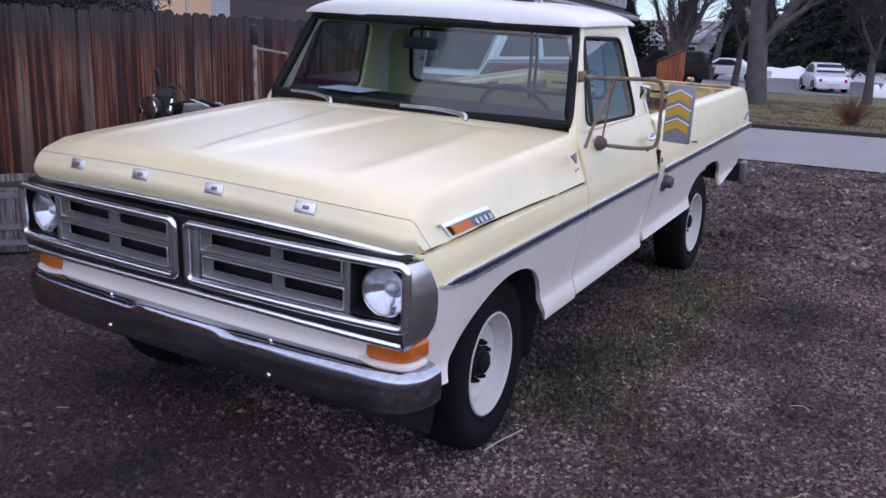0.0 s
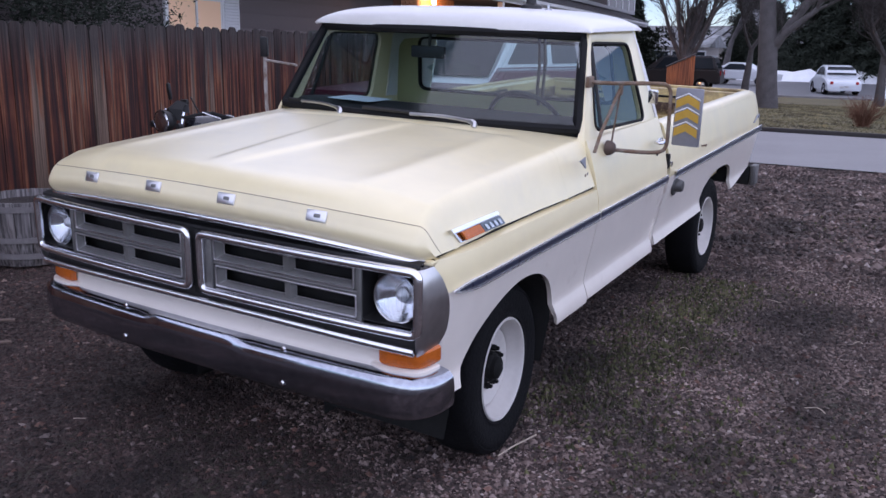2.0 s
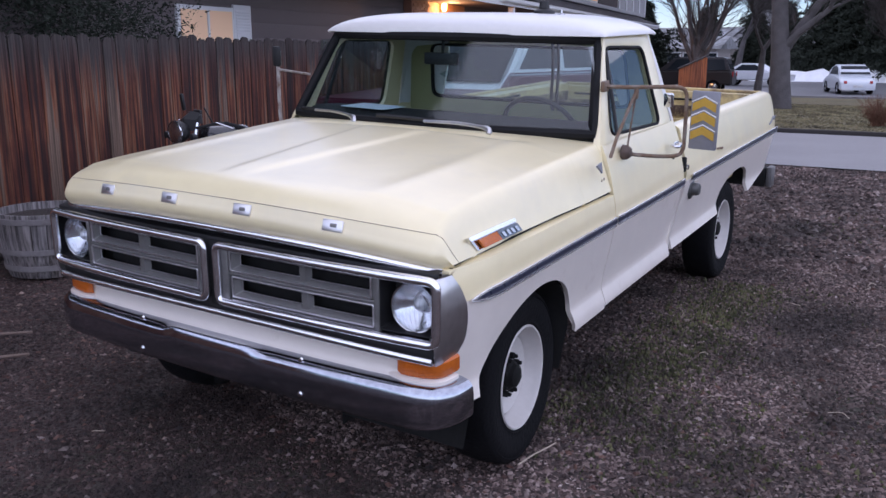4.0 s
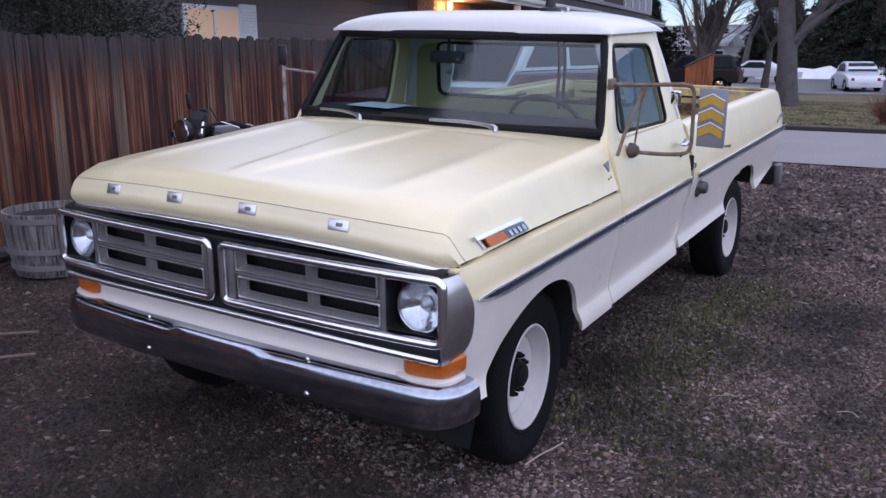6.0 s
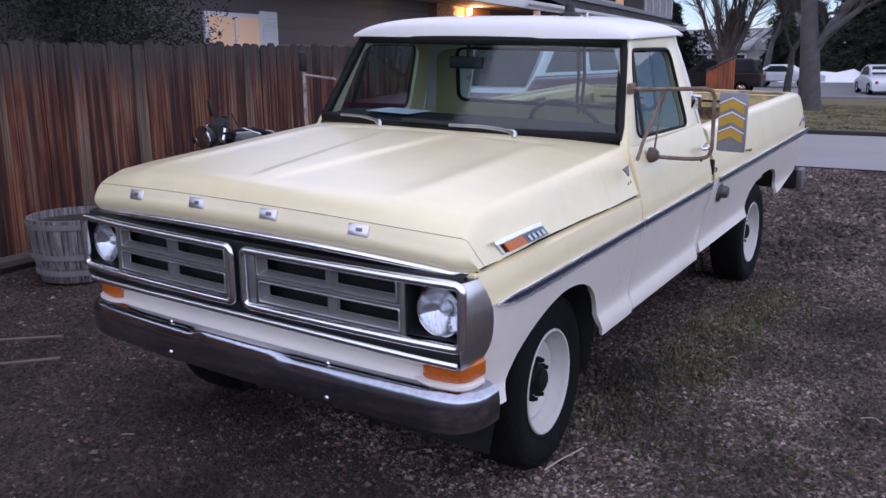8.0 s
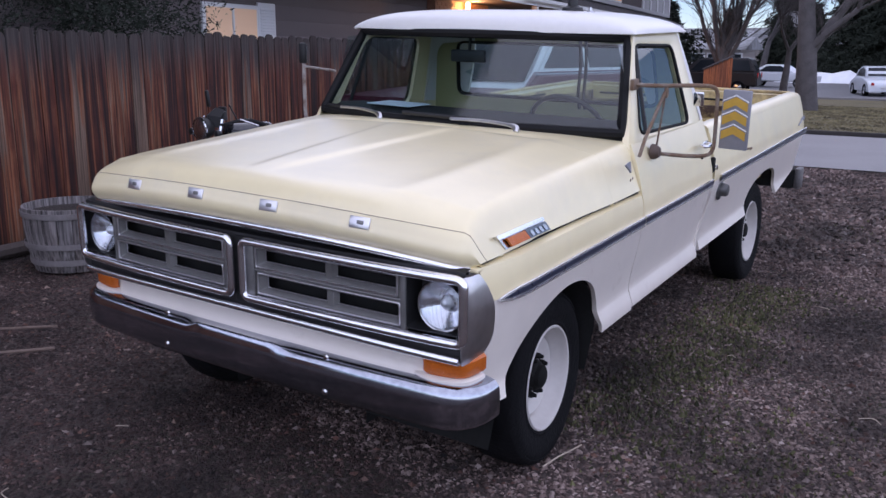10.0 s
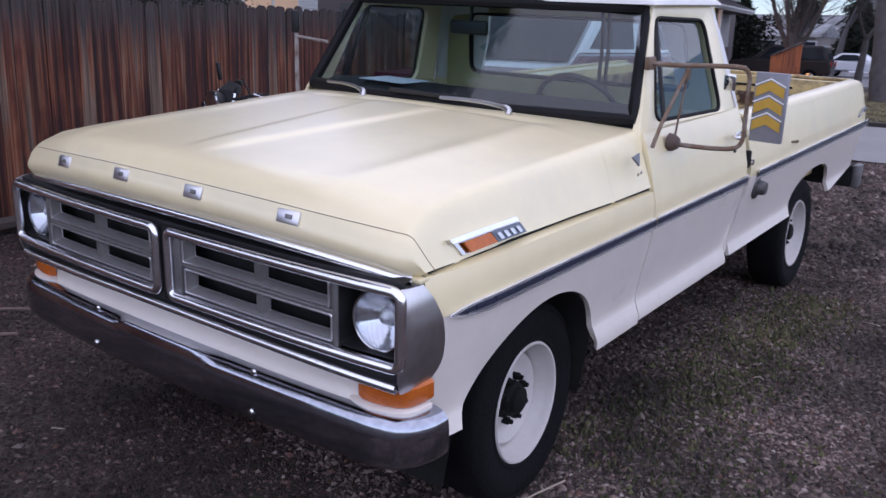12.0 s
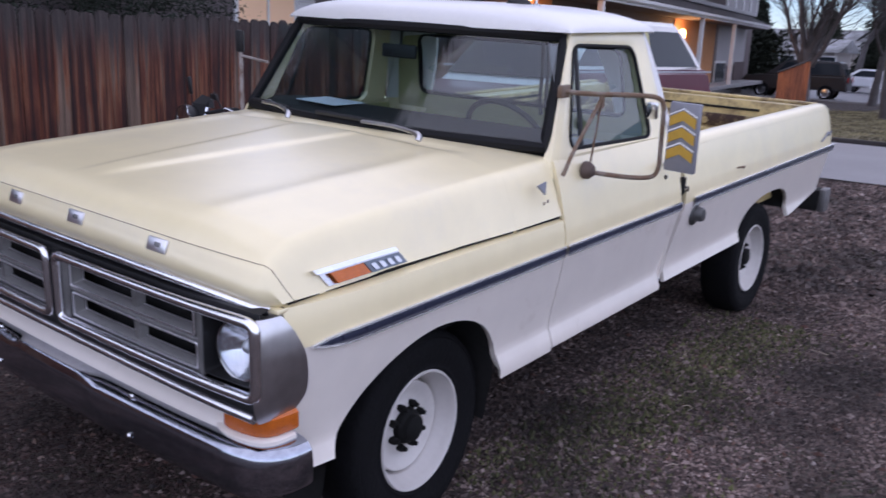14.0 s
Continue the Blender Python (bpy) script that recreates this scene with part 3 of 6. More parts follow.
def bezel():
    """The brushed cheek that wraps from beside the lamp round to the fender, bowed along its rear edge."""
    rows = []
    for k in range(21):
        a = -1 + 2 * k / 20
        a = math.copysign(1 - (1 - abs(a)) ** 1.5, a)
        z = 0.822 + 0.149 * a
        back = -0.552 - (0.085 * ((z - 0.745) / 0.23) ** 2 if z > 0.745 else 0.045 * ((0.745 - z) / 0.075) ** 2)
        tuck = abs(a) ** 4
        row = []
        outer = side_x(back, z) + 0.004
        for i in range(10):
            b = math.pi / 2 * i / 9
            x = 0.950 - 0.016 * tuck + (outer - 0.950 + 0.016 * tuck) * math.sin(b)
            y = -0.732 + 0.030 * tuck * math.cos(b) + (back + 0.732) * (1 - math.cos(b)) ** 0.9
            row.append((x, y, z))
        rows.append(row)
    return thick(grid(rows), 0.006)


both("fender_cap", lambda: box((0.925, -0.612, 0.979), (0.055, 0.070, 0.016), 0.006), CREAM)
both("headlight_bezel", bezel, BEZEL, "dull chrome wraparound bezel", smooth=60)
both("grille_header", lambda: grid([[(x, grille_y(x) + 0.012, 0.960), (x, grille_y(x) + 0.014, 0.985), (x, grille_y(x) + 0.045, 0.992)] for x in (0.0 + 0.94 * i / 16 for i in range(17))]), BLACK, parents=grilles)
truck_part("lower_molding", tube([(x, grille_y(x) - 0.006, 0.704 - 0.012 * (abs(x) / 0.95) ** 2) for x in (-0.932 + 1.864 * i / 30 for i in range(31))], 0.0150, 10), TRIM, "chrome strip below the grille")
truck_part("molding_web", grid([[(x, grille_y(x) + 0.008, z) for z in (0.69, 0.75)] for x in (-0.94 + 1.88 * i / 20 for i in range(21))]), BLACK)


def apron():
    rows = []
    for i in range(41):
        x = -0.925 + 1.85 * i / 40
        e = (abs(x) / 0.925) ** 12
        y = grille_y(x) + 0.036 + 0.02 * e
        back = 0.012 * min(1, max(0, (abs(x) - 0.757) / 0.018))
        rows.append([(x, y + back, 0.694), (x, y - 0.004 + back, 0.68), (x, y - 0.010 + back, 0.64), (x, y - 0.014 + back, 0.617), (x, y - 0.022, 0.606), (x, y - 0.02, 0.57), (x, y + 0.02, 0.55)])
    return thick(grid(rows), 0.004)


truck_part("apron", apron(), WHITE, "white valance panel above the bumper")
both("fender_nose", lambda: grid([[(0.88, -0.650, z), (0.915, -0.634, z), (side_x(-0.622, z) - 0.002, -0.620, z)] for z in (0.47, 0.55, 0.62, 0.70, 0.80, 0.90, 0.97)]), WHITE)


def valance():
    """The white corner below the turn signal, round to the fender."""
    path = smooth_path([(0.750, -0.704, 0), (0.80, -0.718, 0), (0.86, -0.717, 0), (0.917, -0.701, 0), (0.946, -0.672, 0), (0.957, -0.635, 0), (0.960, -0.592, 0)], 4)
    rows = []
    for p in path:
        cx, cy = p.x - 0.84, p.y + 0.60
        k = 0.06 / math.hypot(cx, cy)
        rows.append([(p.x - cx * k, p.y - cy * k, 0.618), (p.x - cx * k * 0.1, p.y - cy * k * 0.1, 0.616), (p.x, p.y, 0.611), (p.x + 0.002, p.y, 0.575), (p.x - 0.004, p.y + 0.004, 0.52), (p.x - 0.02, p.y + 0.02, 0.48)])
    return thick(grid(rows), 0.003)


both("fender_valance", valance, WHITE)


def signal():
    """A lens that wraps round the corner under the bezel."""
    rows = []
    for p in smooth_path([(0.778, -0.690, 0), (0.80, -0.712, 0), (0.86, -0.708, 0), (0.915, -0.692, 0), (0.942, -0.664, 0), (0.952, -0.625, 0), (0.956, -0.580, 0)], 3):
        cx, cy = p.x - 0.84, p.y + 0.60
        k = 0.03 / math.hypot(cx, cy)
        ix, iy = p.x - cx * k, p.y - cy * k
        rows.append([(ix, iy, 0.684), (p.x - cx * k * 0.25, p.y - cy * k * 0.25, 0.682), (p.x, p.y, 0.674), (p.x, p.y, 0.63), (p.x - cx * k * 0.25, p.y - cy * k * 0.25, 0.620), (ix, iy, 0.618)])
    return thick(grid(rows), 0.004)


both("turn_signal", signal, AMBER, "amber plastic turn signal")


def bumper():
    path = [(0.12 * i, -0.785 + 0.030 * (0.12 * i / 0.84) ** 2) for i in range(8)] + [(0.90, -0.743), (0.945, -0.722), (0.98, -0.684), (0.999, -0.645), (1.006, -0.610), (1.008, -0.578)]
    path = [(-x, y) for x, y in path[:0:-1]] + path
    dense = smooth_path([(x, y, 0) for x, y in path], 4)
    rows = []
    for i, p in enumerate(dense):
        a, b = dense[max(i - 1, 0)], dense[min(i + 1, len(dense) - 1)]
        d = (b - a).normalized()
        out = Vector((d.y, -d.x, 0))
        up = 0.030 / (1 + math.exp((abs(p.x + 0.010) - 0.222) / 0.010))
        end = max(0, (abs(p.x) - 0.9) / 0.11)
        prof = [(-0.115, 0.612), (-0.085, 0.609), (-0.040, 0.604), (-0.020, 0.599 + up * 0.35), (-0.008, 0.590 + up * 0.75), (-0.001, 0.577 + up), (0.003, 0.545 + up * 0.3), (0.003, 0.510), (0.001, 0.480), (-0.004, 0.462 + 0.010 * end), (-0.014, 0.448 + 0.014 * end), (-0.040, 0.442 + 0.016 * end)]
        rows.append([(p.x + out.x * o, p.y + out.y * o, z - 0.004 * end) for o, z in prof])
    return thick(grid(rows), 0.004)


bump = truck_part("front_bumper", bumper(), BUMPER, "dented chrome front bumper", smooth=50)
for xb, zb in ((-0.395, 0.604), (-0.385, 0.484), (0.416, 0.603), (0.425, 0.484)):
    truck_part("bumper_bolt", lathe([(0.0, -0.008), (0.008, -0.006), (0.012, 0.0)], 10, axis="Y", m=Matrix.Translation((xb, -0.781 if zb < 0.5 else -0.757, zb))), CHROME, parent=bump)
both("bumper_bracket", lambda: box((0.42, -0.60, 0.50), (0.06, 0.30, 0.10), 0.01), VOID)
# hood lip, shadow gap, badge plaques, leading seam
truck_part("hood_lip", tube([(x, nose_y(x) - 0.010, LIP(x) - 0.009) for x in (-0.925 + 1.85 * i / 50 for i in range(51))], 0.0155, 10), TRIM, "chrome strip along the hood lip")
# Shade under the lip, put in as a near-black sheet.
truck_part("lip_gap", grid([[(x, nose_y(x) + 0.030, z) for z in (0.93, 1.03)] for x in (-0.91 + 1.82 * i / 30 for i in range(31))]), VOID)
def nose_t(x, z):
    """Where the rolled nose reaches a height."""
    lo, hi = 0.0, 1.0
    for _ in range(30):
        mid = (lo + hi) / 2
        lo, hi = (mid, hi) if hood_point(x, mid)[2] < z else (lo, mid)
    return lo


for xb in (-0.567, -0.195, 0.17, 0.553):
    zb = 1.114 - 0.014 * (xb / 0.56) ** 2
    p0, p1 = Vector(hood_point(xb, nose_t(xb, zb - 0.02))), Vector(hood_point(xb, nose_t(xb, zb + 0.02)))
    m = Matrix.Translation(p0.lerp(p1, 0.5)) @ Matrix.Rotation(math.atan2(p1.y - p0.y, p1.z - p0.z) * -1, 4, "X") @ Matrix.Rotation(math.atan(0.16 * xb), 4, "Z")
    bm = box((0, 0, 0), (0.080, 0.010, 0.040), 0.004, m=m)
    truck_part("hood_badge", bm, BRIGHT, "small chrome badge plaque", hood)
    truck_part("badge_inset", box((0.004, -0.004, 0.001), (0.026, 0.006, 0.013), 0.002, m=m), GRILLE, parent=hood)
seam = [(x, nose_t(x, 1.141 - 0.043 * (abs(x) / 0.916) ** 2.4)) for x in (-0.905 + 1.81 * i / 80 for i in range(81))]
seam = [(s * (0.957 - 0.006 * k - 0.0009 * k * k), max(0, seam[0][1] - 0.0)) for s in (-1,) for k in range(6)] + seam + [((0.957 - 0.006 * k - 0.0009 * k * k), seam[-1][1]) for k in range(5, -1, -1)]
truck_part("hood_seam", tube([Vector(hood_point(x, t)) + Vector((0, -0.0005, 0.0005)) for x, t in seam], 0.0011, 5), RUSTY, parent=hood)
# Near-black sheets behind the panel joints give the gaps their shade.
both("fender_gap", lambda: grid([[(lerp_x(y, HOOD_FOOT) - 0.014, y, z) for z in (0.95, 1.004)] for y in (-0.60, -0.3, 0.0, 0.45, 0.757)]), VOID)
both("door_gap", lambda: grid([[(lerp_x(z, SIDE) - 0.022, y, z) for y in (0.70, 0.76, 0.90)] for z in (0.47, 0.55, 0.70, 0.866, 1.0, 1.10)]), VOID)
both("cab_gap", lambda: grid([[(lerp_x(z, SIDE) - 0.024, y + lean(1.87, z), z) for y in (1.75, 2.0)] for z in (0.48, 0.55, 0.70, 0.866, 1.0, 1.10)]), VOID)


# ---- side trim, lamps, badges ----
def strip(y0, y1, tip):
    ysn = [y0 + (y1 - y0) * i / 24 for i in range(25)]
    rows = []
    for y in ysn:
        h = 0.017 * (min(1, (y - y0) / 0.12) ** 0.6 if tip else 1)
        rows.append([(side_x(y, 0.866 + k * h) + d, y, 0.866 + k * h) for k, d in ((-1, 0.003), (-0.7, 0.010), (0, 0.012), (0.7, 0.010), (1, 0.003))])
    return grid(rows)


def strip_edge(y0, y1, tip, s):
    pts = []
    for i in range(25):
        y = y0 + (y1 - y0) * i / 24
        h = 0.018 * (min(1, (y - y0) / 0.12) ** 0.6 if tip else 1)
        z = 0.866 + s * h
        pts.append((side_x(y, z) + 0.008, y, z))
    return tube(pts, 0.0060, 6)


for y0, y1, tip in ((-0.555, 0.752, True), (0.770, 1.842, False), (2.0, 4.50, False)):
    moldings = both("side_molding", lambda: strip(y0, y1, tip), BLUE, "blue side molding with chrome edges")
    for s in (-1, 1):
        both("molding_edge", lambda: strip_edge(y0, y1, tip, s), TRIM, parents=moldings)


def hood_edge(z, y=-0.3):
    """Where the hood's flank stands at a height."""
    lo, hi = 0.5, 0.98
    for _ in range(30):
        mid = (lo + hi) / 2
        lo, hi = (mid, hi) if hood_z(mid, y) > z else (lo, mid)
    return lo


def flank(y0, y1, z0, z1, out, thickn, slant=0.0):
    rows = []
    for i in range(9):
        y = y0 + (y1 - y0) * i / 8
        rows.append([(hood_edge(z, y) + out, y + slant * (z - z0), z) for z in (z0, (z0 + z1) / 2, z1)])
    return thick(grid(rows), thickn)


markers = both("side_marker", lambda: flank(-0.462, -0.134, 1.011, 1.056, 0.006, 0.016, -0.75), CHROME_DULL, "chrome side marker with amber lens")
both("marker_hood", lambda: flank(-0.504, -0.168, 1.052, 1.065, 0.017, 0.018, -0.75), CHROME, parents=markers)
both("marker_lens", lambda: flank(-0.432, -0.300, 1.016, 1.047, 0.018, 0.008, -0.75), AMBER, "amber lens", markers)
PLATE = mat("grey badge plate", (0.16, 0.19, 0.23), 0.4, 0.5)
both("marker_plate", lambda: flank(-0.292, -0.142, 1.014, 1.047, 0.016, 0.008, -0.75), PLATE, parents=markers)
for k in range(4):
    both("plate_bar", lambda: flank(-0.282 + 0.033 * k, -0.264 + 0.033 * k, 1.021, 1.040, 0.020, 0.004, -0.75), CHROME_DULL, parents=markers)
GREYBLUE = mat("grey blue enamel", (0.22, 0.23, 0.27), 0.4, 0.3)


def emblem():
    bm = bmesh.new()
    vs = [bm.verts.new((0.966 - 0.35 * (z - 1.124) + 0.004, y, z)) for y, z in ((0.585, 1.142), (0.645, 1.150), (0.632, 1.125), (0.622, 1.106), (0.608, 1.122))]
    bm.faces.new(vs)
    thick(bm, 0.008)
    return bm


both("cowl_emblem", emblem, GREYBLUE, "small worn shield emblem")
both("emblem_hole", lambda: lathe([(0.0, 0.003), (0.006, 0.002), (0.007, 0.0)], 8, lathe([(0.0, 0.003), (0.006, 0.002), (0.007, 0.0)], 8, m=Matrix.Translation((0.977, 0.612, 1.075))), m=Matrix.Translation((0.976, 0.640, 1.078))), RUSTY)


# door hardware
def handle():
    bm = box((0.992, 1.665, 1.100), (0.012, 0.075, 0.034), 0.005)
    tube(smooth_path([(0.985, 1.60, 1.100), (1.012, 1.59, 1.098), (1.018, 1.64, 1.096), (1.012, 1.70, 1.096), (0.995, 1.715, 1.098)], 4), 0.009, 8, bm)
    return bm


both("door_handle", handle, CHROME, "chrome door handle", doors)
both("door_lock", lambda: lathe([(0.0, 0.012), (0.009, 0.010), (0.011, 0.0)], 12, m=Matrix.Translation((0.972, 1.685, 1.025))), BLACK, parents=doors)
truck_part("fuel_filler", lathe([(0.0, 0.055), (0.030, 0.052), (0.036, 0.040), (0.038, 0.012), (0.055, 0.008), (0.062, 0.0)], 20, m=Matrix.Translation((0.986, 2.06, 0.790))), mat("dull filler metal", (0.10, 0.10, 0.10), 0.5, 0.6, var=0.4), "dark metal fuel filler cap")
both("tie_hook", lambda: tube(smooth_path([(0.96, 2.60, 0.952), (0.998, 2.60, 0.957), (1.012, 2.64, 0.959), (0.998, 2.68, 0.945)], 4), 0.006, 6), RUSTY)
both("bed_emblem", lambda: tube(smooth_path([(0.998, 4.20, 0.935), (1.003, 4.24, 0.955), (1.0, 4.28, 0.965), (0.998, 4.33, 0.985), (1.0, 4.36, 0.96), (1.0, 4.38, 0.99)], 4), 0.006, 6), GREYBLUE)
# rear bumper with light end caps
rear = truck_part("rear_bumper", box((0, 4.61, 0.45), (1.90, 0.14, 0.16), 0.015), VOID, "dark rear step bumper")
both("bumper_end", lambda: box((0.975, 4.60, 0.455), (0.05, 0.13, 0.17), 0.012), mat("grey steel", (0.16, 0.155, 0.155), 0.5, 0.4), parents=[rear, rear])
both("tail_light", lambda: box((0.90, 4.535, 0.86), (0.07, 0.03, 0.22), 0.012), mat("red lens", (0.35, 0.015, 0.012), 0.2))
both("spring_shackle", lambda: box((0.78, 3.74, 0.50), (0.05, 0.05, 0.20), 0.01), VOID)


# ---- towing mirrors ----
def mirror_frame():
    bm = tube(smooth_path([(0.862, 0.885, 1.456), (0.95, 0.935, 1.452), (1.10, 1.06, 1.452), (1.155, 1.105, 1.446), (1.175, 1.122, 1.42), (1.178, 1.126, 1.36), (1.180, 1.128, 1.22), (1.178, 1.126, 1.165), (1.160, 1.11, 1.135), (1.10, 1.06, 1.13), (1.0, 0.995, 1.138), (0.958, 0.968, 1.145)], 5), 0.0095, 8)
    tube([(0.985, 0.965, 1.425), (0.975, 0.93, 1.37), (0.955, 0.83, 1.23), (0.948, 0.785, 1.150)], 0.008, 6, bm)
    tube([(0.988, 0.972, 1.45), (0.960, 0.966, 1.15)], 0.0045, 6, bm)
    box((0.866, 0.885, 1.456), (0.02, 0.07, 0.05), 0.006, bm)
    box((0.988, 0.970, 1.428), (0.018, 0.022, 0.062), 0.005, bm)
    return bm


mirrors = [truck_part("mirror_arm", mirror_frame(), RUSTY, "rusty tubular towing mirror arm")]


def far_mirror_frame():
    bm = tube(smooth_path([(-0.862, 0.885, 1.44), (-0.98, 0.91, 1.445), (-1.12, 0.945, 1.45), (-1.15, 0.952, 1.45)], 4), 0.007, 8)
    tube(smooth_path([(-1.15, 0.952, 1.52), (-1.152, 0.952, 1.40), (-1.15, 0.95, 1.25), (-1.145, 0.95, 1.16), (-1.12, 0.955, 1.13), (-1.0, 0.955, 1.13), (-0.95, 0.955, 1.14)], 4), 0.011, 8, bm)
    return bm


mirrors.append(truck_part("mirror_arm", far_mirror_frame(), mat("flaking bracket paint", (0.42, 0.39, 0.37), 0.6, 0.2, stain=(0.14, 0.07, 0.04), stain_amount=0.45, stain_scale=20), "flaking white towing mirror arm"))
both("mirror_pivot", lambda: lathe([(0.0, 0.035), (0.022, 0.03), (0.034, 0.012), (0.036, -0.01)], 14, m=Matrix.Translation((0.952, 0.960, 1.150))), mat("rusted cast metal", (0.13, 0.095, 0.08), 0.7, 0.4, var=0.3), parents=mirrors)
BACKGREY = mat("grey mirror back", (0.25, 0.25, 0.28), 0.5, 0.3, var=0.12)
YELLOW = mat("yellow reflective tape", (0.52, 0.31, 0.035), 0.45, var=0.12)
TAPE = mat("white reflective tape", (0.85, 0.85, 0.86), 0.4, var=0.04)
MM = Matrix.Translation((1.264, 1.118, 1.302)) @ Matrix.Rotation(radians(-6), 4, "Z")
head = truck_part("mirror_head", box((0, 0.012, 0), (0.130, 0.022, 0.268), 0.006, m=MM), BACKGREY, "grey mirror back with yellow chevrons", mirrors[0])


def chevron(zc, h, w, lift):
    bm = bmesh.new()
    pts = [(-w, -h / 2 - 0.018), (0, -h / 2 + 0.010), (w, -h / 2 - 0.018), (w, h / 2 - 0.018), (0, h / 2 + 0.010), (-w, h / 2 - 0.018)]
    vs = [bm.verts.new(MM @ Vector((x, -lift, zc + z))) for x, z in pts]
    bm.faces.new((vs[0], vs[1], vs[4], vs[5]))
    bm.faces.new((vs[1], vs[2], vs[3], vs[4]))
    return thick(bm, 0.001)


for zc in (0.078, 0.014, -0.052):
    truck_part("yellow_chevron", chevron(zc - 0.002, 0.038, 0.056, 0.0035), YELLOW, parent=head, smooth=0)
    truck_part("white_chevron", chevron(zc + 0.024, 0.006, 0.060, 0.004), TAPE, parent=head, smooth=0)
head2 = truck_part("mirror_head", box((-1.15, 0.945, 1.525), (0.05, 0.022, 0.115), 0.010), BLACK, "black passenger mirror head", mirrors[1])
truck_part("mirror_glass", box((-1.15, 0.958, 1.525), (0.04, 0.003, 0.10)), CHROME, parent=head2)
# second small chrome mirror above the door handle
small = truck_part("small_mirror", box((1.03, 1.52, 1.165), (0.05, 0.02, 0.07), 0.008, m=Matrix.Rotation(radians(8), 4, "X")), CHROME, "small chrome door mirror", doors[0])


# ---- wipers, roof aerial ----
def wiper(px, py, ex, ey):
    return tube(smooth_path([(px, py, 1.262), (px - 0.02, py + 0.02, 1.282), ((px + ex) / 2, (py + ey) / 2 + 0.02, 1.285), (ex, ey, 1.275)], 4), [0.013] * 5 + [0.008] * 8, 6)


truck_part("wiper_arm", wiper(0.50, 0.45, 0.08, 0.585), BEZEL, "chrome wiper arm")
truck_part("wiper_arm", wiper(-0.26, 0.475, -0.66, 0.68), BEZEL, "chrome wiper arm")
truck_part("wiper_blade", tube([(0.20, 0.60, 1.278), (-0.20, 0.592, 1.285)], 0.011, 6), BLACK)
truck_part("wiper_blade", tube([(-0.45, 0.655, 1.272), (-0.80, 0.745, 1.27)], 0.011, 6), BLACK)
AER = Matrix.Translation((0.36, 1.30, 1.768))
aerial = truck_part("roof_aerial", lathe([(0.0005, 0.068), (0.022, 0.066), (0.028, 0.030), (0.052, 0.020), (0.058, 0.0)], 20, axis="Z", m=AER), BLACK, "black magnetic roof aerial base")
truck_part("whip", tube([(0.36, 1.30, 1.83), (0.36, 1.305, 2.35)], 0.0025, 5), BLACK, parent=aerial)
truck_part("roof_lamp", lathe([(0.0, 0.03), (0.006, 0.028), (0.007, 0.012), (0.018, 0.008), (0.02, 0.0)], 12, axis="Z", m=Matrix.Translation((0.47, 1.27, 1.763))), CHROME_DULL)

# ---- inside the cab ----
truck_part("dashboard", box((0, 0.90, 1.11), (1.66, 0.34, 0.17), 0.04), DASH, "black padded dashboard")
truck_part("dash_top", grid([[shield(u * 0.985, 0.0)[:2] + (1.226,) for u in (-1 + 0.1 * i for i in range(21))], [(u * 0.86, 0.93, 1.272) for u in (-1 + 0.1 * i for i in range(21))], [(u * 0.84, 1.11, 1.262) for u in (-1 + 0.1 * i for i in range(21))]]), DASH)
wheel_m = Matrix.Translation((0.43, 1.16, 1.19)) @ Matrix.Rotation(radians(-58), 4, "X")
steer = truck_part("steering_wheel", tube([wheel_m @ Vector((0.205 * math.cos(a), 0.205 * math.sin(a), 0)) for a in (2 * math.pi * k / 32 for k in range(33))], 0.013, 8, caps=False), BLACK, "large thin black steering wheel")
truck_part("steering_hub", tube([wheel_m @ Vector((-0.2, 0, 0)), wheel_m @ Vector((0, 0, -0.04)), wheel_m @ Vector((0.2, 0, 0))], 0.014, 6), BLACK, parent=steer)
truck_part("steering_column", tube([wheel_m @ Vector((0, 0, 0)), wheel_m @ Vector((0, 0, -0.3))], 0.025, 8), BLACK, parent=steer)
truck_part("seat", box((0, 1.52, 0.86), (1.5, 0.52, 0.18), 0.06), SEATV, "grey vinyl bench seat")
truck_part("seat_back", box((0, 1.74, 1.05), (1.5, 0.14, 0.40), 0.06, m=Matrix.Rotation(radians(-4), 4, "X")), SEATV)
truck_part("cab_floor", box((0, 1.30, 0.58), (1.75, 1.35, 0.03)), DASH)
truck_part("firewall", box((0, 0.72, 0.90), (1.75, 0.03, 0.60)), DASH)
both("door_lining", lambda: box((0.865, 1.30, 0.93), (0.03, 1.02, 0.50), 0.01), CREAM_SHADED, parents=doors)
truck_part("headliner", box((0, 1.38, 1.662), (1.46, 0.76, 0.012), 0.004), CREAM_SHADED)
mir = truck_part("rear_view_mirror", box((-0.067, 0.985, 1.545), (0.205, 0.022, 0.062), 0.010), BLACK, "black rear-view mirror")
truck_part("mirror_stem", tube([(-0.06, 0.985, 1.57), (-0.05, 0.98, 1.66)], 0.008, 6), BLACK, parent=mir)
truck_part("paper_sheet", box((-0.58, 0.90, 1.279), (0.30, 0.19, 0.003), m=Matrix.Rotation(radians(-6), 4, "Z")), PAPER, "pale paper lying on the dashboard")
for xb in (0.20, 0.235):
    truck_part("seat_belt", tube(smooth_path([(xb, 1.78, 1.63), (xb + 0.01, 1.78, 1.45), (xb - 0.005, 1.80, 1.30), (xb + 0.01, 1.80, 1.22)], 4), 0.011, 6), BLACK, "black hanging seat belt")


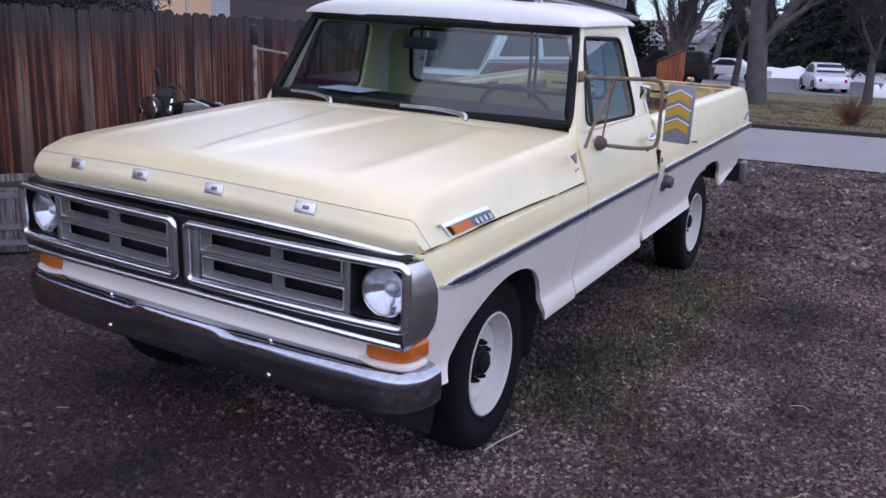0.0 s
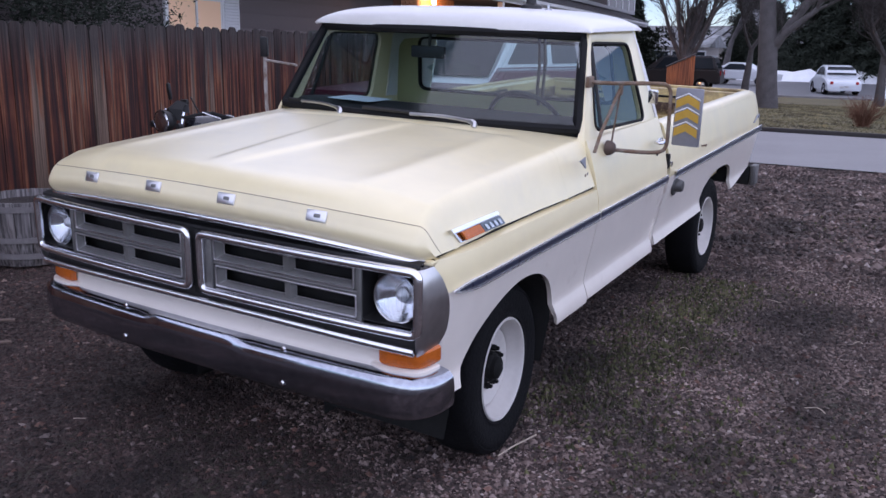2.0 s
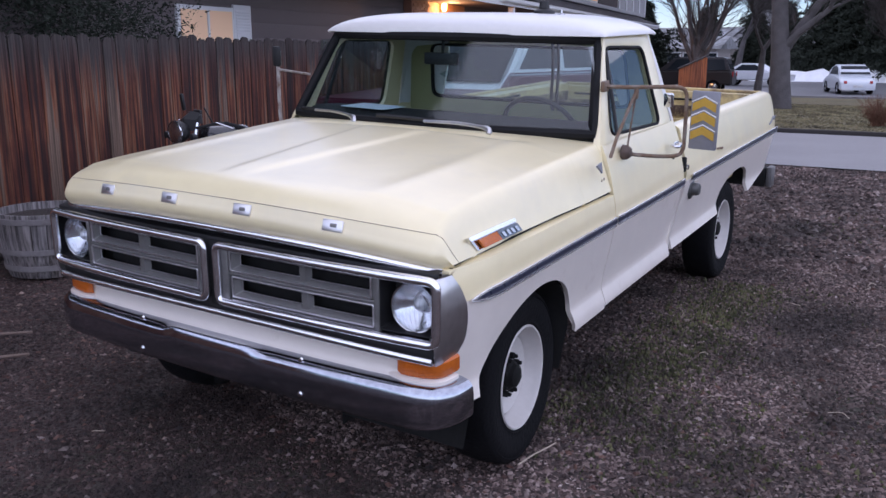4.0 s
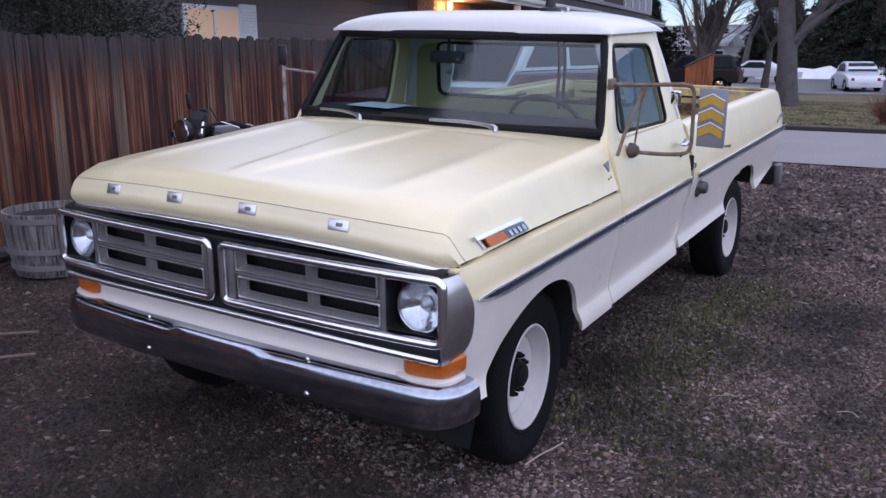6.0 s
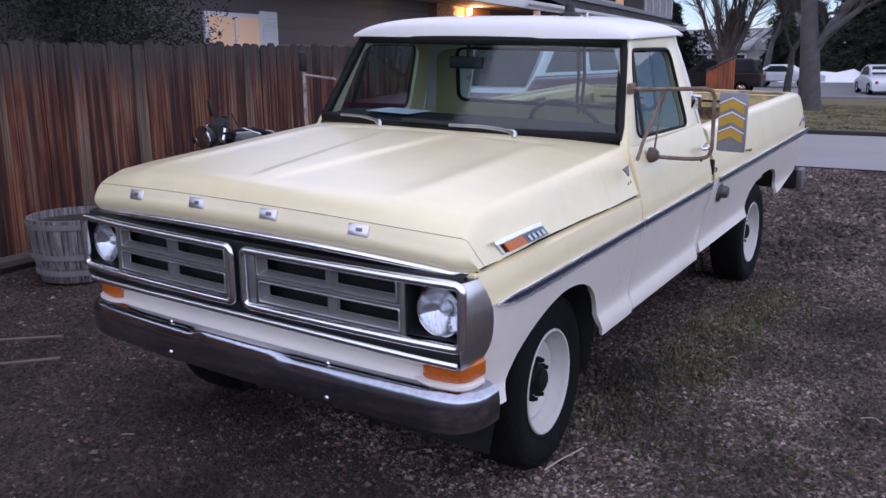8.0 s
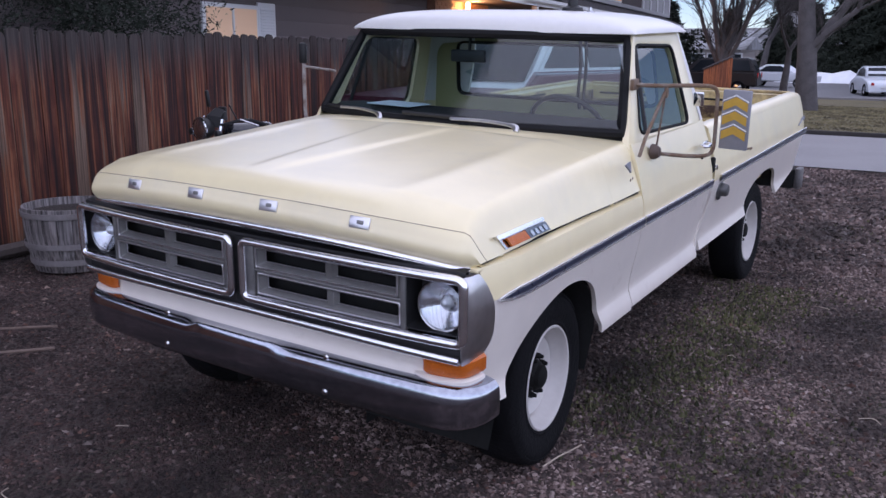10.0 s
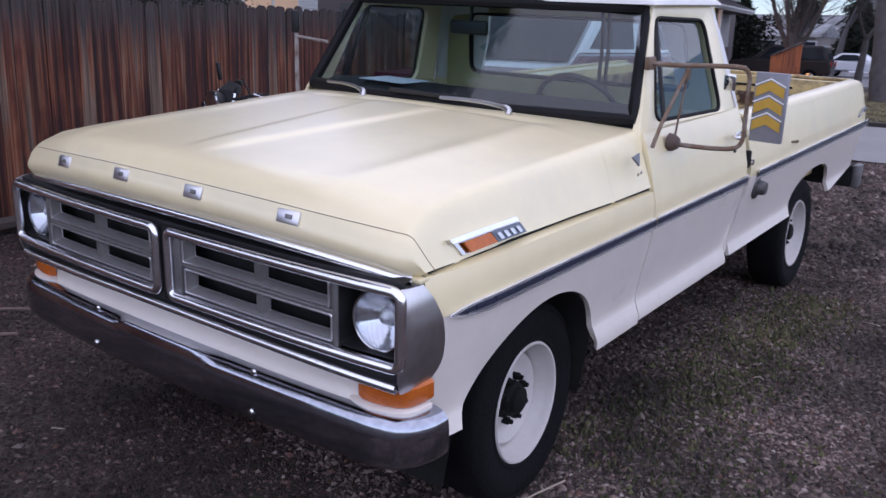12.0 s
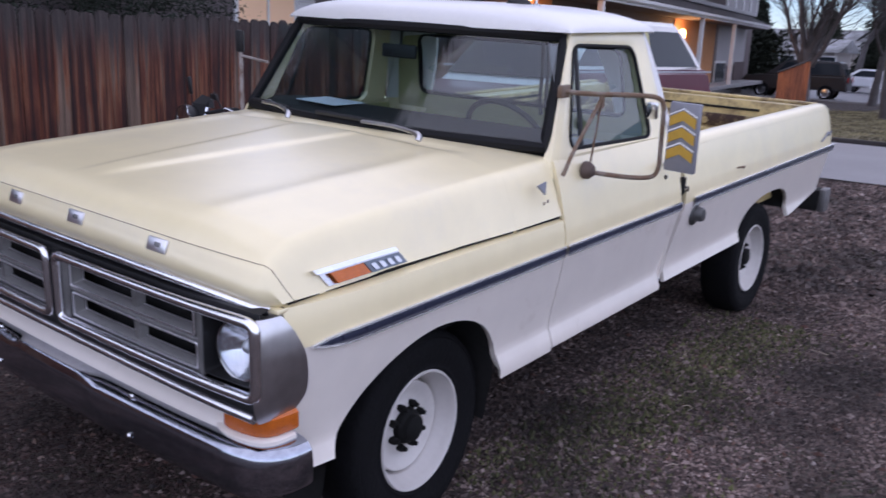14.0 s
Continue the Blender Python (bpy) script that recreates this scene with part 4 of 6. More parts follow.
# ---- worn inside of the cargo bed ----
RUSTBAND = mat("rust-patched bed paint", (0.50, 0.40, 0.20), 0.6, var=0.25, stain=(0.050, 0.026, 0.018), stain_amount=0.54, stain_scale=9)
truck_part("tailgate_lining", box((0, 4.4725, 0.86), (1.66, 0.008, 0.54), 0.002), BEDPAINT, "worn tan tailgate lining")
truck_part("tailgate_slot", box((-0.15, 4.464, 1.066), (1.22, 0.012, 0.017), 0.003), VOID)
truck_part("tailgate_band", box((0, 4.465, 0.965), (1.62, 0.010, 0.10), 0.003), RUSTBAND, "rust-patched tailgate band")
truck_part("tailgate_ledge", box((0, 4.452, 0.884), (1.62, 0.034, 0.036), 0.008), BEDPAINT)
for xb in (-0.55, -0.25, 0.054, 0.36, 0.66):
    truck_part("tailgate_bolt", lathe([(0.024, 0.0), (0.026, -0.008), (0.018, -0.010), (0.012, -0.004), (0.0005, -0.004)], 14, axis="Y", m=Matrix.Translation((xb, 4.459, 0.954))), BEDPAINT)
both("bed_ledge", lambda: box((0.815, 3.20, 0.985), (0.05, 2.54, 0.024), 0.006), BEDPAINT)
both("bed_slot", lambda: box((0.833, 2.75, 1.118), (0.008, 1.5, 0.020), 0.003), VOID)
both("bed_band", lambda: box((0.829, 3.20, 1.045), (0.014, 2.54, 0.085), 0.004), RUSTBAND, "rust-patched band with stake holes")
for yb in (2.25, 2.95, 3.65, 4.30):
    both("stake_hole", lambda: lathe([(0.026, 0.0), (0.030, -0.008), (0.022, -0.012), (0.012, -0.006), (0.0005, -0.006)], 14, m=Matrix.Translation((0.822, yb, 1.045))), RUSTBAND)
for yb in (2.25, 2.75, 3.30, 3.85, 4.30):
    both("stake_rib", lambda: box((0.828, yb, 0.79), (0.03, 0.07, 0.34), 0.008), BEDPAINT)
both("bed_wheel_box", lambda: box((0.72, 3.31, 0.73), (0.26, 0.86, 0.24), 0.05), BEDPAINT)
for kx in range(9):
    truck_part("floor_rib", box((-0.72 + 0.18 * kx, 3.20, 0.622), (0.07, 2.5, 0.016), 0.005), BEDPAINT)
truck_part("rail_cap", box((-0.895, 3.18, 1.176), (0.075, 2.46, 0.012), 0.005), BEDPAINT, "worn tan cap on the far bed rail")
truck_part("tailgate_cap", box((0, 4.50, 1.150), (1.70, 0.05, 0.024), 0.008), BEDPAINT)
truck_part("gap_bracket", box((0.985, 1.872, 0.960), (0.028, 0.030, 0.085), 0.008), VOID, "rusted latch bracket")
truck_part("gap_ring", lathe([(0.004, 0.012), (0.014, 0.012), (0.014, 0.0)], 12, m=Matrix.Translation((0.998, 1.885, 0.945))), CHROME_DULL)

# ---- wheels stand upright on the ground ----
GREASE = mat("greasy black iron", (0.006, 0.006, 0.006), 0.75, var=0.4, fine=80)
GREASE.node_tree.nodes["Principled BSDF"].inputs["Specular IOR Level"].default_value = 0.2


def wheel(x, y, side, steer=0):
    m = Matrix.Translation((x, y, 0.358 + ground_z(x, y))) @ Matrix.Rotation(radians(steer), 4, "Z") @ Matrix.Diagonal((side, 1, 1, 1))
    tyre = part("wheel", lathe([(0.206, -0.085), (0.25, -0.103), (0.31, -0.108), (0.342, -0.098), (0.354, -0.08), (0.359, -0.04), (0.360, 0.0), (0.359, 0.04), (0.354, 0.08), (0.346, 0.096), (0.332, 0.104), (0.328, 0.101), (0.322, 0.106), (0.30, 0.109), (0.27, 0.107), (0.245, 0.101), (0.232, 0.098), (0.226, 0.101), (0.215, 0.095), (0.206, 0.086)], 64, m=m), TYRE, truck, "black tyre on a white steel rim")
    prof = [(0.2098, 0.082), (0.2164, 0.094), (0.2126, 0.101), (0.206, 0.100), (0.2015, 0.092), (0.199, 0.076), (0.195, 0.064), (0.190, 0.052), (0.185, 0.041), (0.181, 0.034), (0.178, 0.026), (0.176, -0.010), (0.167, -0.010), (0.164, 0.030), (0.159, 0.038), (0.148, 0.036), (0.130, 0.026), (0.112, 0.018), (0.098, 0.017), (0.086, 0.022), (0.075, 0.026), (0.02, 0.026)]
    part("rim", lathe(prof, 56, m=m), RIM, tyre, "white steel rim")
    hub = lathe([(0.066, 0.022), (0.064, 0.040), (0.058, 0.052), (0.050, 0.056), (0.046, 0.072), (0.036, 0.078), (0.0005, 0.079)], 24, m=m)
    part("hub", hub, GREASE, tyre, "black greasy hub")
    for k in range(8):
        a = 2 * math.pi * (k + 0.5) / 8
        part("lug_nut", lathe([(0.0135, 0.020), (0.0135, 0.046), (0.009, 0.049), (0.008, 0.060), (0.0005, 0.061)], 6, m=m @ Matrix.Translation((0, 0.079 * math.cos(a), 0.079 * math.sin(a)))), GREASE, tyre)
    for k in range(4):
        a = 2 * math.pi * (k + 0.62) / 4
        rows = [[m @ Vector((-0.006, rr * math.cos(a + da), rr * math.sin(a + da))) for rr in (0.1675, 0.1755)] for da in (-0.42, -0.25, 0, 0.25, 0.42)]
        # A near-black plate paints the slot's shade in the groove.
        part("rim_slot", thick(grid(rows), 0.003), VOID, tyre)
    return tyre


for wy, turn in ((0.012, 3.0), (3.33, 0)):
    wheel(0.815, wy, 1, turn)
    wheel(-0.815, wy, -1, turn)
# Axles take the same shade-black colour as the underside.
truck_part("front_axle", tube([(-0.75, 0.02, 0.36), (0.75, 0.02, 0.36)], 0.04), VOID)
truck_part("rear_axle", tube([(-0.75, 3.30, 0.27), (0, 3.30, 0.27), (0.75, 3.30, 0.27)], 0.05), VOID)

# ---- fence ----
def wood_mat(name, a, b, grey, grey_top=1.45, soft=0.12, grain=1.0):
    """Weathered boards: grain along z, one tone a board, bleached towards the top."""
    m = bpy.data.materials.new(name)
    m.use_nodes = True
    n, l = m.node_tree.nodes, m.node_tree.links
    bs = n["Principled BSDF"]
    bs.inputs["Roughness"].default_value = 0.85
    co, info = n.new("ShaderNodeTexCoord"), n.new("ShaderNodeObjectInfo")
    off = n.new("ShaderNodeVectorMath")
    off.operation = "MULTIPLY_ADD"
    l.new(info.outputs["Random"], off.inputs[0])
    off.inputs[1].default_value = (37, 53, 71)
    l.new(co.outputs["Object"], off.inputs[2])
    mp = n.new("ShaderNodeMapping")
    mp.inputs["Scale"].default_value = (60 * grain, 60 * grain, 1.6)
    l.new(off.outputs[0], mp.inputs[0])
    g = n.new("ShaderNodeTexNoise")
    g.inputs["Scale"].default_value, g.inputs["Detail"].default_value = 1.0, 6
    l.new(mp.outputs[0], g.inputs["Vector"])
    big = n.new("ShaderNodeTexNoise")
    big.inputs["Scale"].default_value, big.inputs["Detail"].default_value = 2.2, 5
    l.new(off.outputs[0], big.inputs["Vector"])
    mix = n.new("ShaderNodeMix")
    mix.data_type = "RGBA"
    mix.inputs[6].default_value, mix.inputs[7].default_value = (*a, 1), (*b, 1)
    add = n.new("ShaderNodeMath")
    add.operation = "MULTIPLY_ADD"
    l.new(info.outputs["Random"], add.inputs[0])
    add.inputs[1].default_value = 0.75
    mr0 = n.new("ShaderNodeMapRange")
    mr0.inputs[1].default_value, mr0.inputs[2].default_value, mr0.inputs[3].default_value, mr0.inputs[4].default_value = 0.3, 0.7, -0.45, 0.65
    l.new(big.outputs["Fac"], mr0.inputs[0])
    l.new(mr0.outputs[0], add.inputs[2])
    add.use_clamp = True
    l.new(add.outputs[0], mix.inputs[0])
    # bleached top, with a ragged lower edge
    sep = n.new("ShaderNodeSeparateXYZ")
    l.new(co.outputs["Object"], sep.inputs[0])
    rag = n.new("ShaderNodeMath")
    rag.operation = "MULTIPLY_ADD"
    l.new(big.outputs["Fac"], rag.inputs[0])
    rag.inputs[1].default_value = 0.9
    l.new(sep.outputs["Z"], rag.inputs[2])
    tone = n.new("ShaderNodeMath")
    tone.operation = "MULTIPLY_ADD"
    l.new(info.outputs["Random"], tone.inputs[0])
    tone.inputs[1].default_value = 0.45
    l.new(rag.outputs[0], tone.inputs[2])
    mr = n.new("ShaderNodeMapRange")
    mr.inputs[1].default_value, mr.inputs[2].default_value = grey_top + 0.55 - soft, grey_top + 0.55 + soft * 2
    l.new(tone.outputs[0], mr.inputs[0])
    mix2 = n.new("ShaderNodeMix")
    mix2.data_type = "RGBA"
    l.new(mr.outputs[0], mix2.inputs[0])
    l.new(mix.outputs[2], mix2.inputs[6])
    mix2.inputs[7].default_value = (*grey, 1)
    dark = n.new("ShaderNodeMapRange")
    dark.inputs[1].default_value, dark.inputs[2].default_value, dark.inputs[3].default_value, dark.inputs[4].default_value = 0.32, 0.68, 0.25, 1.75
    l.new(g.outputs["Fac"], dark.inputs[0])
    mul = n.new("ShaderNodeVectorMath")
    mul.operation = "SCALE"
    l.new(mix2.outputs[2], mul.inputs[0])
    l.new(dark.outputs[0], mul.inputs["Scale"])
    l.new(mul.outputs[0], bs.inputs["Base Color"])
    bp = n.new("ShaderNodeBump")
    bp.inputs["Strength"].default_value, bp.inputs["Distance"].default_value = 0.6, 0.006
    l.new(g.outputs["Fac"], bp.inputs["Height"])
    l.new(bp.outputs[0], bs.inputs["Normal"])
    return m




def fence_mat():
    """Old stained cedar: long drip streaks of dark, rust red, orange and tan, silvered along the top."""
    m = bpy.data.materials.new("weathered cedar")
    m.use_nodes = True
    n, l = m.node_tree.nodes, m.node_tree.links
    bs = n["Principled BSDF"]
    bs.inputs["Roughness"].default_value = 0.85
    co, info = n.new("ShaderNodeTexCoord"), n.new("ShaderNodeObjectInfo")
    off = n.new("ShaderNodeVectorMath")
    off.operation = "MULTIPLY_ADD"
    l.new(info.outputs["Random"], off.inputs[0])
    off.inputs[1].default_value = (37, 53, 71)
    l.new(co.outputs["Object"], off.inputs[2])

    def streaks(across, along, detail, rough):
        mp, t = n.new("ShaderNodeMapping"), n.new("ShaderNodeTexNoise")
        mp.inputs["Scale"].default_value = (across, across, along)
        l.new(off.outputs[0], mp.inputs[0])
        t.inputs["Scale"].default_value, t.inputs["Detail"].default_value, t.inputs["Roughness"].default_value = 1.0, detail, rough
        l.new(mp.outputs[0], t.inputs["Vector"])
        return t.outputs["Fac"]

    def sums(a, k, b):
        q = n.new("ShaderNodeMath")
        q.operation = "MULTIPLY_ADD"
        l.new(a, q.inputs[0])
        q.inputs[1].default_value = k
        l.new(b, q.inputs[2])
        return q.outputs[0]

    wide, fine, blot = streaks(20, 0.5, 3, 0.55), streaks(62, 1.1, 4, 0.6), streaks(4, 1.6, 4, 0.6)
    tone = sums(info.outputs["Random"], 0.30, sums(blot, 0.40, wide))
    ramp = n.new("ShaderNodeValToRGB")
    el = ramp.color_ramp.elements
    stops = [(0.56, (0.009, 0.005, 0.005)), (0.70, (0.032, 0.008, 0.006)), (0.81, (0.075, 0.018, 0.009)), (0.91, (0.17, 0.060, 0.026)), (1.0, (0.15, 0.098, 0.070))]
    while len(el) < len(stops):
        el.new(0.5)
    for e, (p, c) in zip(el, stops):
        e.position, e.color = p, (*c, 1)
    l.new(tone, ramp.inputs[0])
    sep = n.new("ShaderNodeSeparateXYZ")
    l.new(co.outputs["Object"], sep.inputs[0])
    rag = sums(wide, 1.1, sums(blot, 0.5, sums(info.outputs["Random"], 0.25, sep.outputs["Z"])))
    mr = n.new("ShaderNodeMapRange")
    mr.inputs[1].default_value, mr.inputs[2].default_value = 2.22, 2.60
    l.new(rag, mr.inputs[0])
    mix = n.new("ShaderNodeMix")
    mix.data_type = "RGBA"
    l.new(mr.outputs[0], mix.inputs[0])
    l.new(ramp.outputs[0], mix.inputs[6])
    mix.inputs[7].default_value = (0.046, 0.036, 0.034, 1)
    dark = n.new("ShaderNodeMapRange")
    dark.inputs[1].default_value, dark.inputs[2].default_value, dark.inputs[3].default_value, dark.inputs[4].default_value = 0.36, 0.64, 0.42, 1.45
    l.new(fine, dark.inputs[0])
    mul = n.new("ShaderNodeVectorMath")
    mul.operation = "SCALE"
    l.new(mix.outputs[2], mul.inputs[0])
    l.new(dark.outputs[0], mul.inputs["Scale"])
    l.new(mul.outputs[0], bs.inputs["Base Color"])
    bp = n.new("ShaderNodeBump")
    bp.inputs["Strength"].default_value, bp.inputs["Distance"].default_value = 0.6, 0.006
    l.new(fine, bp.inputs["Height"])
    l.new(bp.outputs[0], bs.inputs["Normal"])
    return m


FENCEWOOD = fence_mat()
RAILWOOD = mat("fence rail wood", (0.07, 0.04, 0.03), 0.9, var=0.3)
FENCE_T = math.atan(0.10)


def fence_x(y):
    return -4.24 - 0.10 * (y - 0.8)


fence = thing("fence", "weathered red-brown cedar picket fence, grey along its top", "fence")


def picket_mesh(h, w, lean):
    bm = bmesh.new()
    out = [(-w, 0.02), (w, 0.02), (w, h - 0.055), (w * 0.82, h - 0.022), (w * 0.42, h - 0.004), (-w * 0.42, h), (-w * 0.82, h - 0.02), (-w, h - 0.06)]
    f = bm.faces.new([bm.verts.new((0.0, a + lean * b, b)) for a, b in out])
    r = bmesh.ops.extrude_face_region(bm, geom=[f])
    bmesh.ops.translate(bm, vec=(0.019, 0, 0), verts=[v for v in r["geom"] if isinstance(v, bmesh.types.BMVert)])
    bmesh.ops.recalc_face_normals(bm, faces=bm.faces[:])
    me = bpy.data.meshes.new("picket")
    bm.to_mesh(me)
    bm.free()
    me.materials.append(FENCEWOOD)
    return me


pickets = [picket_mesh(1.76, 0.0685, 0.0), picket_mesh(1.775, 0.069, 0.002), picket_mesh(1.75, 0.068, -0.002), picket_mesh(1.765, 0.0655, 0.001)]
rng = random.Random(4)
for k in range(112):
    y = -7.0 + 0.139 * k
    ob = new("picket", pickets[rng.randrange(4)])
    ob.parent = fence
    ob.matrix_world = Matrix.Translation((fence_x(y) + rng.uniform(-0.004, 0.004), y, rng.uniform(-0.015, 0.015))) @ Matrix.Rotation(FENCE_T + rng.uniform(-0.03, 0.03), 4, "Z") @ Matrix.Rotation(rng.uniform(-0.006, 0.006), 4, "X")
for z in (0.35, 1.0, 1.5):
    part("fence_rail", box((-0.03, 0, z), (0.045, 15.6, 0.09), m=Matrix.Translation((fence_x(0.75), 0.75, 0)) @ Matrix.Rotation(FENCE_T, 4, "Z")), RAILWOOD, fence)
for y in [-7 + 2.4 * k for k in range(7)]:
    part("fence_post", box((fence_x(y) - 0.10, y, 0.86), (0.09, 0.09, 1.72)), RAILWOOD, fence)
part("gate_post", box((fence_x(8.62), 8.62, 0.95), (0.10, 0.10, 1.9), 0.01), mat("pale post wood", (0.30, 0.25, 0.17), 0.8, var=0.2), fence, "pale gate post")

# ---- half-barrel planters ----
BARREL = wood_mat("silvered barrel staves", (0.15, 0.13, 0.125), (0.085, 0.072, 0.072), (0.17, 0.155, 0.155), grey_top=0.2)
HOOP = mat("dull barrel hoop", (0.23, 0.21, 0.21), 0.75, 0.3, var=0.25)


def barrel(x, y, r, h, turn):
    b = thing("planter_barrel", "silver-grey wooden half-barrel planter on the ground", "planter", "half-barrel planters", pose(x, y, 0, 0, 0, turn))
    n = 20
    for k in range(n):
        a0, a1 = 2 * math.pi * (k + 0.03) / n, 2 * math.pi * (k + 0.97) / n
        rows = []
        for z, s in ((0.0, 0.84), (h * 0.33, 0.95), (h * 0.66, 1.0), (h, 1.02)):
            rows.append([(r * s * math.cos(a), r * s * math.sin(a), z) for a in (a0, (a0 + a1) / 2, a1)])
        st = part("stave", thick(grid(rows), 0.022), BARREL, b)
    for z, s in ((h * 0.16, 0.905), (h * 0.42, 0.985), (h * 0.90, 1.025)):
        part("hoop", lathe([(r * s + 0.001, z - 0.022), (r * s + 0.006, z - 0.02), (r * s + 0.010, z + 0.02), (r * s + 0.004, z + 0.022)], 40, axis="Z"), HOOP, b)
    part("soil", lathe([(0.0005, h * 0.9), (r * 0.5, h * 0.92), (r * 0.97, h * 0.88)], 24, axis="Z"), SOIL, b)


barrel(-3.50, 0.93, 0.335, 0.475, 20)
barrel(-3.42, 1.72, 0.33, 0.47, 65)
edge = thing("edging_timber", "dark weathered timber lying along the fence", "timber")
part("log", tube([(-4.06, -2.2, 0.05), (-4.05, -0.8, 0.055), (-4.10, 0.3, 0.05), (-4.18, 1.1, 0.05), (-4.3, 2.2, 0.05)], [0.06, 0.055, 0.06, 0.055, 0.05], 8), mat("old timber", (0.07, 0.055, 0.05), 0.9, var=0.3), edge)

# ---- motorcycle by the fence ----
bike = thing("motorcycle", "black and chrome motorcycle parked beside the fence", "motorcycle", m=pose(-3.40, 2.30, -0.01, 0, 0, -8) @ Matrix.Diagonal((1.1, 1.1, 1.1, 1)))


def bike_wheel(y, r):
    w = part("wheel", lathe([(r - 0.07, -0.035), (r - 0.02, -0.05), (r, -0.02), (r, 0.02), (r - 0.02, 0.05), (r - 0.07, 0.035)], 32, m=Matrix.Translation((0, y, r))), TYRE, bike, "black motorcycle tyre")
    part("rim", lathe([(r - 0.07, -0.03), (r - 0.09, -0.02), (r - 0.09, 0.02), (r - 0.07, 0.03)], 32, m=Matrix.Translation((0, y, r))), CHROME, w)
    for k in range(16):
        a = math.pi * 2 * k / 16
        part("spoke", tube([(0, y + 0.03 * math.cos(a + 1), r + 0.03 * math.sin(a + 1)), (0, y + (r - 0.085) * math.cos(a), r + (r - 0.085) * math.sin(a))], 0.003, 4), CHROME, w)


bike_wheel(-0.15, 0.31)
bike_wheel(1.22, 0.30)
part("fork", tube([(0.09, -0.15, 0.31), (0.09, 0.02, 0.94)], 0.02, 8, tube([(-0.09, -0.15, 0.31), (-0.09, 0.02, 0.94)], 0.02, 8)), CHROME, bike)
lamp_m = Matrix.Translation((0, -0.12, 0.87))
part("headlight", lathe([(0.0, 0.10), (0.06, 0.09), (0.085, 0.04), (0.09, 0.0)], 24, axis="Y", m=lamp_m), BLACK, bike, "black headlight shell")
part("headlight_ring", lathe([(0.09, 0.0), (0.095, -0.01), (0.085, -0.016)], 24, axis="Y", m=lamp_m), CHROME, bike)
part("headlight_lens", lathe([(0.085, -0.012), (0.05, -0.03), (0.0005, -0.036)], 24, axis="Y", m=lamp_m), CHROME_DULL, bike)
part("handlebar", tube(smooth_path([(-0.34, 0.22, 0.90), (-0.25, 0.12, 0.94), (-0.10, 0.0, 0.90), (0.10, 0.0, 0.90), (0.25, 0.12, 0.94), (0.34, 0.22, 0.90)], 4), 0.012, 8), BLACK, bike)
for s in (-1, 1):
    part("grip", tube([(s * 0.27, 0.14, 0.935), (s * 0.37, 0.25, 0.89)], 0.02, 8), RUBBER, bike)
    part("brake_lever", tube([(s * 0.24, 0.08, 0.945), (s * 0.36, 0.16, 0.90)], 0.006, 6), CHROME, bike)
    part("turn_signal", lathe([(0.0005, -0.03), (0.026, -0.022), (0.03, 0.0), (0.02, 0.02), (0.0005, 0.025)], 14, axis="Y", m=Matrix.Translation((s * 0.17, -0.08, 0.84))), BLACK, bike)
part("mirror_stem", tube([(0.20, 0.08, 0.94), (0.17, 0.03, 1.06)], 0.006, 6), BLACK, bike)
part("bar_mirror", box((0.17, 0.0, 1.12), (0.035, 0.03, 0.13), 0.014, m=Matrix.Rotation(radians(8), 4, "X")), BLACK, bike)
part("mirror_stem", tube([(-0.22, 0.10, 0.94), (-0.24, 0.22, 0.98)], 0.006, 6), BLACK, bike)
part("bar_mirror", box((-0.24, 0.26, 0.99), (0.10, 0.03, 0.05), 0.014), BLACK, bike)
part("fly_screen", thick(grid([[(-0.10, -0.02, 0.88), (0, -0.06, 0.88), (0.10, -0.02, 0.88)], [(-0.10, 0.0, 0.96), (0, -0.05, 0.97), (0.10, 0.0, 0.96)], [(-0.07, 0.06, 1.01), (0, 0.03, 1.03), (0.07, 0.06, 1.01)]]), 0.006), BLACK, bike, "black fly screen")
part("gauge", lathe([(0.0005, 0.05), (0.04, 0.045), (0.045, -0.02)], 18, axis="Z", m=Matrix.Translation((0.03, 0.06, 0.95))), BLACK, bike)
part("tank", box((0, 0.32, 0.80), (0.26, 0.46, 0.20), 0.08, seg=4), mat("black tank paint", (0.02, 0.02, 0.024), 0.15, coat=0.6), bike, "glossy black fuel tank")
part("seat", box((0, 0.80, 0.78), (0.26, 0.55, 0.10), 0.045, seg=3), RUBBER, bike)
part("engine", box((0, 0.42, 0.45), (0.30, 0.36, 0.34), 0.05), CHROME_DULL, bike)
part("frame", tube(smooth_path([(0, 0.05, 0.85), (0, 0.2, 0.30), (0, 0.75, 0.28), (0, 1.22, 0.32)], 4), 0.02, 8), BLACK, bike)
part("rear_fender", tube(smooth_path([(0, 0.95, 0.62), (0, 1.2, 0.66), (0, 1.45, 0.56)], 4), 0.06, 8), CHROME, bike)

# ---- house behind the fence ----
HOUSE = Matrix.Translation((-8.8, 16.0, 0)) @ Matrix.Rotation(radians(9), 4, "Z")
SIDING = mat("taupe siding", (0.115, 0.095, 0.097), 0.75, var=0.08, scale=1.0, bump=0.05, bscale=30)
SIDING_LIGHT = mat("light grey siding", (0.34, 0.33, 0.34), 0.75, var=0.06)
SIDING_DARK = mat("brown siding", (0.075, 0.055, 0.055), 0.8, var=0.1)
TRIMW = mat("white trim paint", (0.62, 0.62, 0.63), 0.6, var=0.05)
CEDAR = mat("cedar entry boards", (0.42, 0.19, 0.075), 0.7, var=0.15, scale=6)
BRICK = mat("lit brick", (0.30, 0.16, 0.11), 0.85, var=0.2)
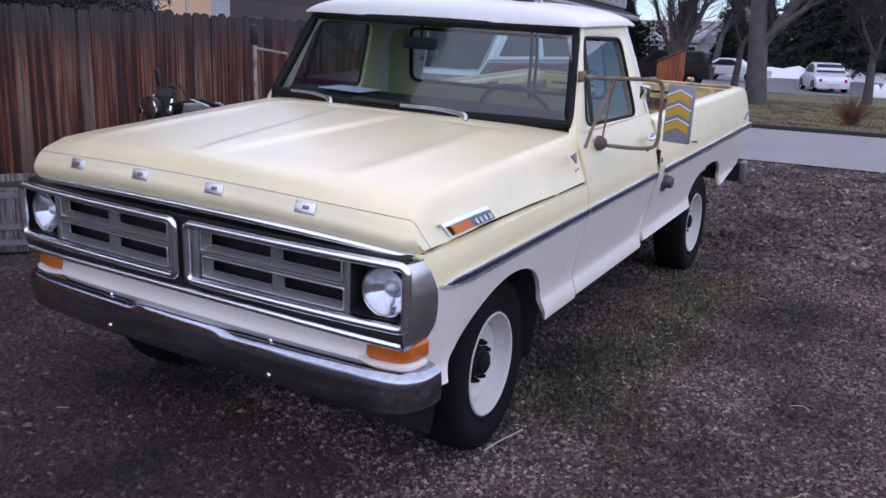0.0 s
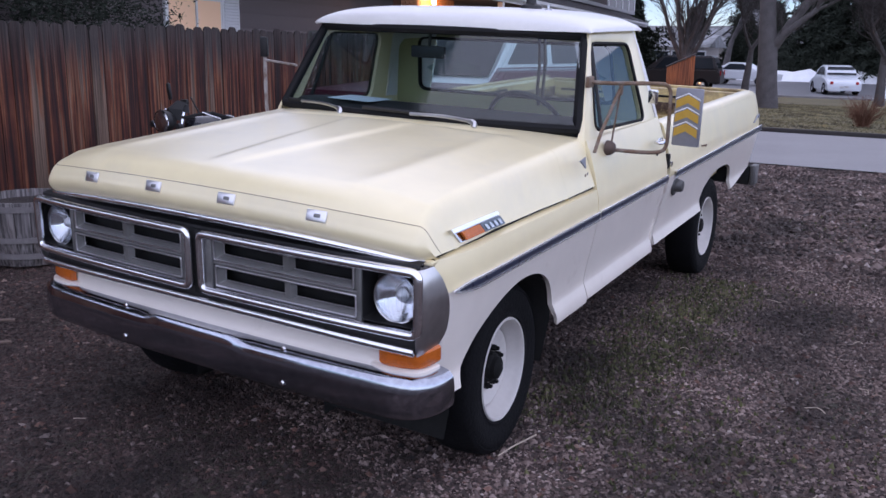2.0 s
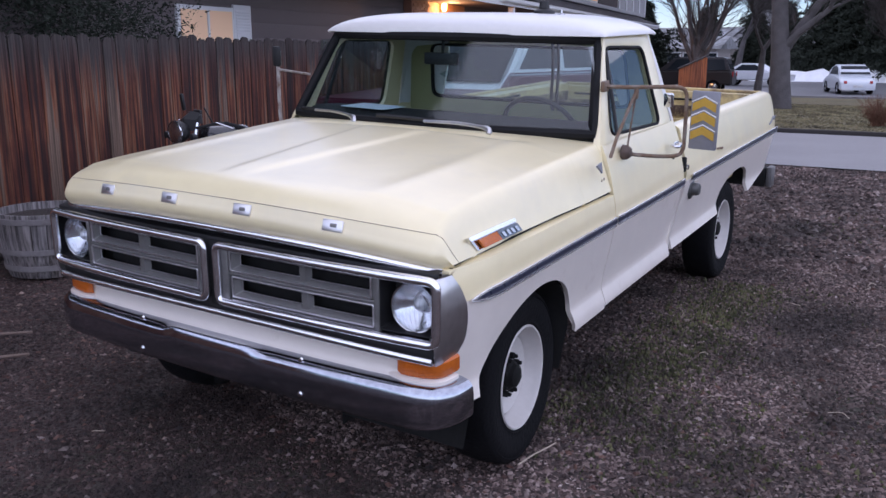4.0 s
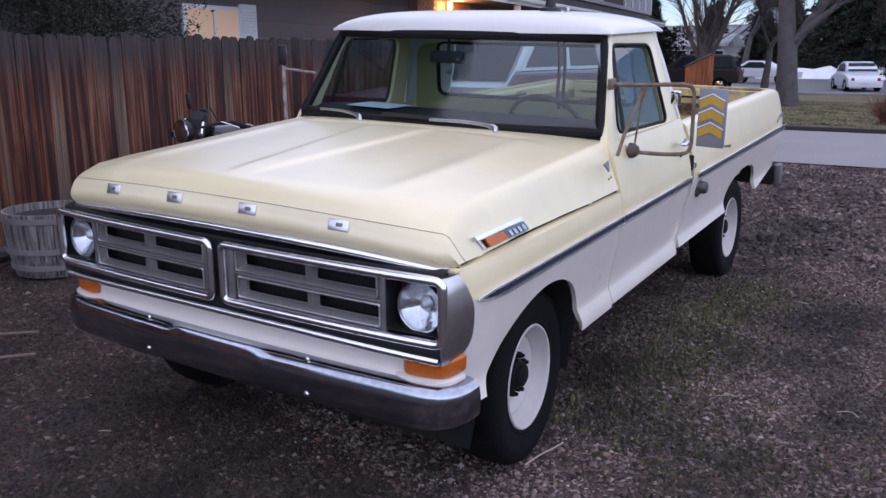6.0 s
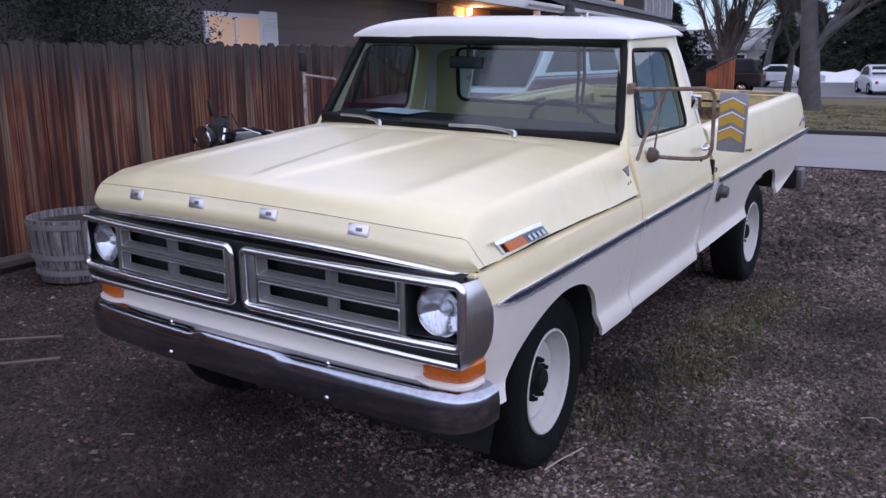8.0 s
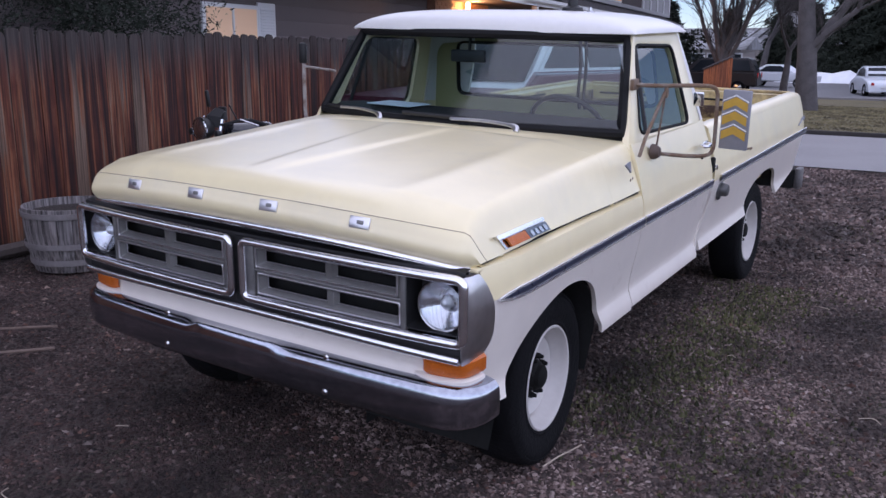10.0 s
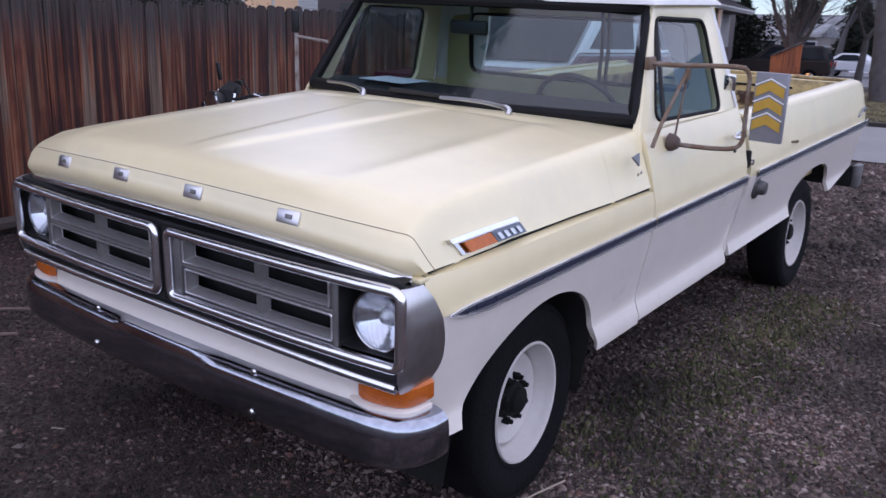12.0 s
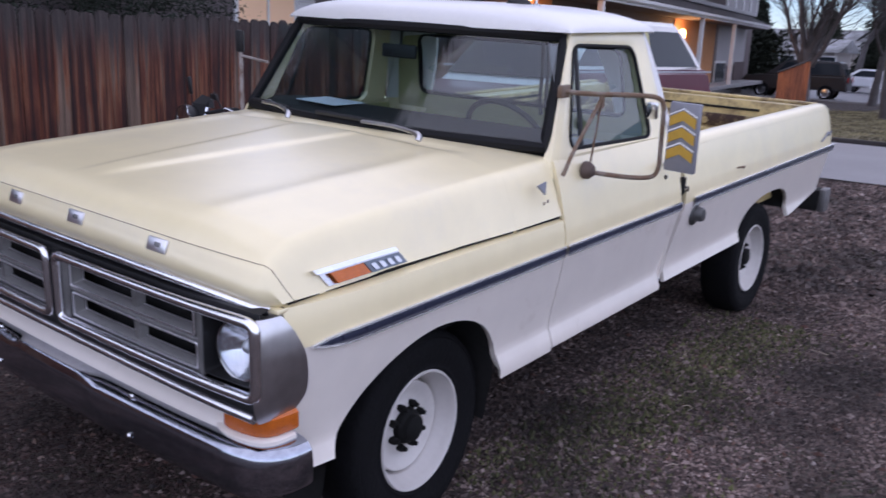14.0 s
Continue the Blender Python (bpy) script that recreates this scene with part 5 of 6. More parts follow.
SHINGLE = mat("dark shingles", (0.045, 0.04, 0.042), 0.9, var=0.3, bump=0.5)
LITROOM = glow_mat("lamp-lit room", (0.80, 0.52, 0.32), 0.05)
house = thing("house", "taupe lap-sided split-level house with a covered porch", "house")


def house_part(name, bm, material, label="", parent=None, smooth=30):
    bmesh.ops.transform(bm, matrix=HOUSE, verts=bm.verts[:])
    return part(name, bm, material, parent or house, label, smooth)


house_part("wall_core", box((-4.15, 16.6, 2.6), (8.0, 25.0, 5.2)), SIDING)
house_part("low_wing", box((-4.15, -6.1, 1.48), (8.0, 20.3, 2.96)), SIDING)
house_part("low_roof", thick(grid([[(0.55, v, 2.95), (-4.15, v, 4.05), (-8.9, v, 2.95)] for v in (-16.8, -6, 4.0)]), 0.08), SHINGLE, "low dark shingle roof over the near wing")
for k in range(13):
    z = 0.30 + 0.235 * k
    bm = box((0, 0, 0), (0.022, 13.6, 0.245), 0.004, m=Matrix.Translation((-0.125, -9.45, z)) @ Matrix.Rotation(radians(4.0), 4, "Y"))
    house_part("siding_board", bm, SIDING)
win = house_part("window", box((-0.10, -9.68, 1.75), (0.05, 1.34, 1.04), 0.006), TRIMW, "lit window beside a white louvred shutter")
house_part("window_pane", box((-0.068, -9.68, 1.75), (0.012, 1.20, 0.92)), LITROOM, "warm lamp-lit pane", win)
house_part("mullion", box((-0.055, -9.68, 1.75), (0.02, 0.04, 0.92)), TRIMW, parent=win)
shut = house_part("shutter", box((-0.085, -8.80, 1.77), (0.035, 0.46, 1.10), 0.004), TRIMW, "white louvred shutter")
for k in range(22):
    house_part("louvre", box((0, 0, 0), (0.008, 0.36, 0.045), m=Matrix.Translation((-0.062, -8.80, 1.28 + 0.045 * k)) @ Matrix.Rotation(radians(-28), 4, "Y")), TRIMW, parent=shut)
col = house_part("brick_column", box((-0.05, -2.2, 1.5), (0.26, 0.92, 3.0)), BRICK, "brick column beside the entry")
rng = random.Random(9)
for k in range(37):
    for j in range(4):
        house_part("brick", box((0.085, -2.55 + 0.235 * j + (0.11 if k % 2 else 0) - 0.03, 0.06 + 0.078 * k), (0.022, 0.215, 0.064), 0.004, seg=1), BRICK, parent=col)
house_part("entry_wall", box((-0.14, -0.3, 1.45), (0.04, 2.9, 2.9)), CEDAR, "cedar entry wall under warm light")
for k in range(14):
    house_part("entry_board", box((-0.112, -1.65 + 0.205 * k, 1.45), (0.02, 0.196, 2.86), 0.004, seg=1), CEDAR)
house_part("garage_door", box((-0.12, 6.0, 1.2), (0.05, 4.6, 2.3), 0.01), SIDING_DARK, "dark garage door")
for k in range(30):
    house_part("entry_board", box((-0.112, 13.2 + 0.235 * k, 1.5), (0.02, 0.225, 2.9), 0.004, seg=1), CEDAR)
house_part("grey_wall", box((-0.13, 23.9, 1.9), (0.06, 6.6, 1.7)), SIDING_LIGHT)
for k in range(9):
    house_part("siding_board", box((0, 0, 0), (0.02, 6.6, 0.19), m=Matrix.Translation((-0.088, 23.9, 1.10 + 0.185 * k)) @ Matrix.Rotation(radians(4), 4, "Y")), SIDING_LIGHT)
pw = house_part("window", box((-0.08, 21.6, 0.55), (0.05, 2.2, 1.3), 0.01), TRIMW, "porch window with a white frame")
house_part("window_pane", box((-0.048, 21.6, 0.55), (0.012, 2.0, 1.1)), mat("dim room", (0.05, 0.055, 0.06), 0.2), parent=pw)
house_part("low_wall", box((-0.09, 26.2, 0.2), (0.04, 2.6, 1.9)), SIDING_DARK)
# porch: deck, posts, eave with gutter, skirt roof
house_part("porch_deck", box((0.35, 14.5, 0.18), (1.3, 25, 0.16), 0.01), CONCRETE)
for v in (1.9, 12.96, 18.85):
    house_part("porch_post", box((0.92, v, 1.47), (0.15, 0.15, 2.62), 0.01), TRIMW, "white painted porch post")
house_part("soffit", box((0.45, 8.5, 2.77), (1.15, 37.0, 0.03)), SIDING_DARK)
house_part("fascia", box((1.02, 8.5, 2.86), (0.035, 37.0, 0.20), 0.004), TRIMW, "white fascia board")
house_part("gutter", thick(grid([[(1.045, v, 2.94), (1.045, v, 2.85), (1.10, v, 2.83), (1.135, v, 2.87), (1.14, v, 2.95)] for v in (0.6, 10, 20, 26.9)]), 0.004), TRIMW, "white rain gutter")
house_part("skirt_roof", grid([[(1.10, v, 2.97), (0.5, v, 3.20), (-0.12, v, 3.44)] for v in (4.2, 10, 20, 26.95)]), SHINGLE, "dark shingle skirt roof")
house_part("upper_band", box((-0.05, 15.5, 3.52), (0.14, 27.0, 0.16), 0.01), SIDING_LIGHT)
house_part("upper_wall", box((-0.10, 12.3, 4.45), (0.08, 10.0, 2.0)), SIDING_LIGHT)
uw = house_part("window", box((-0.04, 12.6, 4.35), (0.06, 8.2, 1.55), 0.01), TRIMW, "upper windows with white frames")
for v in (9.8, 12.0, 14.2):
    house_part("window_pane", box((-0.004, v, 4.35), (0.012, 1.9, 1.35)), mat("grey pane", (0.16, 0.18, 0.21), 0.08, coat=0.5), parent=uw)
house_part("window_pane", box((-0.004, 16.0, 4.35), (0.012, 1.2, 1.35)), glow_mat("warm pane", (0.75, 0.36, 0.18), 0.35), parent=uw)
house_part("upper_brown", box((-0.08, 19.1, 4.5), (0.10, 4.2, 2.1)), SIDING_DARK)
house_part("upper_end", box((-0.08, 25.2, 4.5), (0.08, 8.0, 2.1)), SIDING_LIGHT)
for k in range(5):
    house_part("batten", box((-0.02, 21.5 + 1.85 * k, 4.5), (0.06, 0.34, 2.1), 0.01), TRIMW)
house_part("main_roof", grid([[(1.0, v, 5.45), (-4.1, v, 7.2), (-9.2, v, 5.45)] for v in (3.6, 30)]), SHINGLE)
house_part("roof_edge", box((0.98, 16.8, 5.40), (0.05, 26.4, 0.2)), TRIMW)
# porch lantern and entry light
for v, e in ((13.8, 80), (-0.6, 50)):
    lan = thing("porch_lantern", "glowing amber porch lantern on the wall", "lamp", "porch lanterns")
    base = HOUSE @ Vector((0.02, v, 2.2 if v > 1 else 2.66))
    k = 1.0 if v > 1 else 0.5
    bm = lathe([(0.0005, 0.20 * k), (0.09 * k, 0.16 * k), (0.12 * k, 0.12 * k), (0.11 * k, -0.12 * k), (0.06 * k, -0.18 * k), (0.0005, -0.19 * k)], 12, axis="Z", m=Matrix.Translation(base))
    part("bulb", bm, glow_mat("lantern glow", (1.0, 0.55, 0.20), 9.0), lan)
    part("bracket", tube([base + Vector((-0.12, 0, 0.2)), base + Vector((0, 0, 0.2)), base + Vector((0, 0, 0.15))], 0.012, 6), BLACK, lan)
    lt = new("porch_light", bpy.data.lights.new("porch_light", "POINT"))
    lt.data.energy, lt.data.color, lt.data.shadow_soft_size = e, (1.0, 0.50, 0.18), 0.08
    lt.matrix_world = Matrix.Translation(base + Vector((0.20, 0, -0.05)))


# ---- vehicles ----
def prism(profile, half, taper=None, bevel=0.0, seg=3):
    """A side outline (along y, z) swept across; taper(z) narrows it."""
    bm = bmesh.new()
    f = bm.faces.new([bm.verts.new((-1, y, z)) for y, z in profile])
    r = bmesh.ops.extrude_face_region(bm, geom=[f])
    bmesh.ops.translate(bm, vec=(2, 0, 0), verts=[v for v in r["geom"] if isinstance(v, bmesh.types.BMVert)])
    for v in bm.verts:
        v.co.x *= half * (taper(v.co.z) if taper else 1)
    bmesh.ops.recalc_face_normals(bm, faces=bm.faces[:])
    if bevel:
        bmesh.ops.bevel(bm, geom=[e for e in bm.edges if abs(e.verts[0].co.x - e.verts[1].co.x) < 0.3], offset=bevel, segments=seg, affect="EDGES")
    return bm


DARKGLASS = mat("car glass", (0.02, 0.024, 0.03), 0.12, var=0.05)
DARKGLASS.node_tree.nodes["Principled BSDF"].inputs["Specular IOR Level"].default_value = 0.2


def car(name, label, category, m, half, body, cabin, panes, paint, cab_paint, wheels, r, stripe=None, lamps=(), front_pane=None, rear_pane=None, bevel=0.06):
    c = thing(name, label, category, m=m)
    b = part("body", prism(body, half, lambda z: 1 - 0.06 * max(0, 0.45 - z), bevel), paint, c)
    z0, z1 = min(z for _, z in cabin), max(z for _, z in cabin)
    tp = lambda z: 0.95 - 0.14 * (z - z0) / (z1 - z0)
    k = part("cabin", prism(cabin, half, tp, 0.05), cab_paint, c)
    for p in panes:
        for s in (-1, 1):
            bm = bmesh.new()
            bm.faces.new([bm.verts.new((s * (half * tp(z) + 0.006), y, z)) for y, z in p])
            part("side_window", thick(bm, 0.006), DARKGLASS, c)
    for p in (front_pane, rear_pane):
        if p:
            (y0, a), (y1, d) = p
            bm = bmesh.new()
            bm.faces.new([bm.verts.new(q) for q in ((-half * tp(a) * 0.94, y0, a), (half * tp(a) * 0.94, y0, a), (half * tp(d) * 0.92, y1, d), (-half * tp(d) * 0.92, y1, d))])
            part("windscreen", thick(bm, 0.008), DARKGLASS, c)
    if stripe:
        z, h, mt, y0, y1 = stripe
        for s in (-1, 1):
            part("side_stripe", box((s * (half + 0.004), (y0 + y1) / 2, z), (0.012, y1 - y0, h), 0.004), mt, c)
    for y in wheels:
        for s in (-1, 1):
            w = part("wheel", lathe([(r * 0.6, -0.09), (r * 0.92, -0.11), (r, -0.07), (r, 0.07), (r * 0.92, 0.11), (r * 0.6, 0.09)], 28, m=Matrix.Translation((s * (half - 0.08), y, r))), TYRE, c, "black tyre")
            part("rim", lathe([(r * 0.62, s * 0.09), (r * 0.55, s * 0.07), (r * 0.2, s * 0.085), (0.0005, s * 0.09)], 24, m=Matrix.Translation((s * (half - 0.08), y, r))), CHROME_DULL, w)
    for nm, x, y, z, sx, sy, sz, mt in lamps:
        for s in (-1, 1):
            part(nm, box((s * x, y, z), (sx, sy, sz), 0.01), mt, c)
    return c


MAROON = mat("maroon paint", (0.10, 0.012, 0.030), 0.35, coat=0.5, var=0.08)
SILVER = mat("silver paint and sky sheen", (0.42, 0.43, 0.46), 0.35, 0.4, var=0.05)
REDL = mat("tail red", (0.45, 0.02, 0.02), 0.25, var=0.1)
# The vehicle's own front looks along -y.
car("suv", "maroon sport utility vehicle with a white roof and silver stripe", "car", pose(-3.35, 7.85, 0, 0, 0, -5), 0.95,
    [(-2.62, 0.55), (-2.66, 0.80), (-2.58, 1.08), (-1.2, 1.16), (-0.9, 1.36), (2.48, 1.36), (2.60, 1.20), (2.64, 0.70), (2.55, 0.45), (-2.4, 0.45)],
    [(-1.25, 1.16), (-0.95, 1.36), (-0.35, 1.93), (-0.1, 1.98), (1.70, 1.98), (1.88, 1.90), (2.50, 1.36)],
    [[(-0.75, 1.40), (0.30, 1.40), (0.30, 1.85), (-0.25, 1.85)], [(0.45, 1.40), (2.26, 1.40), (1.76, 1.86), (0.45, 1.86)]], MAROON, ROOFWHITE, (-1.62, 1.55), 0.38,
    (1.335, 0.022, SILVER, -1.1, 2.55), [("tail_light", 0.86, 2.63, 0.95, 0.12, 0.04, 0.25, REDL), ("head_light", 0.72, -2.66, 0.85, 0.24, 0.04, 0.16, CHROME)],
    ((-1.155, 1.25), (-0.455, 1.88)), ((2.47, 1.42), (1.95, 1.86)))
# Silver sheet on the maroon hood paints the sky's reflection.
part("hood_sky_sheen", box((0, 0, 0), (1.5, 1.2, 0.012), m=pose(-3.35, 7.85, 0, 0, 0, -5) @ pose(0, -1.9, 1.128, 3.3)), SILVER, bpy.data.objects["suv"], "pale sky reflection laid on the maroon hood as a silver sheet")
VWPAINT = mat("silver blue paint", (0.62, 0.66, 0.72), 0.25, coat=0.5, var=0.03)
arc = [(2.0 * math.cos(a), 0.42 + 0.52 * math.sin(a) ** 0.8) for a in (math.pi * k / 18 for k in range(19))]
dome = [(1.22 * math.cos(a) + 0.05, 0.80 + 0.70 * math.sin(a) ** 0.85) for a in (math.pi * k / 16 for k in range(17))]
car("hatchback_car", "rounded silver-blue compact car parked along the street", "car", pose(-3.15, 48.0, -0.52, 0, 0, 200), 0.84, [(-2.0, 0.22)] + arc[::-1] + [(2.0, 0.22)], dome[::-1],
    [[(-0.85, 0.98), (0.85, 0.98), (0.55, 1.34), (0.1, 1.42), (-0.55, 1.34)]], VWPAINT, VWPAINT, (-1.25, 1.25), 0.31, None,
    [("tail_light", 0.62, 1.96, 0.62, 0.14, 0.06, 0.14, REDL), ("number_plate", 0.12, 2.0, 0.42, 0.22, 0.02, 0.12, TRIMW)], ((-1.10, 0.98), (-0.45, 1.40)), ((1.275, 1.02), (0.84, 1.42)), bevel=0.04)
BLACKCAR = mat("black car paint", (0.010, 0.010, 0.013), 0.4, coat=0.1, var=0.1)
car("black_suv", "black sport utility vehicle parked beyond the yard", "car", pose(-10.7, 44.2, -0.55, 0, 0, -84), 0.95, [(-2.5, 0.45), (-2.55, 0.85), (-2.4, 1.08), (-1.3, 1.18), (2.3, 1.20), (2.45, 0.95), (2.45, 0.5)], [(-1.45, 1.16), (-0.65, 1.80), (-0.3, 1.90), (1.9, 1.90), (2.1, 1.80), (2.35, 1.18)], [[(-0.95, 1.24), (0.35, 1.24), (0.35, 1.78), (-0.45, 1.78)], [(0.5, 1.24), (2.1, 1.24), (1.95, 1.78), (0.5, 1.78)]], BLACKCAR, BLACKCAR, (-1.55, 1.5), 0.38, None, [("tail_light", 0.82, 2.45, 1.02, 0.12, 0.05, 0.26, REDL)], None, ((2.34, 1.26), (2.1, 1.76)))
WHITECAR = mat("white car paint", (0.68, 0.70, 0.74), 0.3, coat=0.4, var=0.04)
for x, y, a in ((-9.6, 56.0, 84), (-16.5, 60, 92)):
    car("white_sedan", "white sedan parked along the far kerb", "car", pose(x, y, -0.52, 0, 0, a), 0.88, [(-2.3, 0.35), (-2.35, 0.7), (-1.2, 0.92), (1.4, 0.95), (2.3, 0.88), (2.35, 0.4)], [(-1.1, 0.92), (-0.35, 1.40), (0.7, 1.42), (1.5, 0.95)], [[(-0.75, 0.98), (1.1, 0.98), (0.6, 1.34), (-0.25, 1.34)]], WHITECAR, WHITECAR, (-1.4, 1.4), 0.31)

# ---- trees, hedges, snow, far houses ----
BARK = mat("grey brown bark", (0.085, 0.078, 0.080), 0.95, var=0.35, scale=4, fine=30, bump=0.8, bscale=25)
TWIG = mat("dark twigs", (0.052, 0.045, 0.045), 0.9, var=0.3)
NEEDLE = mat("dark needles", (0.030, 0.036, 0.028), 0.9, var=0.5, scale=1.5, fine=12)
NEEDLE.node_tree.nodes["Principled BSDF"].inputs["Specular IOR Level"].default_value = 0.1


def grow(bm, twigs, p, d, r, length, depth, rng, spread, up, shoots=0):
    """A limb that bends, thins and forks; thin wood goes to the twig mesh."""
    n = 5 if depth > 2 else 3
    pts, rs = [p.copy()], [r]
    for k in range(n):
        d = (d + Vector((rng.uniform(-1, 1), rng.uniform(-1, 1), rng.uniform(-0.4, 1) * up)) * 0.15 * min(1, (0.05 / r) ** 0.5)).normalized()
        p = p + d * length / n
        pts.append(p.copy())
        rs.append(r * (1 - 0.42 * (k + 1) / n))
    tube(pts, rs, 9 if r > 0.12 else 6 if r > 0.04 else 4 if r > 0.015 else 3, bm if r > 0.04 else twigs, caps=False)
    if depth == 0:
        return
    if depth > 2 and r < 0.2:
        for k in range(shoots):
            s = Vector((rng.uniform(-1, 1), rng.uniform(-1, 1), rng.uniform(0.0, 1))).normalized()
            grow(bm, twigs, pts[rng.randrange(1, n + 1)], (d * 0.5 + s).normalized(), 0.020, rng.uniform(0.6, 1.1), 2, rng, spread, up)
    for k in range(rng.choice((2, 3, 3) if depth > 2 else (3, 4, 5))):
        s = Vector((rng.uniform(-1, 1), rng.uniform(-1, 1), rng.uniform(-0.2, 0.8) * up)).normalized()
        at = pts[-1] if k < 2 else pts[rng.randrange(1, n)]
        grow(bm, twigs, at, (d + s * spread).normalized(), rs[-1] * rng.uniform(0.62, 0.85), length * rng.uniform(0.66, 0.86), depth - 1, rng, spread, up, shoots)


def bare_tree(label, stems, seed, depth=5, spread=0.65, up=0.5, shoots=3):
    rng = random.Random(seed)
    t = thing("bare_tree", label, "tree")
    bm, tw = bmesh.new(), bmesh.new()
    for p, d, r, length in stems:
        grow(bm, tw, Vector(p), Vector(d).normalized(), r, length, depth, rng, spread, up, shoots)
    part("trunk", bm, BARK, t, smooth=80)
    part("crown", tw, TWIG, t, "bare winter twigs", smooth=0, kind="stuff")
    return t


def conifer(label, x, y, z, h, r, seed, n=240, low=0.0, clumps=26, leaf=1.0, tuft=3):
    rng = random.Random(seed)
    t = thing("conifer", label, "tree")
    part("trunk", tube([(x, y, z), (x, y, z + h * 0.5), (x, y, z + h)], [r * 0.09, r * 0.06, 0.02], 8), BARK, t)
    verts, faces = [], []
    for k in range(n):
        f = low + (1 - low) * (k + rng.random()) / n
        a = rng.uniform(0, 2 * math.pi)
        reach = r * (1 - f) ** 0.8 * rng.uniform(0.65, 1.1) + 0.25
        base = Vector((x, y, z + h * f))
        for j in range(clumps):
            s = (j + rng.random()) / clumps
            q = base + Vector((math.cos(a), math.sin(a), -0.28 * s + 0.05)) * reach * s
            w = 0.10 + 0.22 * (1 - s) * r / 3
            for _ in range(tuft):
                c = q + Vector((rng.gauss(0, w), rng.gauss(0, w), rng.gauss(-0.05, w * 0.45)))
                u = Vector((rng.gauss(0, 1), rng.gauss(0, 1), rng.gauss(-0.4, 0.5))).normalized() * rng.uniform(0.10, 0.26) * leaf
                v = u.cross(Vector((rng.gauss(0, 1), rng.gauss(0, 1), rng.gauss(0, 1)))).normalized() * u.length * 0.16
                i = len(verts)
                verts += [tuple(c - v), tuple(c + v), tuple(c + u)]
                faces.append((i, i + 1, i + 2))
    me = bpy.data.meshes.new("crown")
    me.from_pydata(verts, [], faces)
    me.materials.append(NEEDLE)
    ob = new("crown", me)
    ob.parent = t
    tagged(ob, "dark green needle boughs", kind="stuff")
    return t


bare_tree("large bare street tree with a thick grey trunk", [((-2.70, 26.3, -0.25), (-0.13, 0.0, 1), 0.36, 4.4), ((-2.80, 26.3, 1.75), (0.85, 0.1, 0.8), 0.13, 1.7)], 5, depth=5, spread=0.75, shoots=4)
bare_tree("bare multi-stemmed tree spreading in a vee", [((-7.45, 33.8, -0.5), (0, 0, 1), 0.30, 1.9)] + [((-7.45 + dx * 0.3, 33.8, 1.2), (dx, dy, 1), rr, ln) for dx, dy, rr, ln in ((-0.52, 0.1, 0.12, 2.4), (-0.22, -0.1, 0.13, 2.7), (0.02, 0.1, 0.10, 2.0), (0.24, 0.05, 0.12, 2.6), (0.55, -0.05, 0.11, 2.2))], 11, depth=4, spread=0.42, up=1.0, shoots=7)
bare_tree("bare tree with a dark trunk across the street verge", [((-6.2, 40.0, -0.5), (0.12, 0.0, 1), 0.20, 2.2)], 21, depth=5, spread=0.7, shoots=12)
bare_tree("bare reddish tree over the street", [((-0.2, 37.0, -0.5), (0.05, 0.0, 1), 0.22, 2.0)], 31, depth=5, spread=0.8, shoots=10)
bare_tree("bare tree beyond the street", [((-13.0, 66.0, -0.5), (0.1, 0.0, 1), 0.3, 3.0)], 41, depth=6, spread=0.7, shoots=5)
conifer("dark spruce overhanging the fence", -7.5, 3.2, 0.0, 12.0, 2.7, 3, n=1300, low=0.15, clumps=56, leaf=0.34, tuft=5)
conifer("dark spruce beyond the fence", -8.4, -0.2, 0.0, 20.0, 3.7, 13, n=900, low=0.11, clumps=44, leaf=0.6, tuft=4)
conifer("tall dark spruce beyond the fence", -7.4, -3.6, 0.0, 24.0, 5.0, 14, n=1000, low=0.2, clumps=40, leaf=1.0)
for x, y, h, r, sd in ((-19.5, 82, 6.0, 2.4, 51), (-15.8, 86, 5.6, 2.6, 52), (-12.6, 83, 6.4, 2.8, 53), (-7.4, 74, 16, 3.6, 6), (-4.2, 71, 17, 4.2, 7), (-0.8, 69, 18, 4.6, 8), (3.5, 72, 18, 5, 9), (-17.5, 98, 12, 4.0, 12), (-16, 52, 5.2, 2.2, 15), (8, 40, 16, 4.5, 18), (-11.5, 100, 11, 4, 19)):
    conifer("dark evergreen across the street", x, y, -0.5, h, r, sd, n=420, low=0.06, clumps=30, leaf=2.0)


def hedge(label, x0, x1, y, h, d, seed):
    rng = random.Random(seed)
    t = thing("hedge", label, "hedge")
    verts, faces = [], []
    for k in range(int(2600 * (x1 - x0) / 8)):
        c = Vector((rng.uniform(x0, x1), y + rng.uniform(-d, d), ground_z(0, y) + h * rng.random() ** 0.7))
        u = Vector((rng.gauss(0, 1), rng.gauss(0, 1), rng.gauss(0, 1))).normalized() * 0.22
        v = u.cross(Vector((0.3, 0.5, 0.8))).normalized() * 0.13
        i = len(verts)
        verts += [tuple(c - v), tuple(c + v), tuple(c + u)]
        faces.append((i, i + 1, i + 2))
    me = bpy.data.meshes.new("foliage")
    me.from_pydata(verts, [], faces)
    me.materials.append(NEEDLE)
    ob = new("foliage", me)
    ob.parent = t
    tagged(ob, "dark hedge leaves", kind="stuff")


hedge("dark hedge beside the far house", -12.5, -7.5, 80, 2.6, 1.2, 2)
hedge("dark bushes behind the house corner", -22, -12.5, 48, 3.4, 1.5, 5)
hedge("dark bushes along the far verge", -3.0, 22, 80, 3.0, 1.5, 6)


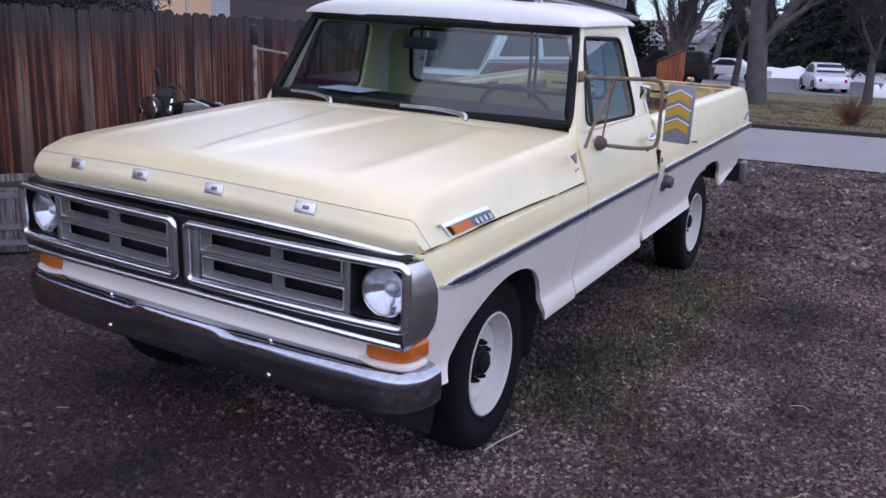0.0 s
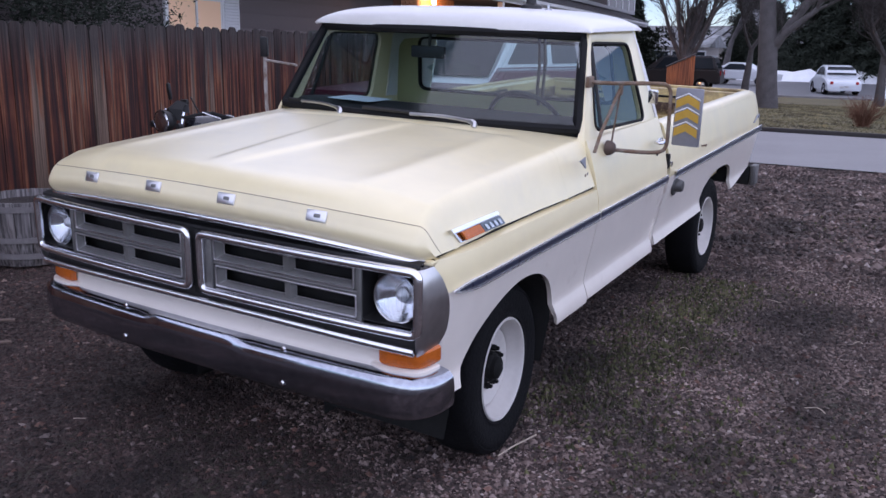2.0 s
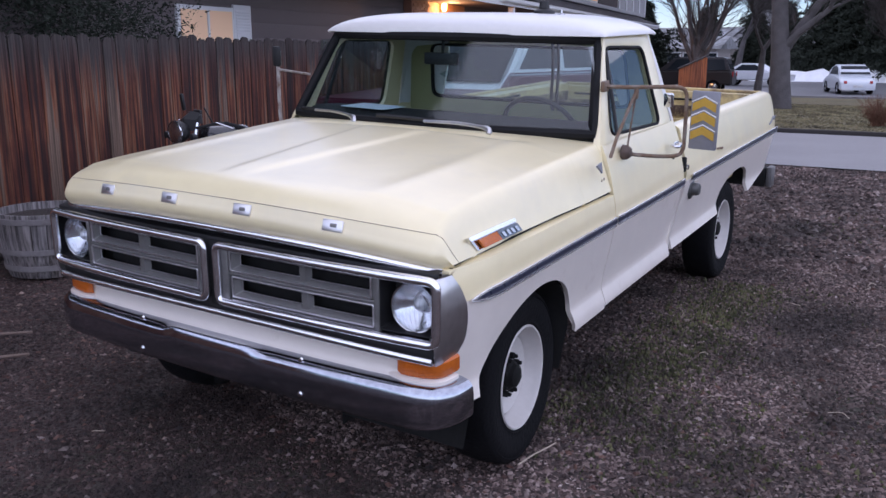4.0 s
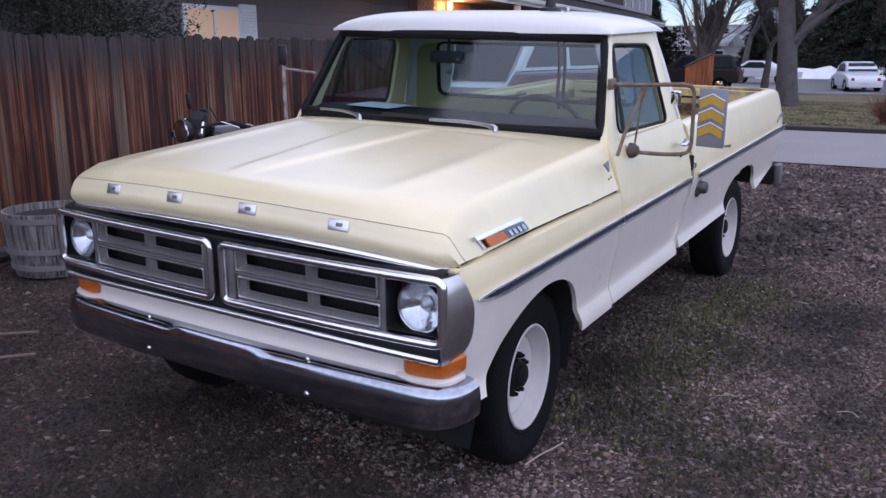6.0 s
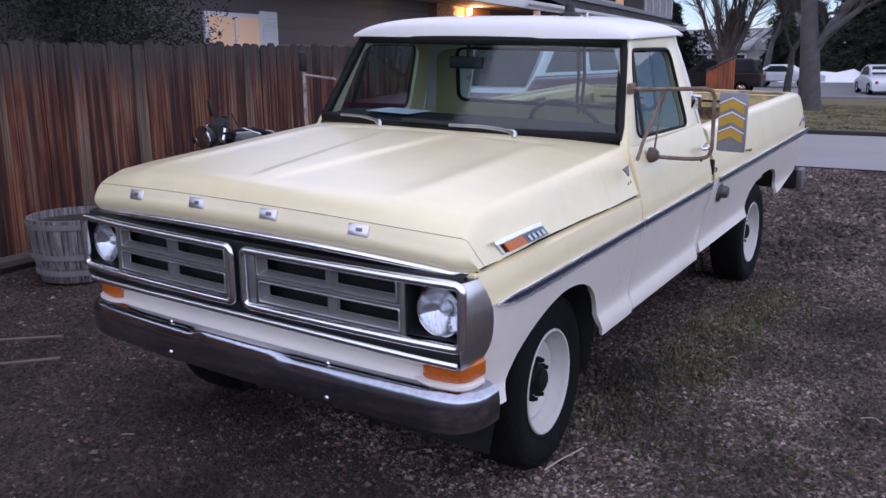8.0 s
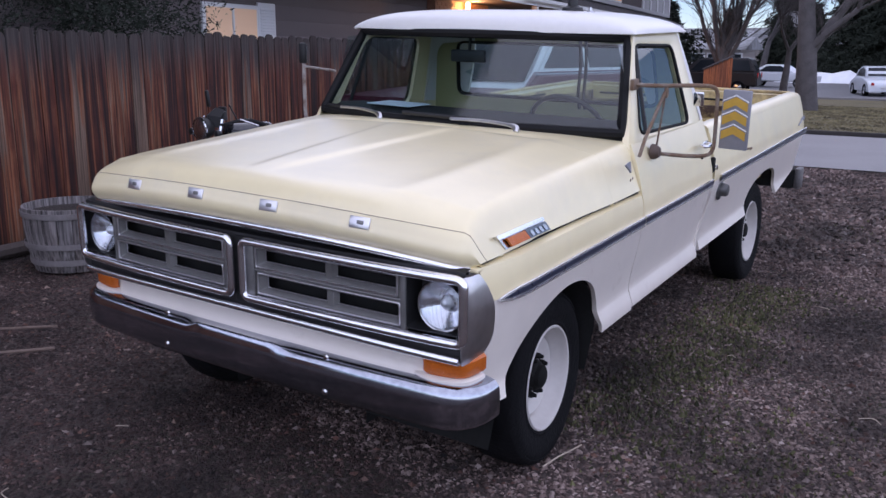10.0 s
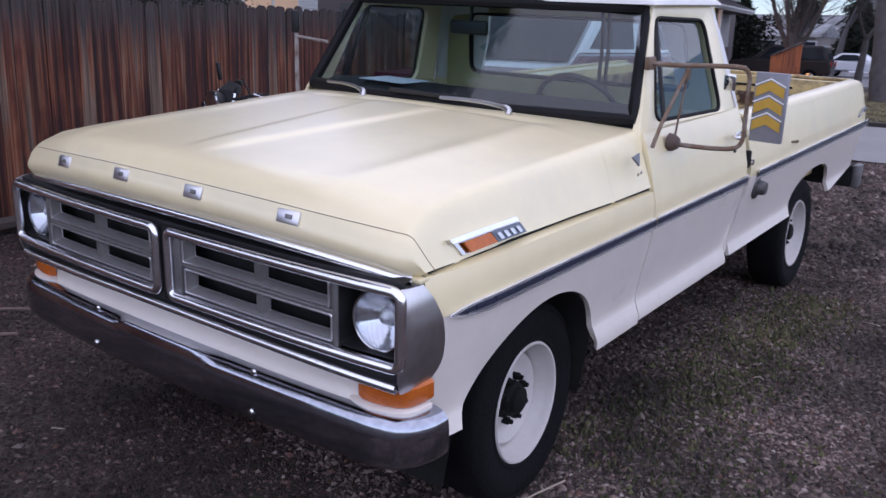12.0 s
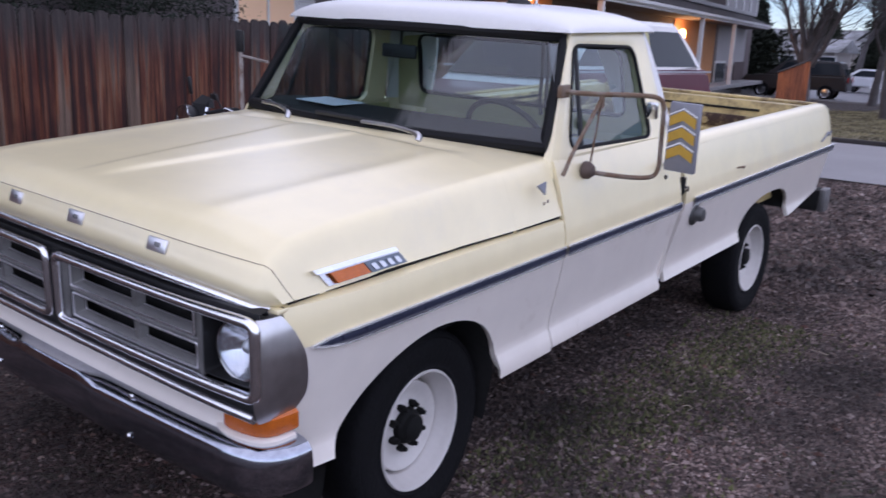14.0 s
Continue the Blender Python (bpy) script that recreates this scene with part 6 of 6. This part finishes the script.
def snow_bank(label, pts, w, h, seed):
    rng = random.Random(seed)
    rows = []
    path = smooth_path(pts, 8)
    for p in path:
        k = h * rng.uniform(0.55, 1.1)
        z = ground_z(0, p.y)
        rows.append([(p.x, p.y - w, z - 0.05), (p.x + rng.uniform(-.1, .1), p.y - w * 0.6, z + k * 0.6), (p.x, p.y - w * 0.1, z + k), (p.x, p.y + w * 0.5, z + k * 0.7), (p.x, p.y + w, z - 0.05)])
    tagged(part("snow_bank", grid(rows), SNOW, smooth=80), label, "snow", kind="stuff")


snow_bank("ploughed heap of old snow beside the street", [(-0.6, 44.2, 0), (0.6, 43.2, 0), (2.5, 42.6, 0), (6, 42.4, 0)], 0.9, 0.75, 1)
snow_bank("long bank of old snow across the street", [(-12, 67, 0), (-7, 67.5, 0), (-4.5, 67, 0), (-3, 67.5, 0), (4, 67, 0), (20, 67.5, 0)], 1.3, 0.9, 2)
snow_bank("snow bank along the far kerb", [(-40, 68, 0), (-25, 67.5, 0), (-14, 68, 0)], 1.2, 0.7, 3)
sheet("snow_cover", -60, 60, 69, 80, 20, 4, SNOW, 0.05, "thin snow cover on far lawns", "snow")


def far_house(x, y, w, d, h, ridge, wall, roof, label, gable, garage):
    t = thing("far_house", label, "house", m=pose(x, y, -0.55))
    part("wall", box((0, 0, h / 2), (w, d, h)), wall, t)
    if gable:
        bm = prism([(-w / 2 - 0.5, h), (0, h + ridge), (w / 2 + 0.5, h)], d / 2 + 0.4)
        bmesh.ops.transform(bm, matrix=Matrix.Rotation(radians(-90), 4, "Z"), verts=bm.verts[:])
        part("gable", bm, wall, t)
        for s in (-1, 1):
            part("roof", thick(grid([[(0, -d / 2 - 0.5, h + ridge + 0.05), (0, d / 2 + 0.5, h + ridge + 0.05)], [(s * (w / 2 + 0.6), -d / 2 - 0.5, h), (s * (w / 2 + 0.6), d / 2 + 0.5, h)]]), 0.12), roof, t)
    else:
        part("roof", prism([(-d / 2 - 0.6, h), (0, h + ridge), (d / 2 + 0.6, h)], w / 2 + 0.5), roof, t)
    if garage:
        part("garage_door", box((garage, -d / 2 - 0.03, 1.1), (4.4, 0.06, 2.2), 0.01), TRIMW, t)
    for k in range(3):
        wd = part("window", box((-w / 2 + 1.6 + k * w / 3.4, -d / 2 - 0.03, 1.6), (1.3, 0.08, 1.1), 0.01), TRIMW, t)
        part("pane", box((-w / 2 + 1.6 + k * w / 3.4, -d / 2 - 0.075, 1.6), (1.1, 0.02, 0.9)), DARKGLASS, wd)


WALLBEIGE = mat("beige house wall", (0.36, 0.33, 0.31), 0.8, var=0.06)
WALLWHITE = mat("white house wall", (0.42, 0.42, 0.44), 0.8, var=0.05)
WALLBROWN = mat("dark house wall", (0.10, 0.075, 0.07), 0.8, var=0.1)
ROOFSNOW = mat("snowy roof", (0.30, 0.31, 0.33), 0.8, var=0.2, stain=(0.07, 0.07, 0.07), stain_amount=0.52, stain_scale=0.5)
far_house(-9.0, 88, 8, 8, 2.9, 1.9, WALLBROWN, ROOFSNOW, "dark single-storey house across the street", False, 0)
far_house(-15.2, 92, 5, 8, 3.6, 2.4, WALLWHITE, ROOFSNOW, "white gabled house across the street", True, 0)
far_house(-4.6, 84, 8, 8, 2.8, 1.8, WALLBEIGE, ROOFSNOW, "beige house with a white garage door", False, -1.5)
far_house(-26, 96, 14, 8, 2.8, 2.0, WALLBEIGE, ROOFSNOW, "beige house with snow on its roof", False, 2)
far_house(-44, 92, 14, 8, 2.8, 2.0, WALLBROWN, ROOFSNOW, "brown house farther along the street", False, 2)
far_house(-17.5, 70, 5, 5, 2.4, 1.0, WALLBEIGE, ROOFSNOW, "small pale outbuilding with a snowy roof", False, 0)
hills = []
for k in range(81):
    a = -math.pi + 2 * math.pi * k / 80
    hh = 18 + 9 * noise.noise(Vector((k * 0.35, 0, 0))) + 5 * noise.noise(Vector((k * 1.1, 3, 0)))
    hills.append([(700 * math.sin(a), 700 * math.cos(a), -5), (760 * math.sin(a), 760 * math.cos(a), hh)])
tagged(part("backdrop", grid(hills), mat("distant wooded hills", (0.05, 0.055, 0.065), 1.0, var=0.3, scale=0.05)), "distant dark wooded hills", "hills", kind="structure")

# wood store with a sloping lid
store = thing("wood_box", "orange-brown wooden box with a sloping lid", "box", m=pose(-4.15, 21.0, 0.0, 0, 0, 16))
BOXWOOD = wood_mat("orange stained boards", (0.30, 0.095, 0.035), (0.20, 0.065, 0.03), (0.2, 0.1, 0.06), grey_top=9)
for k in range(6):
    h = 1.16 + 0.056 * (k + 0.5)
    part("front_board", box((-0.30 + 0.12 * k, -0.30, h / 2), (0.116, 0.02, h), 0.003, seg=1), BOXWOOD, store)
part("box_core", prism([(-0.28, 0), (0.28, 0), (0.28, 1.2), (-0.28, 1.2)], 0.345), BOXWOOD, store)
part("lid", box((0, 0, 0), (0.86, 0.70, 0.035), 0.006, m=Matrix.Translation((0, 0, 1.345)) @ Matrix.Rotation(radians(-25), 4, "Y")), mat("dark lid", (0.05, 0.04, 0.04), 0.8), store, "dark sloping lid")

# low post-and-rail border and dry shrub on the lawn
SHRUB = mat("dry red twigs", (0.13, 0.060, 0.035), 0.9, var=0.3)
for sx, sy, n, hh, sd in ((0.75, 17.9, 260, 0.75, 3), (2.2, 18.6, 120, 0.5, 4)):
    rng = random.Random(sd)
    sh = thing("dry_shrub", "dry reddish leafless shrub on the lawn", "shrub")
    bm = bmesh.new()
    for k in range(n):
        a, e = rng.uniform(0, 6.28), rng.uniform(0.05, 0.55)
        tip = Vector((sx + math.cos(a) * e, sy + math.sin(a) * e, hh * rng.uniform(0.4, 1.0)))
        b0 = Vector((sx + rng.gauss(0, 0.06), sy + rng.gauss(0, 0.06), 0.02))
        tube([b0, b0.lerp(tip, 0.5) + Vector((rng.gauss(0, .04), rng.gauss(0, .04), 0.05)), tip], [0.006, 0.004, 0.002], 3, bm, caps=False)
    part("crown", bm, SHRUB, sh, smooth=0, kind="stuff")

# ---- loose ground cover ----
def scatter(name, count, area, size, tall, seed, material, label, category, keep=None):
    """Many small flat chips lying on the ground, one mesh."""
    rs = np.random.RandomState(seed)
    x = rs.uniform(area[0], area[1], count)
    y = rs.uniform(area[2], area[3], count)
    if keep is not None:
        ok = np.array([keep(a, b, c) for a, b, c in zip(x, y, rs.rand(count))])
        x, y = x[ok], y[ok]
    n = len(x)
    s = size * np.exp(np.clip(rs.normal(0, 0.4, n), -1, 0.75))
    a = rs.uniform(0, 2 * np.pi, n)
    stretch = rs.uniform(0.35, 1.0, n)
    verts = np.zeros((n, 5, 3))
    for k in range(4):
        t = a + k * np.pi / 2 + rs.uniform(-0.4, 0.4, n)
        rr = s * (1.0 if k % 2 == 0 else stretch) * rs.uniform(0.7, 1.2, n)
        verts[:, k, 0], verts[:, k, 1] = x + rr * np.cos(t), y + rr * np.sin(t)
        verts[:, k, 2] = rs.uniform(-0.3, 1.0, n) * s * tall * 0.6
    verts[:, 4, 0], verts[:, 4, 1], verts[:, 4, 2] = x, y, s * tall * rs.uniform(0.5, 1.3, n)
    verts[:, :, 2] += np.array([ground_z(a, b) for a, b in zip(x, y)])[:, None]
    base = (np.arange(n) * 5)[:, None, None]
    faces = (base + np.array([[0, 1, 4], [1, 2, 4], [2, 3, 4], [3, 0, 4]])[None]).reshape(-1, 3)
    me = bpy.data.meshes.new(name)
    me.from_pydata(verts.reshape(-1, 3).tolist(), [], faces.tolist())
    me.materials.append(material)
    return tagged(new(name, me), label, category, kind="stuff")


def island_mat(name, colours, rough=0.9):
    """One tone a piece, picked along a ramp."""
    m = bpy.data.materials.new(name)
    m.use_nodes = True
    n, l = m.node_tree.nodes, m.node_tree.links
    g, r = n.new("ShaderNodeNewGeometry"), n.new("ShaderNodeValToRGB")
    el = r.color_ramp.elements
    while len(el) < len(colours):
        el.new(0.5)
    for i, (p, c) in enumerate(colours):
        el[i].position, el[i].color = p, (*c, 1)
    l.new(g.outputs["Random Per Island"], r.inputs[0])
    b = n["Principled BSDF"]
    co, t, k, v = n.new("ShaderNodeTexCoord"), n.new("ShaderNodeTexNoise"), n.new("ShaderNodeMapRange"), n.new("ShaderNodeVectorMath")
    t.inputs["Scale"].default_value, t.inputs["Detail"].default_value = 1.4, 5
    l.new(co.outputs["Object"], t.inputs["Vector"])
    k.inputs[1].default_value, k.inputs[2].default_value, k.inputs[3].default_value, k.inputs[4].default_value = 0.34, 0.66, 0.35, 1.6
    l.new(t.outputs["Fac"], k.inputs[0])
    v.operation = "SCALE"
    l.new(r.outputs[0], v.inputs[0])
    l.new(k.outputs[0], v.inputs["Scale"])
    l.new(v.outputs[0], b.inputs["Base Color"])
    b.inputs["Roughness"].default_value = rough
    return m


CHIPS = island_mat("gravel and bark chips", [(0.0, (0.022, 0.014, 0.013)), (0.42, (0.078, 0.053, 0.047)), (0.80, (0.150, 0.110, 0.098)), (0.97, (0.22, 0.17, 0.152)), (1.0, (0.32, 0.27, 0.25))])
MULCH = island_mat("dark red-brown mulch and shade", [(0.0, (0.011, 0.006, 0.005)), (0.5, (0.036, 0.021, 0.018)), (0.85, (0.070, 0.044, 0.039)), (0.97, (0.11, 0.076, 0.068)), (1.0, (0.19, 0.145, 0.13))])
PEBBLES = island_mat("mixed pebbles", [(0.0, (0.012, 0.009, 0.009)), (0.45, (0.05, 0.036, 0.033)), (0.75, (0.10, 0.075, 0.068)), (1.0, (0.20, 0.16, 0.145))])
LEAVES = island_mat("dead leaves", [(0.0, (0.035, 0.018, 0.015)), (0.5, (0.085, 0.042, 0.032)), (0.85, (0.13, 0.075, 0.058)), (1.0, (0.23, 0.17, 0.14))])
MOSS = island_mat("moss and short grass", [(0.0, (0.024, 0.024, 0.010)), (0.6, (0.066, 0.068, 0.026)), (1.0, (0.11, 0.105, 0.05))])


def mossy(x, y, r):
    g = (math.exp(-((x - 1.08 - 0.04 * (y - 1)) / 0.24) ** 2) * (0.35 < y < 3.2) + 0.25 * math.exp(-((x - 1.5) / 0.3) ** 2 - ((y - 0.3) / 0.35) ** 2)) + 0.14 * max(0, noise.noise(Vector((x * 0.8, y * 0.8, 2.0))))
    return r < 1.35 * g * (0.4 + 0.9 * max(0, noise.noise(Vector((x * 3.1, y * 3.1, 5.0))) + 0.4))


def edge_of_mulch_and_shade(x, y):
    # Towards the front the dark chips reach further, as painted shade around the bumper.
    return -0.75 + 1.55 * min(1, max(0, (-0.05 - y) / 0.4)) + 0.35 * noise.noise(Vector((x * 0.7, y * 0.7, 9.0)))


scatter("gravel_near", 250000, (-1.3, 4.6, -2.4, 4.2), 0.0094, 0.75, 1, CHIPS, "dark gravel and bark chips covering the yard", "gravel", lambda x, y, r: x + 0.3 * (r - 0.5) > edge_of_mulch_and_shade(x, y))
scatter("mulch_and_bumper_shade", 260000, (-4.15, 1.2, -2.6, 5.0), 0.0092, 0.6, 6, MULCH, "dark red-brown bark mulch along the fence, and as painted shade before the bumper", "mulch", lambda x, y, r: x + 0.3 * (r - 0.5) < edge_of_mulch_and_shade(x, y))
scatter("gravel_rim", 16000, (-4.1, 9.5, -9.0, -2.2), 0.021, 0.7, 7, CHIPS, "coarse dark gravel at the front of the yard", "gravel", lambda x, y, r: r < 1.0 - 0.14 * abs(y + 2.2))
scatter("gravel_side", 16000, (4.4, 10.5, -2.4, 4.2), 0.021, 0.7, 8, CHIPS, "coarse dark gravel beside the yard", "gravel", lambda x, y, r: r < 1.0 - 0.16 * (x - 4.4))
scatter("gravel_far", 70000, (-4.3, 9.5, 3.8, 10.15), 0.021, 0.8, 2, CHIPS, "coarse dark gravel toward the driveway", "gravel")
scatter("pebbles", 11000, (-1.0, 4.6, -2.0, 4.6), 0.0105, 0.9, 12, PEBBLES, "pale and dark pebbles among the bark", "gravel")
scatter("leaf_litter", 17000, (-4.0, 6.0, -2.4, 8.0), 0.0125, 0.7, 3, LEAVES, "scattered dead brown leaves", "leaves")
scatter("moss", 110000, (0.7, 3.4, -1.0, 6.5), 0.0070, 2.0, 4, MOSS, "thin green moss and grass beside the truck", "moss", mossy)
scatter("lawn_tufts", 60000, (-8.0, 9.0, 15.9, 34.0), 0.026, 0.9, 5, island_mat("dry grass", [(0.0, (0.10, 0.088, 0.045)), (0.6, (0.125, 0.108, 0.055)), (1.0, (0.15, 0.128, 0.072))]), "dry brown lawn grass", "grass")
bpy.data.objects["lawn_tufts"].location.z = 0.04
STRAW = mat("pale dry stalk", (0.36, 0.30, 0.24), 0.8, var=0.2)
STICK = mat("brown stick", (0.16, 0.115, 0.095), 0.85, var=0.25)


def stick(name, label, pts, r, material):
    return tagged(part(name, tube(smooth_path(pts, 4), r, 6), material), label, "stick")


stick("dry_stalk", "pale dry stalk lying beside the wheel", [(0.965, -0.12, 0.014), (0.985, -0.02, 0.02), (0.995, 0.05, 0.014), (1.02, 0.13, 0.02)], 0.0035, STRAW)
stick("fallen_stick", "long brown stick on the bark", [(-2.35, -0.82, 0.02), (-2.05, -0.58, 0.025), (-1.87, -0.34, 0.018)], 0.009, STICK)
stick("fallen_stick", "long brown stick on the bark", [(-2.75, -0.60, 0.02), (-2.4, -0.30, 0.022), (-2.2, -0.10, 0.018)], 0.008, STICK)
rng = random.Random(77)
for k in range(120):
    x, y = rng.uniform(-2.6, 4.0), rng.uniform(-2.0, 5.0)
    if abs(x) < 1.0 and -0.5 < y < 4.6:
        continue
    a, ln = rng.uniform(0, 6.28), rng.uniform(0.03, 0.11)
    stick("dry_stalk", "short pale dry stalk on the gravel", [(x, y, 0.012), (x + ln * 0.5 * math.cos(a), y + ln * 0.5 * math.sin(a), 0.02), (x + ln * math.cos(a + 0.5), y + ln * math.sin(a + 0.5), 0.012)], 0.0022, STRAW)
